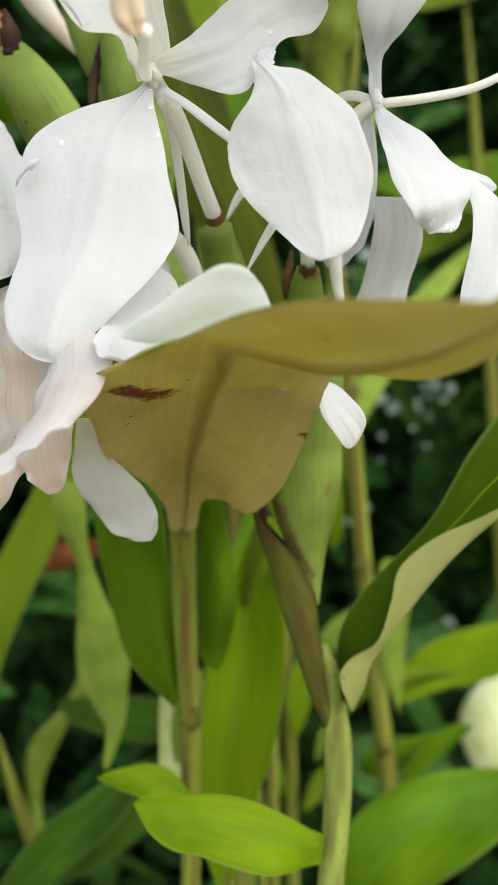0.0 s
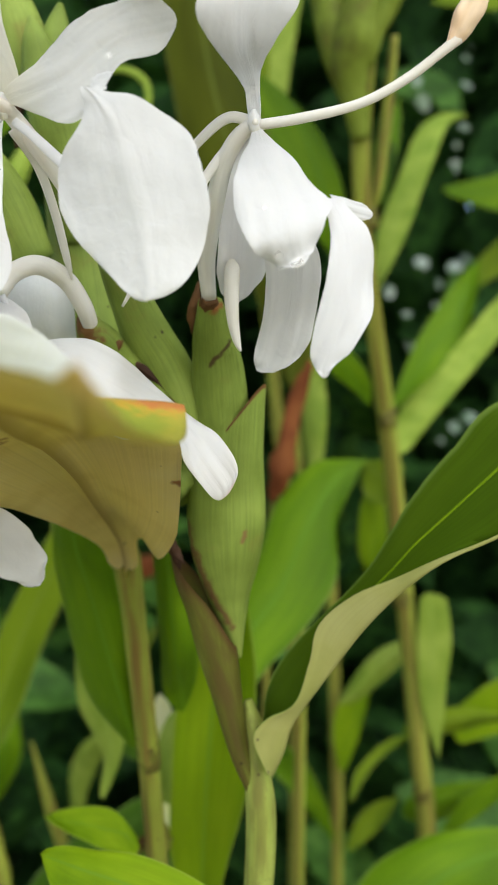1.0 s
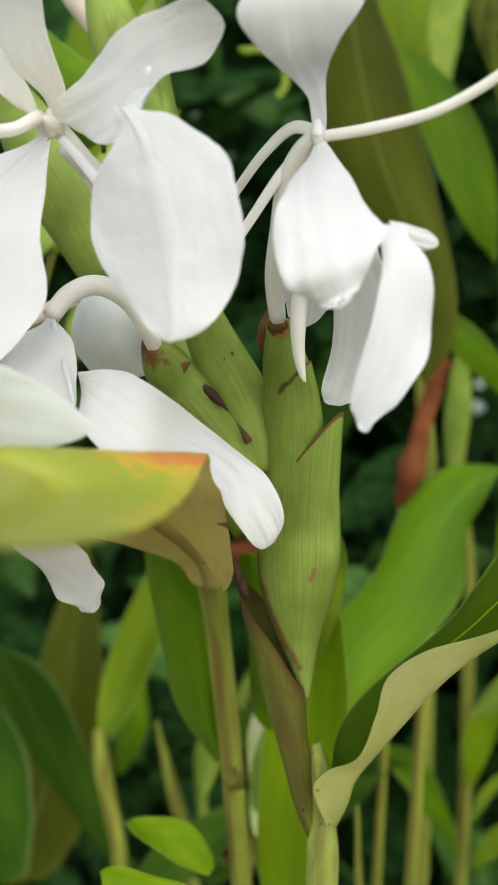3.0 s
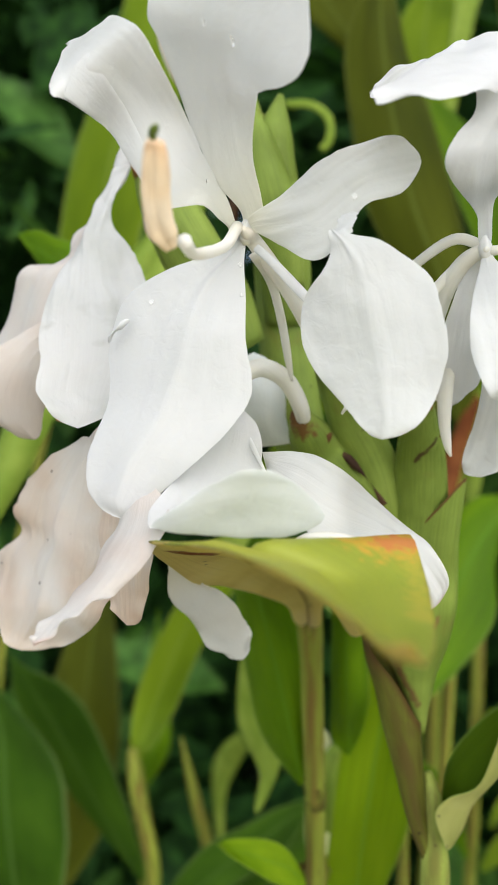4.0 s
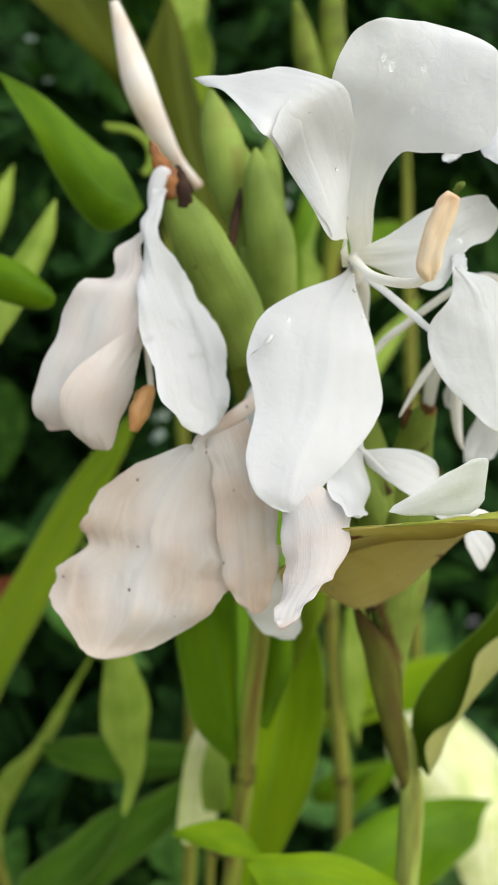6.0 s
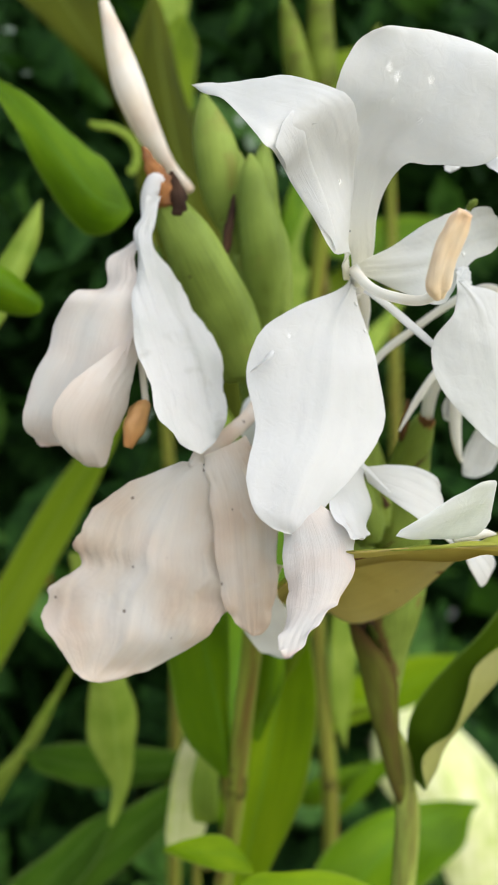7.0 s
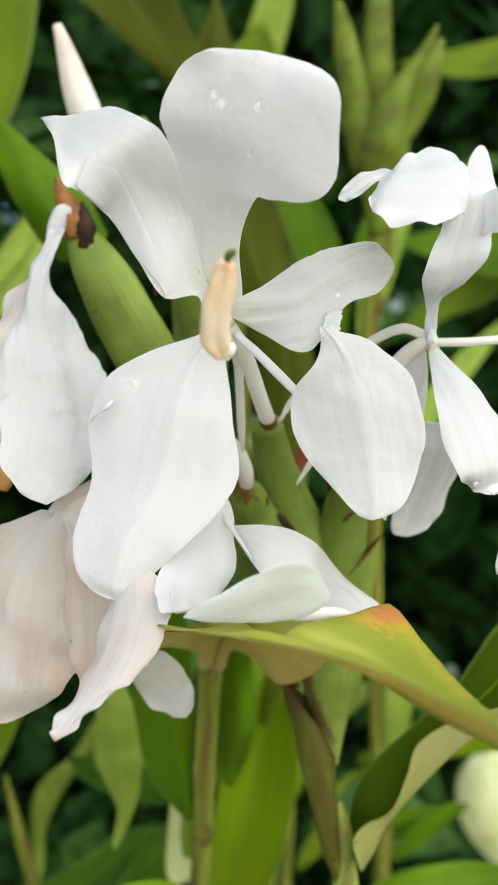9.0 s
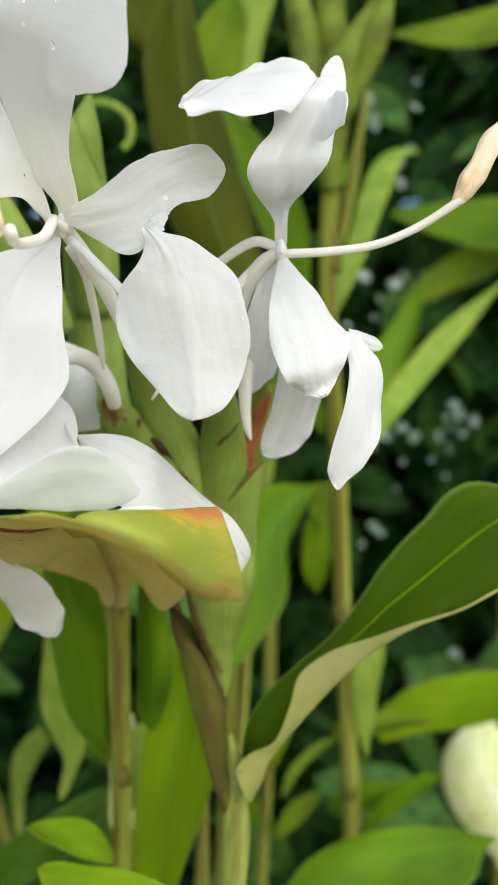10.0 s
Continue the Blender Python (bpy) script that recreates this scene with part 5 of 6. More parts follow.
joint = tube("joint", [(0.0679, 0.5330, 1.1331, 0.0049), (0.0685, 0.5330, 1.1255, 0.0057), (0.0692, 0.5330, 1.1206, 0.0049)], stalk, mats=[SHEATH], lumps=0.2, seed=51)
joint = tube("joint", [(0.0463, 0.4650, 1.3320, 0.0043), (0.0468, 0.4650, 1.3253, 0.0050), (0.0474, 0.4650, 1.3211, 0.0043)], stalk, mats=[SHEATH], lumps=0.2, seed=52)
joint = tube("joint", [(0.0820, 0.5380, 1.0218, 0.0050), (0.0825, 0.5380, 1.0140, 0.0057), (0.0833, 0.5380, 1.0091, 0.0050)], stalk, mats=[SHEATH], lumps=0.2, seed=53)
leaf, surf = blade("leaf", [(83.2, 527, 1130.7, 4.7, 0, -0.2, -9.3, 0, 0.3), (85.3, 527, 1105.3, 7.8, 0, 0.1, -10.9, -0, -0.1), (86.1, 529, 1066.7, 6.1, -0.2, -3.3, -8.4, -0.5, -9.4), (90.9, 531, 1036.1, 1.9, -0.3, -4.9, -2.8, -0.3, -4.6)], stalk, mats=[LEAF_UNDER, LEAF_UNDER], tip=0.22, point=True, base=0.06, label="short sheathing leaf", seed=40)
leaf, surf = blade("leaf", [(45, 537, 1202.9, 8.5, -1.1, 5.2, -6.6, -1, 4.9), (59.9, 533, 1190.3, 14.1, 1.1, -3.3, -13.9, 1.7, -4.9), (64.8, 527, 1181, 5.7, -0.4, 0.7, -8.6, 5, -8.7)], stalk, mats=[DULL, LEAF_UNDER], tip=0.22, point=True, base=0.06, seed=41)
leaf, surf = blade("leaf", [(48.1, 537, 1288.5, 6.3, -7.4, -9.8, -2.8, 3.8, 5), (56.7, 577, 1340.6, -7.7, -3, -4.3, 8.7, 3.1, 4.4), (72.3, 617, 1399, -8.5, -3.6, -5.2, 9.9, 3.8, 5.4), (90.2, 657, 1449.4, -5.9, -5.2, -6.8, 9, 0.6, 0.8), (109.7, 667, 1452.5, -7, -1.9, -3.8, 3.8, -0.8, -1.5)], stalk, mats=[LEAF_UNDER, LEAF_UNDER], tip=0.22, point=True, base=0.06, label="narrow arching leaf", seed=42)
leaf, surf = blade("leaf", [(64.4, 537, 1208.3, -2.2, 0.6, 0.4, 3.6, 0, 0), (74.7, 577, 1229.5, -10.5, -2.4, -2.1, 8.4, 4.5, 4), (104.5, 617, 1266.9, -11, -2.4, -3, 8.1, 1, 1.2), (135.7, 657, 1308.6, -9.8, -0.2, -0.4, 9.6, -1.2, -2), (187.9, 697, 1366.9, -5.9, 0.2, 0.4, 5.9, -0.2, -0.4)], stalk, mats=[LEAF_UNDER, LEAF_UNDER], tip=0.22, point=True, base=0.06, label="long pale strap leaf", seed=43)
leaf, surf = blade("leaf", [(62.3, 557, 1235.4, -3.8, -0.2, -0.1, 1.8, 3.8, 3.1), (85.9, 617, 1278, -11.8, 1.4, 1.4, 11.8, -1.4, -1.4), (110.3, 657, 1322.7, -10.6, -0.4, -0.5, 10.8, -8.6, -9.2), (123.4, 697, 1355.1, -2.7, 0.9, 0.8, 2.7, -0.9, -0.8)], stalk, mats=[LEAF, LEAF_UNDER], tip=0.22, point=True, base=0.06, seed=44)

stalk = thing("ginger_stalk", "thin ginger stalk with small leaves", "plant", GROUP)
stem = tube("stem", [(0.0111, 0.6100, 1.1973, 0.0008), (0.0217, 0.6150, 1.1328, 0.0035), (0.0258, 0.6170, 1.0565, 0.0041), (0.0292, 0.6200, 0.9796, 0.0041), (0.0305, 0.6220, 0.9147, 0.0041), (0.05, 0.64, 0.0, 0.007)], stalk, mats=[BROWN_STEM], seed=54)
leaf, surf = blade("leaf", [(32.4, 610, 996.8, -1.3, 0, -2.4, 2.3, 0, -1.2), (39.3, 610, 1025.4, -13.5, 0, -0.2, 5.3, 0, 1.6), (47.8, 610, 1063.4, -8, 0, 1.6, 3.6, 0, 8.8)], stalk, mats=[FRESH, LEAF_UNDER], tip=0.22, point=True, base=0.06, seed=45)
leaf, surf = blade("leaf", [(37.3, 610, 944.8, -2, 0.1, 0.5, 2.5, 0, 0), (51.7, 615, 960.8, -9, 0.2, 1.2, 6.4, 0.3, 1.5), (70.3, 620, 980, -2.3, -0.2, -0.9, 2.1, 0, 0.1)], stalk, mats=[DULL, LEAF_UNDER], tip=0.22, point=True, base=0.06, seed=46)

stalk = thing("ginger_stalk", "ginger stalk holding a dry brown leaf", "plant", GROUP)
leaf, surf = blade("leaf", [(1.1, 470, 1182.3, -2.1, 0.9, -3.4, 2.1, -0.9, 3.4), (5.1, 465, 1199.9, -6.3, -5.1, -1.2, 5.5, -6.9, 1.3), (8.7, 472, 1224.7, -4, -0.5, -2.3, 4.6, -0.1, -0.5), (14.7, 475, 1246.9, -4.3, -0.7, -4.2, 3.5, 1, 5.5), (17.7, 478, 1257.5, -1, -0.5, -1.8, 3.3, -0.2, -0.6)], stalk, mats=[DRY, DRY], tip=0.22, point=True, base=0.06, wave=0.001, crumple=0.0015, label="dry curled brown leaf", seed=47)
stem = tube("stem", [(-0.0030, 0.4900, 1.1810, 0.0008), (-0.0065, 0.5100, 1.1449, 0.0021), (-0.0066, 0.5200, 1.0146, 0.0023), (0.01, 0.55, 0.0, 0.006)], stalk, mats=[BROWN_STEM], seed=55)
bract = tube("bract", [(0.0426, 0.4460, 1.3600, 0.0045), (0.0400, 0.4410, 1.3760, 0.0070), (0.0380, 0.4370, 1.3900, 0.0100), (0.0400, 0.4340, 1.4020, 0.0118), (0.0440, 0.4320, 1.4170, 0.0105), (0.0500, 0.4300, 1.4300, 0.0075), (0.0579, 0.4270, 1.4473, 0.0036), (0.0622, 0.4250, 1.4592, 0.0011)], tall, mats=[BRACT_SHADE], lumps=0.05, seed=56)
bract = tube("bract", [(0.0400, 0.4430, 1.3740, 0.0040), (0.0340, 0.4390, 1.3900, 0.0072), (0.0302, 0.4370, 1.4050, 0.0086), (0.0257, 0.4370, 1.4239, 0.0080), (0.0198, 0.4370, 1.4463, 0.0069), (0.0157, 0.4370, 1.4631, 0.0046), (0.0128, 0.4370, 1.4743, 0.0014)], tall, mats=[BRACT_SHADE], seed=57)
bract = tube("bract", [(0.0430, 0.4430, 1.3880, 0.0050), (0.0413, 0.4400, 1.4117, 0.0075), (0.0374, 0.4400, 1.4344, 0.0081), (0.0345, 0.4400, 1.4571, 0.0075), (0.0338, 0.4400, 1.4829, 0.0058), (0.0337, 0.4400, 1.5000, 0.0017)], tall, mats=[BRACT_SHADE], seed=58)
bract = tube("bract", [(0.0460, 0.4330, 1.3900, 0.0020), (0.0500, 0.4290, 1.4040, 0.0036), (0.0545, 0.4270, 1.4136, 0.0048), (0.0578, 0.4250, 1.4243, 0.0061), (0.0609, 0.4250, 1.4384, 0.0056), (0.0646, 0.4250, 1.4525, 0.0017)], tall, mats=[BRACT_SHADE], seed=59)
leaf, surf = blade("leaf", [(61, 545, 1190, 0.6, -1.5, 4.2, -0.8, 1.1, -2.9), (52, 541, 1184, 5.7, -4.2, 1.4, -5.7, -3.7, -2.5), (51, 541, 1161, 9, -4, -0.8, -8, -4, 0.8), (51, 541, 1145, 7, -4, 0.1, -6.9, -3.7, 2), (53, 545, 1133, 2, -0.1, -0.3, -1, 0.1, 0.2)], tall, mats=[FRESH, LEAF_UNDER], tip=0.2, point=True, base=0.05, seed=82)
leaf, surf = blade("leaf", [(71, 556, 1094, 3, 1, -2.4, -3.7, -0.7, 1.7), (64, 552, 1088, 7, -4.2, 1.2, -7.1, -3.9, -0.9), (50, 552, 1075, 6.4, -4, 0.6, -7.8, -4, -0.6), (39, 552, 1062, 3.6, -3.7, 2.6, -5, -4, 0), (31, 556, 1055, 0.7, 0.3, 0.7, -1.4, -0, -0.1)], tall, mats=[LEAF_UNDER, LEAF_UNDER], tip=0.2, point=True, base=0.05, seed=83)
leaf, surf = blade("leaf", [(51, 500, 1342, -2.8, -0.7, 0.9, 2.4, 1.2, -1.6), (49, 496, 1347, -6, -4.6, 2.1, 6, -3.9, -0.9), (51, 496, 1360, -8.4, -4, 1.8, 6.9, -4, 1), (53, 496, 1374, -6.2, -3.7, 1.9, 5.9, -3.8, 1.5), (54, 500, 1382, -2, -0.1, -0.2, 1, 0.1, 0.1)], tall, mats=[DEEP, LEAF_UNDER], tip=0.2, point=True, base=0.05, seed=84)
leaf, surf = blade("leaf", [(72, 580, 986, -4, -0.4, 0.8, 3.6, 0.7, -1.6), (84, 574, 992, -6.9, -6.2, 0.5, 12.4, -5.2, -4.9), (102, 574, 998, -7.3, -6, 0.2, 12.3, -6, -0.7), (119, 574, 1003, -5.4, -6, 0.3, 9.8, -5.8, 2), (145, 580, 1011, -3.2, -0, -0.1, 2.5, 0.3, 1.3)], tall, mats=[LEAF, LEAF_UNDER], tip=0.2, point=True, base=0.05, seed=85)
leaf, surf = blade("leaf", [(72, 590, 1032, -3.1, -0.2, 0.4, 2.7, 0.5, -1.3), (86, 584, 1039, -5, -6, -0.3, 8.8, -5.6, -3), (106, 584, 1044, -6.1, -6, 0.3, 9.2, -6, 0.1), (123, 584, 1047, -2, -6.1, -0, 6, -5.6, 2.7), (145, 590, 1045, -1, -0, -0.1, 1.9, 0.3, 1.1)], tall, mats=[DULL, LEAF_UNDER], tip=0.2, point=True, base=0.05, seed=86)
leaf, surf = blade("leaf", [(-25, 372, 1063, -6, 0, 0, 5, 0, 0), (-25, 368, 1076, -8, -3.8, -1.6, 5, -3.7, -2.6), (-25, 368, 1090, -6.7, -4, -3.6, 5, -4, 0.4), (-23, 368, 1100, -4.3, -4.6, -1.7, 4.1, -3.7, 1.5), (-19, 372, 1105, -0.8, -0.3, -0.5, 0.6, -0.4, -0.7)], tall, mats=[LEAF_UNDER, LEAF_UNDER], tip=0.2, point=True, base=0.05, seed=87)
tendril = tube("tendril", [(-0.0870, 0.4400, 1.3980, 0.0010), (-0.0830, 0.4400, 1.3970, 0.0020), (-0.0770, 0.4400, 1.3970, 0.0020), (-0.0700, 0.4400, 1.3950, 0.0020), (-0.0640, 0.4400, 1.3900, 0.0020), (-0.0620, 0.4400, 1.3840, 0.0020), (-0.0630, 0.4400, 1.3770, 0.0022), (-0.0660, 0.4400, 1.3740, 0.0020)], tall, mats=[LEAF_UNDER], sides=10, flat=0.5, label="thin green curling leaf tip", seed=88)

stalk = thing("ginger_stalk", "ginger stalk with a broad olive leaf", "plant", GROUP)
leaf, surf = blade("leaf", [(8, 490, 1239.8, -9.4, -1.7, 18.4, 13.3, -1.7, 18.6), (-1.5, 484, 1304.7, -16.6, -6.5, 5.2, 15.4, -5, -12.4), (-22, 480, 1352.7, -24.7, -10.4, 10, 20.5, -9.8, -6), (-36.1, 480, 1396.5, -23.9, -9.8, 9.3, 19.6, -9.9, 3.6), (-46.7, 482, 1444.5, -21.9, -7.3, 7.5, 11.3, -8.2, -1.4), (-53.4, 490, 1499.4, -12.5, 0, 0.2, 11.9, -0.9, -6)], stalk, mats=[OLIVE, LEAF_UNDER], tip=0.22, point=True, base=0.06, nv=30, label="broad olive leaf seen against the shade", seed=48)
stem = tube("stem", [(0.0076, 0.4920, 1.2413, 0.0008), (0.0119, 0.5000, 1.1877, 0.0025), (0.0134, 0.5100, 1.0672, 0.0030), (0.02, 0.5, 0.0, 0.008)], stalk, mats=[BROWN_STEM], seed=60)
leaf, surf = blade("leaf", [(34.1, 500, 1306, -0.5, -0.4, 1.6, 1.4, -0.3, 1.1), (28.5, 495, 1326.5, -10.8, -0.5, 3.6, 7.3, -0.5, 3.5), (12.6, 490, 1374.2, -18.2, -0.6, 9, 9.1, 1.2, -20.1), (-3.2, 490, 1400.9, -10.7, 0, 13.1, 5.2, 0, -23.2), (-18.7, 490, 1416, -2.6, 0, 5, 4.1, 0, -8.6)], stalk, mats=[LEAF, LEAF_UNDER], tip=0.22, point=True, base=0.06, seed=49)
leaf, surf = blade("leaf", [(48.2, 500, 1234.6, -0.4, -0.3, 1.9, 2.7, -0.3, 1.7), (32.1, 495, 1258.1, -9.7, -1, 10.9, 7.9, 1.2, -13), (13.9, 495, 1277.8, -3.1, 1.2, 12.8, 5.2, -1, -10.7), (-8.3, 500, 1290.6, 0.5, 0.7, 3.8, 3, -0.7, -3.3)], stalk, mats=[LEAF, LEAF_UNDER], tip=0.22, point=True, base=0.06, seed=50)
leaf, surf = blade("leaf", [(14.7, 560, 1192.2, -3.4, -0.2, 1.4, 3.8, -0.3, 1.9), (14.4, 555, 1223.5, -8, -4.9, 1.9, 7, -4.6, 5.5), (12.8, 565, 1253.4, -5.3, 0, 0.1, 5.9, -0, -0.1), (11.9, 570, 1275.4, -1, -0.2, -1, 1.4, -0.4, -1.7)], stalk, mats=[LEAF_UNDER, LEAF_UNDER], tip=0.22, point=True, base=0.06, seed=51)
leaf, surf = blade("leaf", [(40.2, 560, 1359.9, -3.2, 0, -0.8, 2.2, 0, 2.5), (51.3, 560, 1382, -8.6, -4.6, 2.5, 5, -3.7, 7.1), (55.9, 570, 1409.8, -5, -0.2, -0.7, 5.9, 0.7, 2.3), (61.2, 575, 1432.5, -0.9, -0, -0.1, 1.4, -0.3, -1.4)], stalk, mats=[LEAF, LEAF_UNDER], tip=0.22, point=True, base=0.06, seed=52)
leaf, surf = blade("leaf", [(41.3, 540, 1004.1, -2, 0.1, 0.4, 0.2, 0.8, 2.7), (49.2, 545, 1020.2, -4.7, -0.4, -1.5, 1.5, 1.2, 4.4), (63.4, 550, 1035.6, -3.3, -0.4, -1.4, 2.8, 0.2, 0.6), (77.1, 555, 1042.4, -1.2, -0.2, -0.8, 1, 0.1, 0.2)], stalk, mats=[DULL, LEAF_UNDER], tip=0.22, point=True, base=0.06, seed=53)
leaf, surf = blade("leaf", [(-0.4, 335, 1136.6, -2.4, 0.2, -0.6, 2.1, -1.3, 3.2), (6.8, 324, 1162.8, -6.1, -3.4, -2.9, 3.4, -4.5, 1.6), (7.2, 324, 1181.9, -3.4, 0.1, -1.2, 4.2, 0.1, -1.9), (6.7, 322, 1191, -0.8, 0.1, -0.4, 1.2, 0.2, -1)], stalk, mats=[DULL, LEAF_UNDER], tip=0.22, point=True, base=0.06, seed=54)

stalk = thing("ginger_stalk", "leafy ginger stalk with a bleached yellow leaf", "plant", GROUP)
leaf, surf = blade("leaf", [(258.4, 680, 842.4, -13.4, -1.4, 9.6, 20.7, 0.3, -1.8), (235.7, 668, 921.8, -26.9, -12.1, 0.7, 36.5, -10.6, -18.7), (205.2, 670, 964.9, -34.8, -14.5, 5.9, 45.9, -18.9, -41.8), (188.8, 676, 996.5, -24.3, -13.1, -1.2, 49.8, -13.5, -11.8), (197.6, 690, 1023.3, -16, -3.4, -6.8, 19.5, -0.7, -1.5)], stalk, mats=[SUNLIT, SUNLIT], tip=0.22, point=True, base=0.06, label="pale bleached yellow leaf", seed=55)
leaf, surf = blade("leaf", [(276.2, 685, 838.8, -15.3, 0.3, 6.7, 15.7, 0.2, 3.2), (269.6, 690, 940.6, -17.8, -0.7, -10.8, 23.6, -1.1, -16.1), (244.3, 695, 984, -14.1, 1.7, 16.2, 13.1, -3, -27.7), (216.5, 700, 1017.6, -3.9, 0.4, 3.3, 4.4, -0.8, -6.9)], stalk, mats=[SUNLIT, SUNLIT], tip=0.22, point=True, base=0.06, seed=56)
stem = tube("stem", [(0.2583, 0.6800, 0.8473, 0.0008), (0.2618, 0.6800, 0.8178, 0.0071), (0.2, 0.72, 0.0, 0.008)], stalk, mats=[BROWN_STEM], seed=61)

stalk = thing("ginger_stalk", "leafy ginger stalk with wide low leaves", "plant", GROUP)
leaf, surf = blade("leaf", [(49.6, 444, 964.7, -7.5, 0.2, -1.5, 10.6, 0.4, -3.3), (67.5, 440, 992.2, -20.4, -9.1, -4.1, 25.3, -4.3, -10.5), (91.3, 446, 1012.3, -14.8, -13, -5.7, 35.1, -2.9, 8.8), (121.8, 464, 1018.1, -10.9, -5.1, -12.5, 22, 6.8, 16.6), (159.4, 474, 1021.8, -6.2, -0.2, -0.9, 9.5, 0.9, 3.5)], stalk, mats=[LEAF, LEAF_UNDER], tip=0.22, point=True, base=0.06, label="wide fresh green leaf", seed=57)
leaf, surf = blade("leaf", [(94.9, 560, 980.5, -2.5, 0, 0.1, 2.5, 0, -0.1), (111, 560, 998.4, -6.4, 0, 1, 6.4, 0, -1), (132.6, 560, 1014.6, -6.5, 0, 0.1, 4, 0, -0.5), (144.1, 560, 1021.1, -1, 0, -0.3, 1.1, 0, -0.2)], stalk, mats=[LEAF, LEAF_UNDER], tip=0.22, point=True, base=0.06, seed=58)
leaf, surf = blade("leaf", [(104.3, 640, 1025.1, -4.5, 0, -0.9, 16.4, 0, -2.2), (135.1, 640, 1033.3, -20.8, 0, 2, 14.2, 0, 4.3), (172.1, 640, 1045.6, -22.1, 0, -0.2, 18.3, 0, 1.7), (229.6, 640, 1070.2, -7.5, 0, 3.2, 11.3, 0, -4.9)], stalk, mats=[FRESH, LEAF_UNDER], tip=0.22, point=True, base=0.06, seed=59)
stem = tube("stem", [(0.0452, 0.4050, 0.9879, 0.0008), (0.0471, 0.4100, 0.9590, 0.0023), (0.06, 0.47, 0.0, 0.007)], stalk, mats=[BROWN_STEM], seed=62)

stalk = thing("ginger_stalk", "leafy ginger stalk with pale twisted leaves", "plant", GROUP)
leaf, surf = blade("leaf", [(-82, 390, 1183, 7.9, -2.1, -1, -8.9, -1.9, 1.5), (-79, 392, 1163, 6.8, -2.2, -1.1, -5.9, -1.8, 1.5), (-74, 396, 1145, 3.9, -2.1, -0.5, -3.1, -2, -0.2), (-72, 397, 1125, 6.1, -3, 0.2, -8.2, -3, -0.3), (-67, 399, 1106, 12, -4.1, -0.9, -10.6, -5.2, -1.4), (-65, 401, 1090, 12.7, -4.4, -2.4, -11.3, -6.1, -6.4), (-62, 404, 1075, 9.3, -2.8, -5.1, -7.5, -5.4, -9.3), (-61, 405, 1063, 5.7, -1.2, -4.1, -2.4, -2.4, -10.4), (-66, 405, 1049, 1.9, 0, 0.7, -1.5, 0, -1.6)], stalk, mats=[LEAF_UNDER, DULL], tip=0.06, label="pale green twisted leaf", nu=14, nv=40, seed=60)
leaf, surf = blade("leaf", [(-62.3, 475, 1250.4, 3.2, -0, -0.2, -3.2, 0.2, 2.5), (-90.4, 480, 1203.3, 10.2, -0.1, -1.4, -10, -0.2, -2.2), (-117.6, 485, 1151.6, 10.8, 0, 0.3, -12.9, -0.3, -3.2), (-143.3, 490, 1099.7, 13.1, 0.2, 2, -13.3, -0, -0.3), (-158, 492, 1056, 12.5, 0.1, 1, -12, -0.5, -3), (-163, 486, 1034, 6, 0, 0, -6.5, 0, -1), (-166.0, 484, 1026.0, 3, 0, 0, -3, 0, 0)], stalk, mats=[DULL, LEAF_UNDER], tip=0.22, point=True, base=0.06, label="long narrow pale leaf", seed=70)
stem = tube("stem", [(-0.1660, 0.4840, 1.0350, 0.0030), (-0.1630, 0.4840, 1.0200, 0.0050), (-0.1590, 0.4840, 1.0040, 0.0049), (-0.1530, 0.4860, 0.9810, 0.0047), (-0.1490, 0.4880, 0.9610, 0.0046), (-0.13, 0.52, 0.0, 0.008)], stalk, mats=[BROWN_STEM], seed=63)

stalk = thing("ginger_stalk", "leafy ginger stalk low in the thicket", "plant", GROUP)
leaf, surf = blade("leaf", [(-142, 598, 929, -3.1, -1.9, -1.1, 2.1, -2.1, 0.5), (-145, 592, 965, -4.9, -3.5, -2.9, 4.9, -4.3, 1.4), (-140, 586, 991, -8, -3.6, -8.6, 8.4, -4.7, 1.8), (-127, 576, 1014, -7.6, -1.7, -13.5, 6.1, -6.6, 7.1), (-111, 568, 1035, -5.3, -0.6, -11.7, 3.3, -3.8, 5.6), (-101, 560, 1060, -2.8, -0.6, -6.1, 2.9, -1.9, 7.8), (-88, 555, 1084, -1.8, 0.2, -5.5, 0.9, -1.1, 4.8), (-81, 550, 1100, -1, 0.7, -2.5, 1.4, -0.5, 1.7)], stalk, mats=[LEAF_UNDER, DULL], tip=0.1, point=True, base=0.04, nu=12, nv=36, label="pale narrow curving leaf", seed=63)
stem = tube("stem", [(-0.1563, 0.5400, 1.0247, 0.0008), (-0.1455, 0.5450, 0.9846, 0.0037), (-0.1345, 0.5500, 0.9473, 0.0040), (-0.1286, 0.5550, 0.9094, 0.0041), (-0.14, 0.6, 0.0, 0.008)], stalk, mats=[BROWN_STEM], seed=64)
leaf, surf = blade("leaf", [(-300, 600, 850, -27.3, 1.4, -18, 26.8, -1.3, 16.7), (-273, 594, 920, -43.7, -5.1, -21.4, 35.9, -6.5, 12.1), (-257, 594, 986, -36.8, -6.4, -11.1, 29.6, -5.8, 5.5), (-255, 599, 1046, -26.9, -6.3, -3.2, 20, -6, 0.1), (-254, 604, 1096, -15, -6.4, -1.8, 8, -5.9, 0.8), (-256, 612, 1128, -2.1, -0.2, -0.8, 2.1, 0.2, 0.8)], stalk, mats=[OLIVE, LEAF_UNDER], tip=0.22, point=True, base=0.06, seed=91)
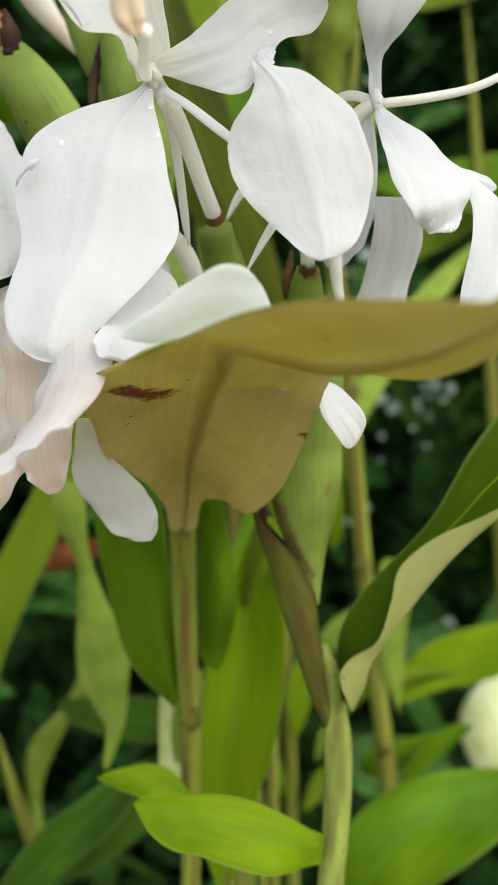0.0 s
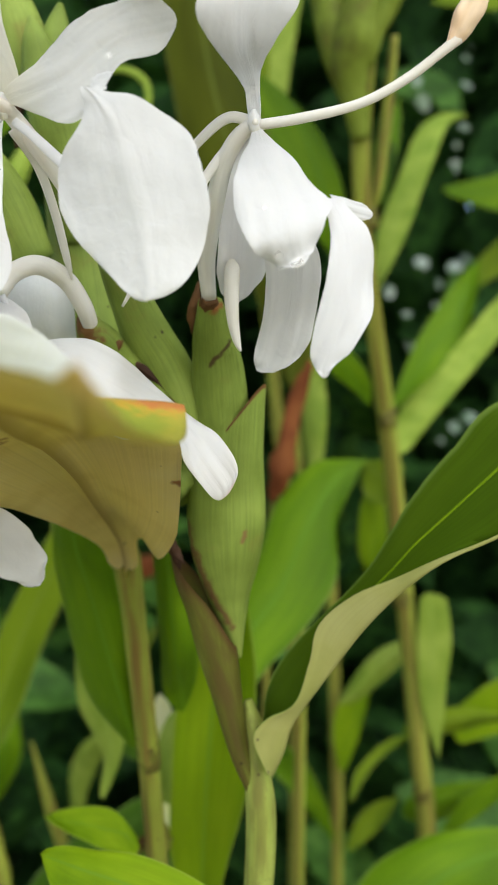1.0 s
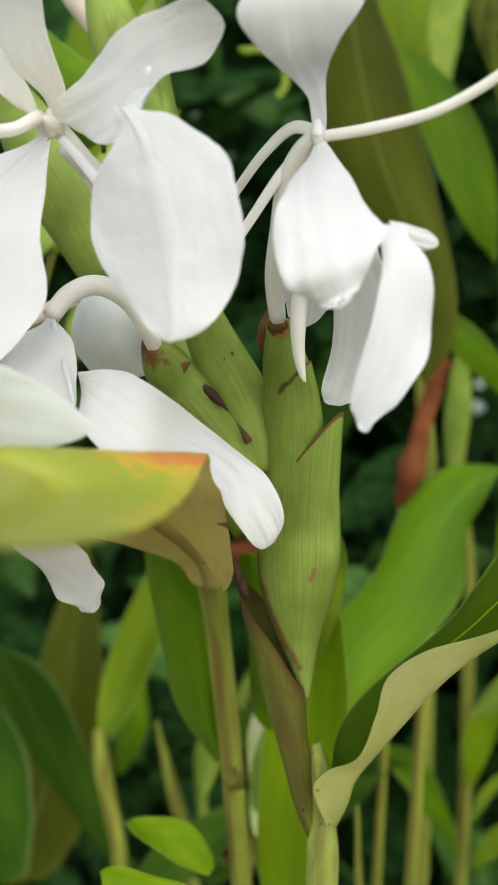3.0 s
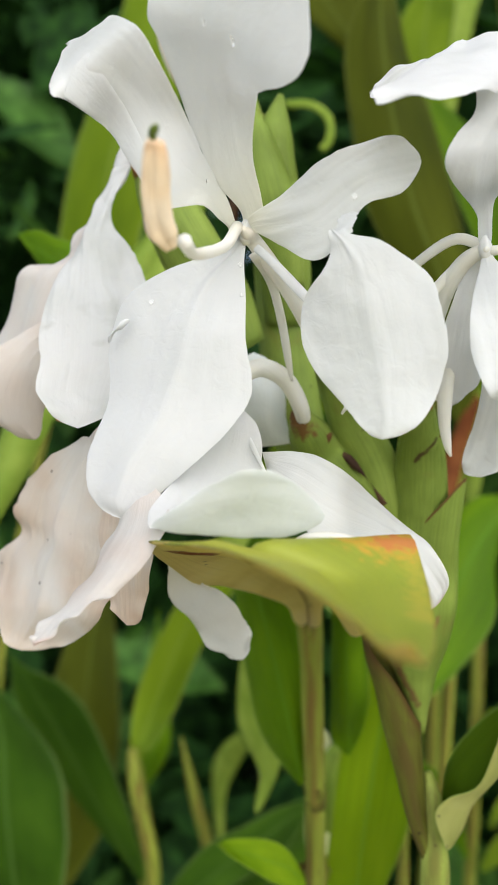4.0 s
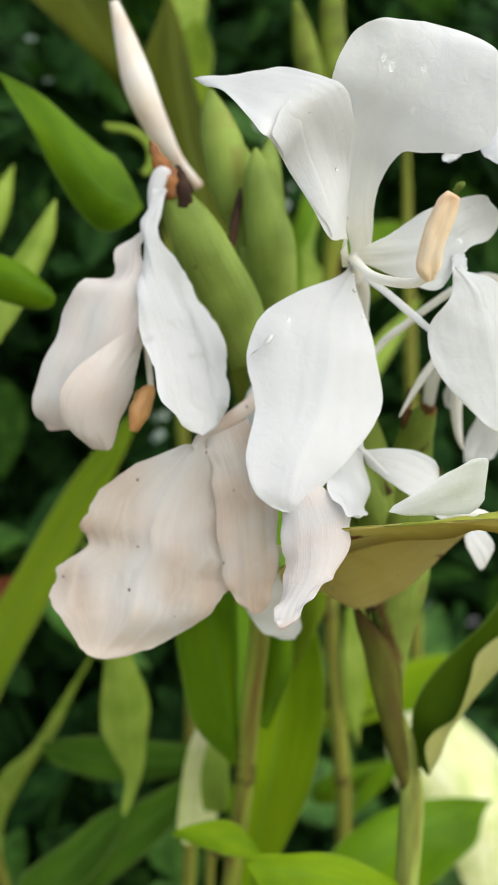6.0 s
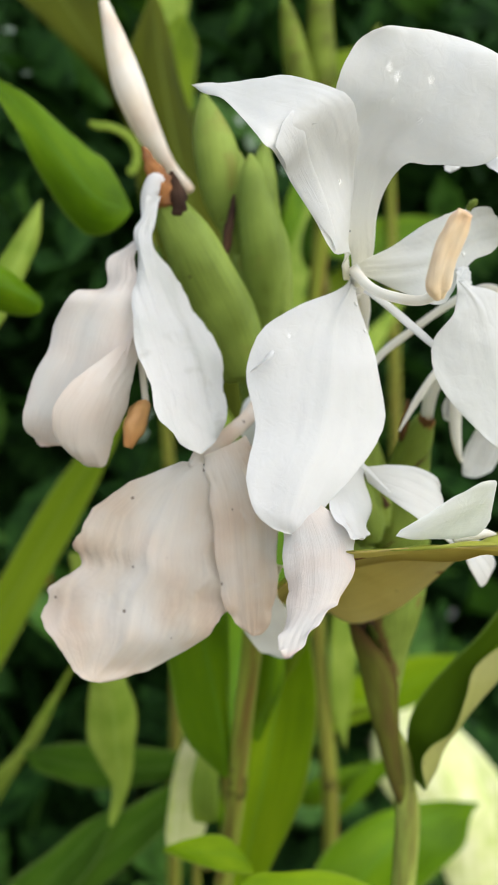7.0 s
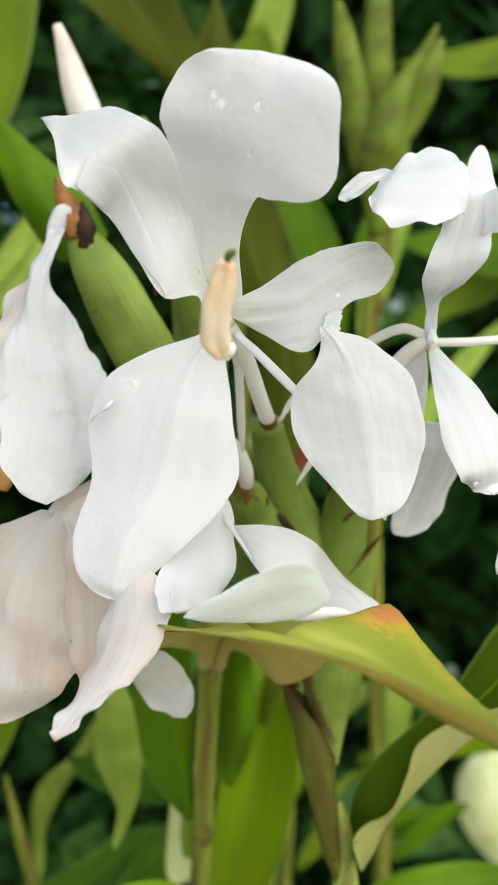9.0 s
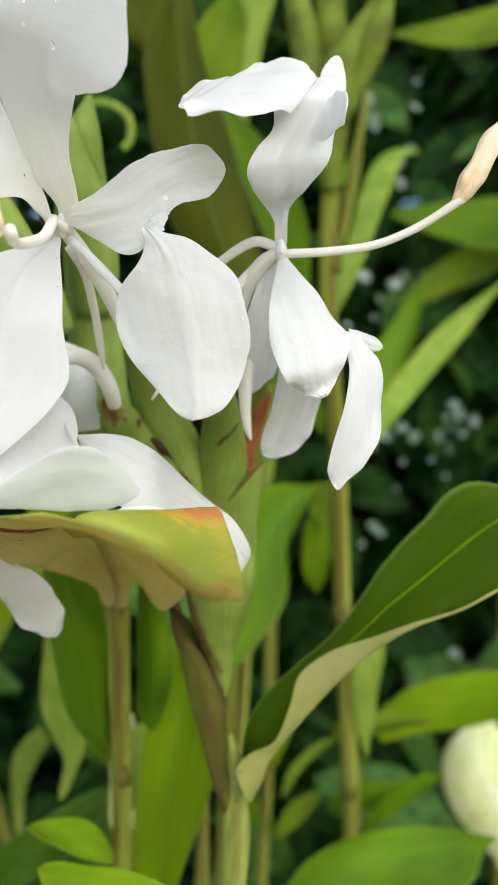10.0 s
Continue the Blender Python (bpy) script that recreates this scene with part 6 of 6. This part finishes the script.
leaf, surf = blade("leaf", [(-192, 560, 974, -4.1, 0, -0.2, 4.1, -0, 0.2), (-180, 554, 1012, -13.4, -5.7, -5.2, 9.3, -5.9, -2), (-182, 556, 1045, -11.9, -5.8, 2.3, 5.7, -6.3, -4), (-185, 559, 1081, -6.2, -6.1, -0.2, -0.1, -6.1, 0.1), (-189, 566, 1101, -1, 0.1, 0.2, 0.2, 0.3, 0.9)], stalk, mats=[LEAF, LEAF_UNDER], tip=0.22, point=True, base=0.06, seed=92)
leaf, surf = blade("leaf", [(-135.8, 480, 942.5, -8.7, 0, 0.3, 9, 1.1, 8.3), (-109.2, 485, 971, -15.4, 0.3, 2.3, 11, 0.9, 6.5), (-85.2, 490, 993.7, -11.2, 0.4, 1.8, 13.3, 0.1, 0.5), (-54.9, 500, 1021.6, -5.7, 0.2, 0.9, 4.5, 0, 0.2)], stalk, mats=[DEEP, PALE_UNDER], tip=0.22, point=True, base=0.06, seed=64)
leaf, surf = blade("leaf", [(-19, 301, 1078, 0.3, -3, 1.4, -0.3, 4, -1.4), (-25, 301, 1082, 3.9, -3, 3.7, -3.9, 4, -3.7), (-32, 301, 1083, 5.7, -3, 2.8, -4.7, 4, -2.7), (-39, 301, 1084, 3.8, -3, 3.3, -3.8, 4, -3.3), (-46, 301, 1084, 1.8, -3, 3.1, -0.8, 4, -2.1), (-52, 301, 1085, -1.2, -3, 0.8, 1.3, 4, -1.8)], stalk, mats=[FRESH, LEAF_UNDER], tip=0.1, point=True, base=0.06, thick=0.0006, seed=65)

stalk = thing("ginger_stalk", "leafy ginger stalk with broad tall leaves", "plant", GROUP)
leaf, surf = blade("leaf", [(-219.6, 496, 1311, -27.1, -0.5, 4.8, 25.6, -1.6, 15.6), (-206.5, 488, 1386.8, -30, -7.8, -5, 27.7, -8.8, 19.2), (-185.5, 490, 1460.3, -29, -8.4, -3.9, 26.2, -7.8, 2.2), (-182.6, 502, 1519.4, -22.6, -0.6, -4.2, 24.5, 0.1, 0.9), (-178.4, 506, 1575.4, -17.3, -0.3, -3.9, 17.6, 0, 0.6)], stalk, mats=[DULL, LEAF_UNDER], tip=0.22, point=True, base=0.06, nv=30, label="broad upright olive leaf", seed=66)
stem = tube("stem", [(-0.2241, 0.4980, 1.3112, 0.0008), (-0.2494, 0.5020, 1.2100, 0.0025), (-0.2744, 0.5080, 1.0654, 0.0028), (-0.2, 0.45, 0.0, 0.008)], stalk, mats=[BROWN_STEM], seed=65)
leaf, surf = blade("leaf", [(-125.3, 300, 1363.5, -0.2, 0, -0.4, 0.2, 0, 0.7), (-110.7, 300, 1351.5, -4.6, 0.3, -3.5, 6.2, -0.4, 3.7), (-96.3, 296, 1334.5, -9, -5.4, -8.5, 9.4, -6.1, 0.5), (-83.5, 297, 1321.5, -15.4, -9.5, -6.1, 11.7, -6.4, 2.9), (-70.8, 306, 1320.6, -16.8, -2.3, -3.3, 13.6, -0.4, -0.5)], stalk, mats=[LEAF, LEAF_UNDER], tip=0.22, point=True, base=0.06, label="bright green leaf behind the spike", seed=67)
leaf, surf = blade("leaf", [(-101.4, 300, 1283.3, 1.8, -0.5, 1.1, -3, 0.5, -0.9), (-112.6, 294, 1287.4, 6.8, -5.7, 4.5, -7.6, -6.3, -4.7), (-132.1, 302, 1292.3, 7.7, 0.9, 3.2, -6.8, -1.4, -5), (-151.6, 306, 1302.5, 5.5, 0.6, 3.1, -4.4, -0.9, -4.8)], stalk, mats=[LEAF, LEAF_UNDER], tip=0.22, point=True, base=0.06, seed=68)
leaf, surf = blade("leaf", [(-106, 365, 1337, 1, -0.1, 0.2, -0.2, -0.5, 0.8), (-110, 353, 1319, 5.3, -3.9, -3.2, -3.9, -3.7, -3.5), (-114, 345, 1306, 7.2, -4.7, -1.8, -4.2, -2.9, -5), (-125, 330, 1283, 9, -5.1, -1.3, -7.7, -2.9, -4.7), (-131, 317, 1267, 10.3, -2.7, -4.5, -7.1, -3.7, -3.3), (-131, 291, 1240, 11, -3.5, -3.7, -9, -4.4, -2.4), (-132, 277, 1216, 9, -4.6, -1.9, -7, -4.3, -2.6), (-133, 269, 1197, 7, -5, -0.2, -4, -4.9, -1.2), (-136, 270, 1176, 4.9, 0, 0.7, -4, -0, -0.6)], stalk, mats=[LEAF_UNDER, DULL], tip=0.22, point=True, base=0.06, seed=69)
leaf, surf = blade("leaf", [(-136, 478, 1385, 1, -0.1, 0.2, 0, 0, 0), (-143, 467, 1358, 8.2, -4.9, -0.9, -5.7, -4.2, -3.3), (-153, 461, 1333, 10.1, -5.1, 0.2, -8.3, -4.3, -4.5), (-160, 457, 1305, 12.1, -5.1, 1.1, -9.6, -4.7, -3.3), (-173, 455, 1267, 12.9, -4.9, 3, -10.3, -5.2, -3.7), (-185, 460, 1240, 9.1, 0.7, 4, -9.1, -0.7, -4)], stalk, mats=[LEAF_UNDER, DULL], tip=0.22, point=True, base=0.06, seed=93)

stalk = thing("ginger_stalk", "ginger stalks with broad leaves deep in the shade", "plant", GROUP)
leaf, surf = blade("leaf", [(84.9, 750, 1577.6, -1, 0, -0, 1, 0, 0), (130, 750, 1580.5, -10.7, -0.1, -1.3, 12.6, 0.1, 1.1), (170.2, 755, 1593, -12.9, -0.1, -1.5, 17.5, 0, 0.3), (235.8, 760, 1617.2, -10.6, -0.1, -1.9, 10.6, 0.1, 1.9)], stalk, mats=[DULL, LEAF_UNDER], tip=0.22, point=True, base=0.06, seed=71)
leaf, surf = blade("leaf", [(-103, 700, 1122, 2.4, 0, -2, -3.4, 0, 2.4), (-124, 700, 1114, 8.2, -2, -4.1, -8, -2, 5.1), (-151, 700, 1110, 9.7, -4.1, -2.5, -12.3, -3.8, 5.3), (-177, 702, 1105, 8.8, -2.2, -1.6, -6.5, -1.7, 3.5), (-190, 704, 1102, 2.9, -0.1, -0.7, -1, 0, 0.2)], stalk, mats=[DRY, DRY], tip=0.15, point=True, base=0.06, crumple=0.002, label="dry reddish-brown leaf", seed=84)
leaf, surf = blade("leaf", [(100.1, 800, 1438.1, -1.7, 0, -2.8, 2.9, 0, 1.5), (148.7, 800, 1434.7, -14.9, 0, -6.3, 17.1, 0, 3.9), (201.5, 800, 1437.7, -21.9, 0, -2.3, 25.9, 0, 1.8), (284.4, 800, 1462.7, -11, 0, -2.7, 15.9, 0, 1.6)], stalk, mats=[LEAF, LEAF_UNDER], tip=0.22, point=True, base=0.06, seed=72)
leaf, surf = blade("leaf", [(120.7, 840, 1356.5, -5.4, 0, -2.6, 3.8, 0, 0.5), (153.2, 840, 1385.4, -13.4, 0, -0.7, 13.4, 0, 0.7), (188.7, 840, 1409, -18, 0, 1.5, 17.9, 0, -1.5), (261, 840, 1461.3, -11.9, 0, 1.1, 11.9, 0, -1.1)], stalk, mats=[DULL, DRY], tip=0.22, point=True, base=0.06, seed=73)
stem = tube("stem", [(0.1850, 0.7600, 1.6007, 0.0008), (0.2094, 0.8000, 1.4331, 0.0051), (0.2310, 0.8200, 1.1772, 0.0060), (0.3, 0.85, 0.0, 0.01)], stalk, mats=[BROWN_STEM], seed=66)

stalk = thing("ginger_stalk", "ginger stalk with tall leaves behind the spike", "plant", GROUP)
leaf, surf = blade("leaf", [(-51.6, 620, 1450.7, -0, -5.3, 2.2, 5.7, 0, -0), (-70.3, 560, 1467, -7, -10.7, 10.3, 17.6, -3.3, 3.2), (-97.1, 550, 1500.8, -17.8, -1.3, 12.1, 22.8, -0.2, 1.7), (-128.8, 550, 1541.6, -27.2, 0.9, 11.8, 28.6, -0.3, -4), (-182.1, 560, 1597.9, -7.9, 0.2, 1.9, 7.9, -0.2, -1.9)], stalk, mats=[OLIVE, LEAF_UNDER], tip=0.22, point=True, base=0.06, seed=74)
leaf, surf = blade("leaf", [(-34, 700, 1445.3, -5, 0, 4, 4, 0, 5), (-30.1, 700, 1549.9, -18, 0, -2.6, 12.7, 0, -1.8), (-22.3, 700, 1600.1, -15.6, 0, -2.8, 13.8, 0, 0.2), (-17.6, 700, 1661.3, -8.6, 0, -3.5, 9.3, 0, -1)], stalk, mats=[LEAF_UNDER, LEAF_UNDER], tip=0.22, point=True, base=0.06, seed=75)
leaf, surf = blade("leaf", [(-23.5, 560, 1409.6, -3.5, 0, 2.3, 4.1, 0, 1.4), (-34.8, 560, 1469.6, -15, 0, 2.3, 16.7, 0, 3.4), (-33.8, 560, 1500.1, -14.2, 0, -7, 15.9, 0, 1.6), (-28.7, 560, 1518.5, -1.5, 0, -1.4, 2, 0, -0)], stalk, mats=[DULL, LEAF_UNDER], tip=0.1, seed=76)
stem = tube("stem", [(-0.0498, 0.6200, 1.4548, 0.0008), (-0.0256, 0.6400, 1.2792, 0.0042), (-0.0063, 0.6600, 1.0645, 0.0047), (0.0, 0.72, 0.0, 0.009)], stalk, mats=[BROWN_STEM], seed=67)

stalk = thing("ginger_stalk", "ginger stalks with large dark leaves low down", "plant", GROUP)
leaf, surf = blade("leaf", [(-165.3, 520, 931.2, -0.4, 0, 6.2, 3.9, 0, 2.1), (-202.4, 520, 977, -13.6, 0.9, 19.8, 20.7, 0.1, 1.3), (-239.3, 525, 1021.1, -16.9, 1.6, 19.8, 25.8, 0.5, 5.6), (-284.4, 530, 1066.5, -6.1, -0, -0.3, 2.3, -0.3, -4.1)], stalk, mats=[DEEP, LEAF_UNDER], tip=0.22, point=True, base=0.06, seed=77)
leaf, surf = blade("leaf", [(-229, 470, 933.3, -20, -0, -0.5, 31.1, -0, 0.8), (-240.7, 470, 990.1, -29.1, -0.3, -6.7, 41.1, -0.5, -10.4), (-251.2, 475, 1038.9, -34, 0.1, 1.3, 28.4, -2.7, -24.5), (-277.1, 480, 1072.4, -5.6, -0.1, -0.9, 1.6, -0.6, -4.9)], stalk, mats=[DEEP, LEAF_UNDER], tip=0.22, point=True, base=0.06, seed=78)
leaf, surf = blade("leaf", [(29.6, 600, 953.5, -0.2, 0, 2.1, 1, 0, 0.2), (7.3, 600, 981.2, -3, 0.8, 10.3, 12.8, -0.3, -4.1), (-14.6, 605, 1000.7, -1.5, 2.1, 10.8, 16.4, -1, -4.9), (-33.2, 610, 1013.6, -0.7, 0.4, 1.8, 2.4, -0.3, -1.4)], stalk, mats=[LEAF, LEAF_UNDER], tip=0.22, point=True, base=0.06, seed=79)
leaf, surf = blade("leaf", [(-113.2, 520, 1045.7, -1.2, 0, -2.1, 7.9, -0, 4.1), (-78.3, 520, 1037.1, -12.8, -0, -8, 12.9, -0, 8), (-39.7, 520, 1033.6, -13.9, -0.6, -9.6, 8.7, 0.4, 7.6), (9, 525, 1035.4, -3.7, -0.4, -3.6, 3.7, 0.4, 3.6)], stalk, mats=[DEEP, PALE_UNDER], tip=0.22, point=True, base=0.06, seed=80)
leaf, surf = blade("leaf", [(-106.2, 500, 953.8, -4.8, 0, -0.2, 7.1, 0, 2.6), (-70.9, 500, 986.8, -15, 0.2, 3, 14.6, 0.1, 1.6), (-36.1, 505, 1011.5, -11.6, 0.2, 1.4, 10.8, 0.4, 3.3), (-1.9, 510, 1035.4, -2.5, -0.1, -0.5, 2.5, 0.1, 0.5)], stalk, mats=[DEEP, PALE_UNDER], tip=0.22, point=True, base=0.06, seed=81)
stem = tube("stem", [(-0.1695, 0.5200, 0.9358, 0.0008), (-0.1640, 0.5250, 0.8824, 0.0037), (-0.1, 0.58, 0.0, 0.008)], stalk, mats=[BROWN_STEM], seed=68)

# ---- ground ----
# never in view; its colour is kept pale to bounce light onto undersides
bm = bmesh.new()
bmesh.ops.create_grid(bm, x_segments=60, y_segments=60, size=60)
for v in bm.verts:
    v.co.z = 0.03 * noise.noise(v.co * 0.7) - 0.01
me = bpy.data.meshes.new("ground")
bm.to_mesh(me)
bm.free()
me.materials.append(SOIL)
ground = tagged(new("ground", me), "brown earth, unseen and kept pale to bounce light upward", "ground", kind="structure")


# ---- thicket behind, its shade put into the leaf colours ----
def thicket(name, count, lo, hi, size, mat, label, seed):
    """Many small curved leaves in one sheet-like mass."""
    rng = np.random.default_rng(seed)
    verts, faces, uv = [], [], []
    for _ in range(count):
        p = Vector(rng.uniform(lo, hi))
        s = size * rng.uniform(0.6, 1.4)
        along = Vector((rng.normal(), rng.normal() * 0.7, rng.normal() * 0.8 - 0.3)).normalized()
        up = Vector((rng.normal() * 0.5, rng.normal() * 0.6 - 0.4, 0.8)).normalized()
        side = along.cross(up).normalized()
        up = side.cross(along)
        b = len(verts)
        for k, (x, w) in enumerate(((0, 0.02), (0.25, 0.2), (0.55, 0.24), (0.8, 0.15), (1.0, 0.01))):
            drop = -0.25 * x * x
            for q in (-1, 0, 1):
                verts.append(p + along * (x * s) + side * (q * w * s) + up * ((drop + (0.06 if q else 0)) * s))
                uv.append((0.5 + 0.5 * q, x))
        for k in range(4):
            for q in range(2):
                i = b + k * 3 + q
                faces.append((i, i + 1, i + 4, i + 3))
    ob = mesh_object(name, [tuple(v) for v in verts], faces, [mat], None, label, uv)
    return tagged(ob, label, "foliage", kind="stuff")


def glints(count, spots, seed):
    """Small pale leaves standing in for glints of sky and light, in loose clusters."""
    rng = np.random.default_rng(seed)
    verts, faces, uv = [], [], []
    for _ in range(count):
        cx, cy, cz, spread = spots[rng.integers(len(spots))]
        p = Vector((cx + rng.normal() * spread, cy + rng.normal() * 0.03, cz + rng.normal() * spread))
        s = rng.uniform(0.004, 0.017)
        along = Vector((rng.normal(), rng.normal() * 0.3, rng.normal())).normalized()
        up = Vector((rng.normal() * 0.3, -0.8, 0.7)).normalized()
        side = along.cross(up).normalized()
        b = len(verts)
        for x, w in ((0, 0.12), (0.3, 0.42), (0.7, 0.4), (1.0, 0.1)):
            for q in (-1, 1):
                verts.append(p + along * (x * s) + side * (q * w * s) + up * (-0.1 * x * x * s))
                uv.append((0.5 + 0.5 * q, x))
        for k in range(3):
            i = b + k * 2
            faces.append((i, i + 1, i + 3, i + 2))
    ob = mesh_object("foliage", [tuple(v) for v in verts], faces, [GLINT], None, "", uv)
    return tagged(ob, "small pale leaves standing in for glints of light in the thicket", "foliage", kind="stuff")


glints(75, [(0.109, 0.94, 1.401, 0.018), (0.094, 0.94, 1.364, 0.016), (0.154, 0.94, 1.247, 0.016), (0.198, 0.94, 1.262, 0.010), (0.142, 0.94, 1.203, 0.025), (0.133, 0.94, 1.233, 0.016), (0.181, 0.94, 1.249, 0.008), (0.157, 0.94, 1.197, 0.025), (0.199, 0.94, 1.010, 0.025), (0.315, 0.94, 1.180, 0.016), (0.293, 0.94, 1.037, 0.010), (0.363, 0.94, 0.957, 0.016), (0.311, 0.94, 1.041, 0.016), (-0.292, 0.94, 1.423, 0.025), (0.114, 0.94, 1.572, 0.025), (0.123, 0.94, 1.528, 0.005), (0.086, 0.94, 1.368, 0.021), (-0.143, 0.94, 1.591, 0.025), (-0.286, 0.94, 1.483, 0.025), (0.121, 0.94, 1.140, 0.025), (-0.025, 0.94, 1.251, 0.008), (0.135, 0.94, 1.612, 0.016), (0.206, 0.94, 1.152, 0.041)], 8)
thicket("foliage", 170, (-0.9, 0.8, 0.5), (0.9, 1.15, 1.9), 0.11, HALF_LIT, "scattered green thicket leaves coloured as half-lit", 9)
thicket("foliage", 1500, (-1.0, 0.85, 0.0), (1.0, 1.25, 2.0), 0.10, SHADE, "loose green thicket leaves coloured dark for shade", 2)
thicket("foliage", 9000, (-1.7, 1.3, 0.0), (1.7, 1.9, 2.8), 0.10, SHADE, "dense green undergrowth coloured dark for shade", 3)
thicket("foliage", 9000, (-4.0, 2.1, 0.0), (4.0, 2.9, 4.6), 0.24, SHADE, "deep foliage far behind the plants, coloured dark for shade", 4)
# added above the view only to keep light off the thicket
thicket("foliage", 3500, (-3.2, 1.5, 2.9), (3.2, 3.6, 4.1), 0.24, SHADE, "unseen leaf mass added overhead to shade the thicket", 6)
thicket("foliage", 5000, (-9.0, 3.6, 0.0), (9.0, 5.0, 9.0), 0.7, SHADE, "wood beyond the garden, coloured dark for shade", 5)


# ---- water drops on the petals ----
def drop(surface, v, u, size):
    grid, nor = surface
    j, i = round(v * (grid.shape[0] - 1)), round(u * (grid.shape[1] - 1))
    p, n = Vector(grid[j, i]), Vector(nor[j, i])
    if n.z * 0.8 - n.y < 0:
        n = -n
    bm = bmesh.new()
    bmesh.ops.create_uvsphere(bm, u_segments=14, v_segments=9, radius=size)
    for vert in bm.verts:
        vert.co.z = vert.co.z * (0.55 if vert.co.z > 0 else 0.08)
        vert.co.y *= 1.25
    me = bpy.data.meshes.new("water_drop")
    bm.to_mesh(me)
    bm.free()
    me.materials.append(WATER)
    me.polygons.foreach_set("use_smooth", [True] * len(me.polygons))
    ob = new("water_drop", me)
    ob.matrix_world = Matrix.Translation(p + n * 0.0003) @ n.to_track_quat("Z", "Y").to_matrix().to_4x4()
    ob.visible_shadow = False
    return tagged(ob, "clear water drop clinging to a white petal", "water drop", "water drops")


DROPS = ((standard_surf, 0.69, 0.30, 1.3), (standard_surf, 0.67, 0.36, 1.5), (standard_surf, 0.61, 0.40, 0.8), (standard_surf, 0.71, 0.52, 1.3), (standard_surf, 0.57, 0.44, 1.0),
         (standard_surf, 0.59, 0.56, 1.2), (standard_surf, 0.53, 0.3, 0.8), (standard_surf, 0.51, 0.66, 0.9), (side_surf, 0.45, 0.6, 0.8), (side_surf, 0.6, 0.5, 0.9), (side_surf, 0.3, 0.6, 0.6),
         (lip_surf, 0.13, 0.86, 0.9), (lip_surf, 0.22, 0.9, 1.0), (lip_surf, 0.3, 0.94, 0.8), (lip_surf, 0.38, 0.2, 1.0), (front_surf, 0.72, 0.3, 1.4), (front_surf, 0.88, 0.6, 2.2),
         (front_surf, 0.5, 0.35, 0.7), (wing_surf, 0.6, 0.7, 1.0))
for surface, v, u, size in DROPS:
    drop(surface, v, u, size * 0.0006)
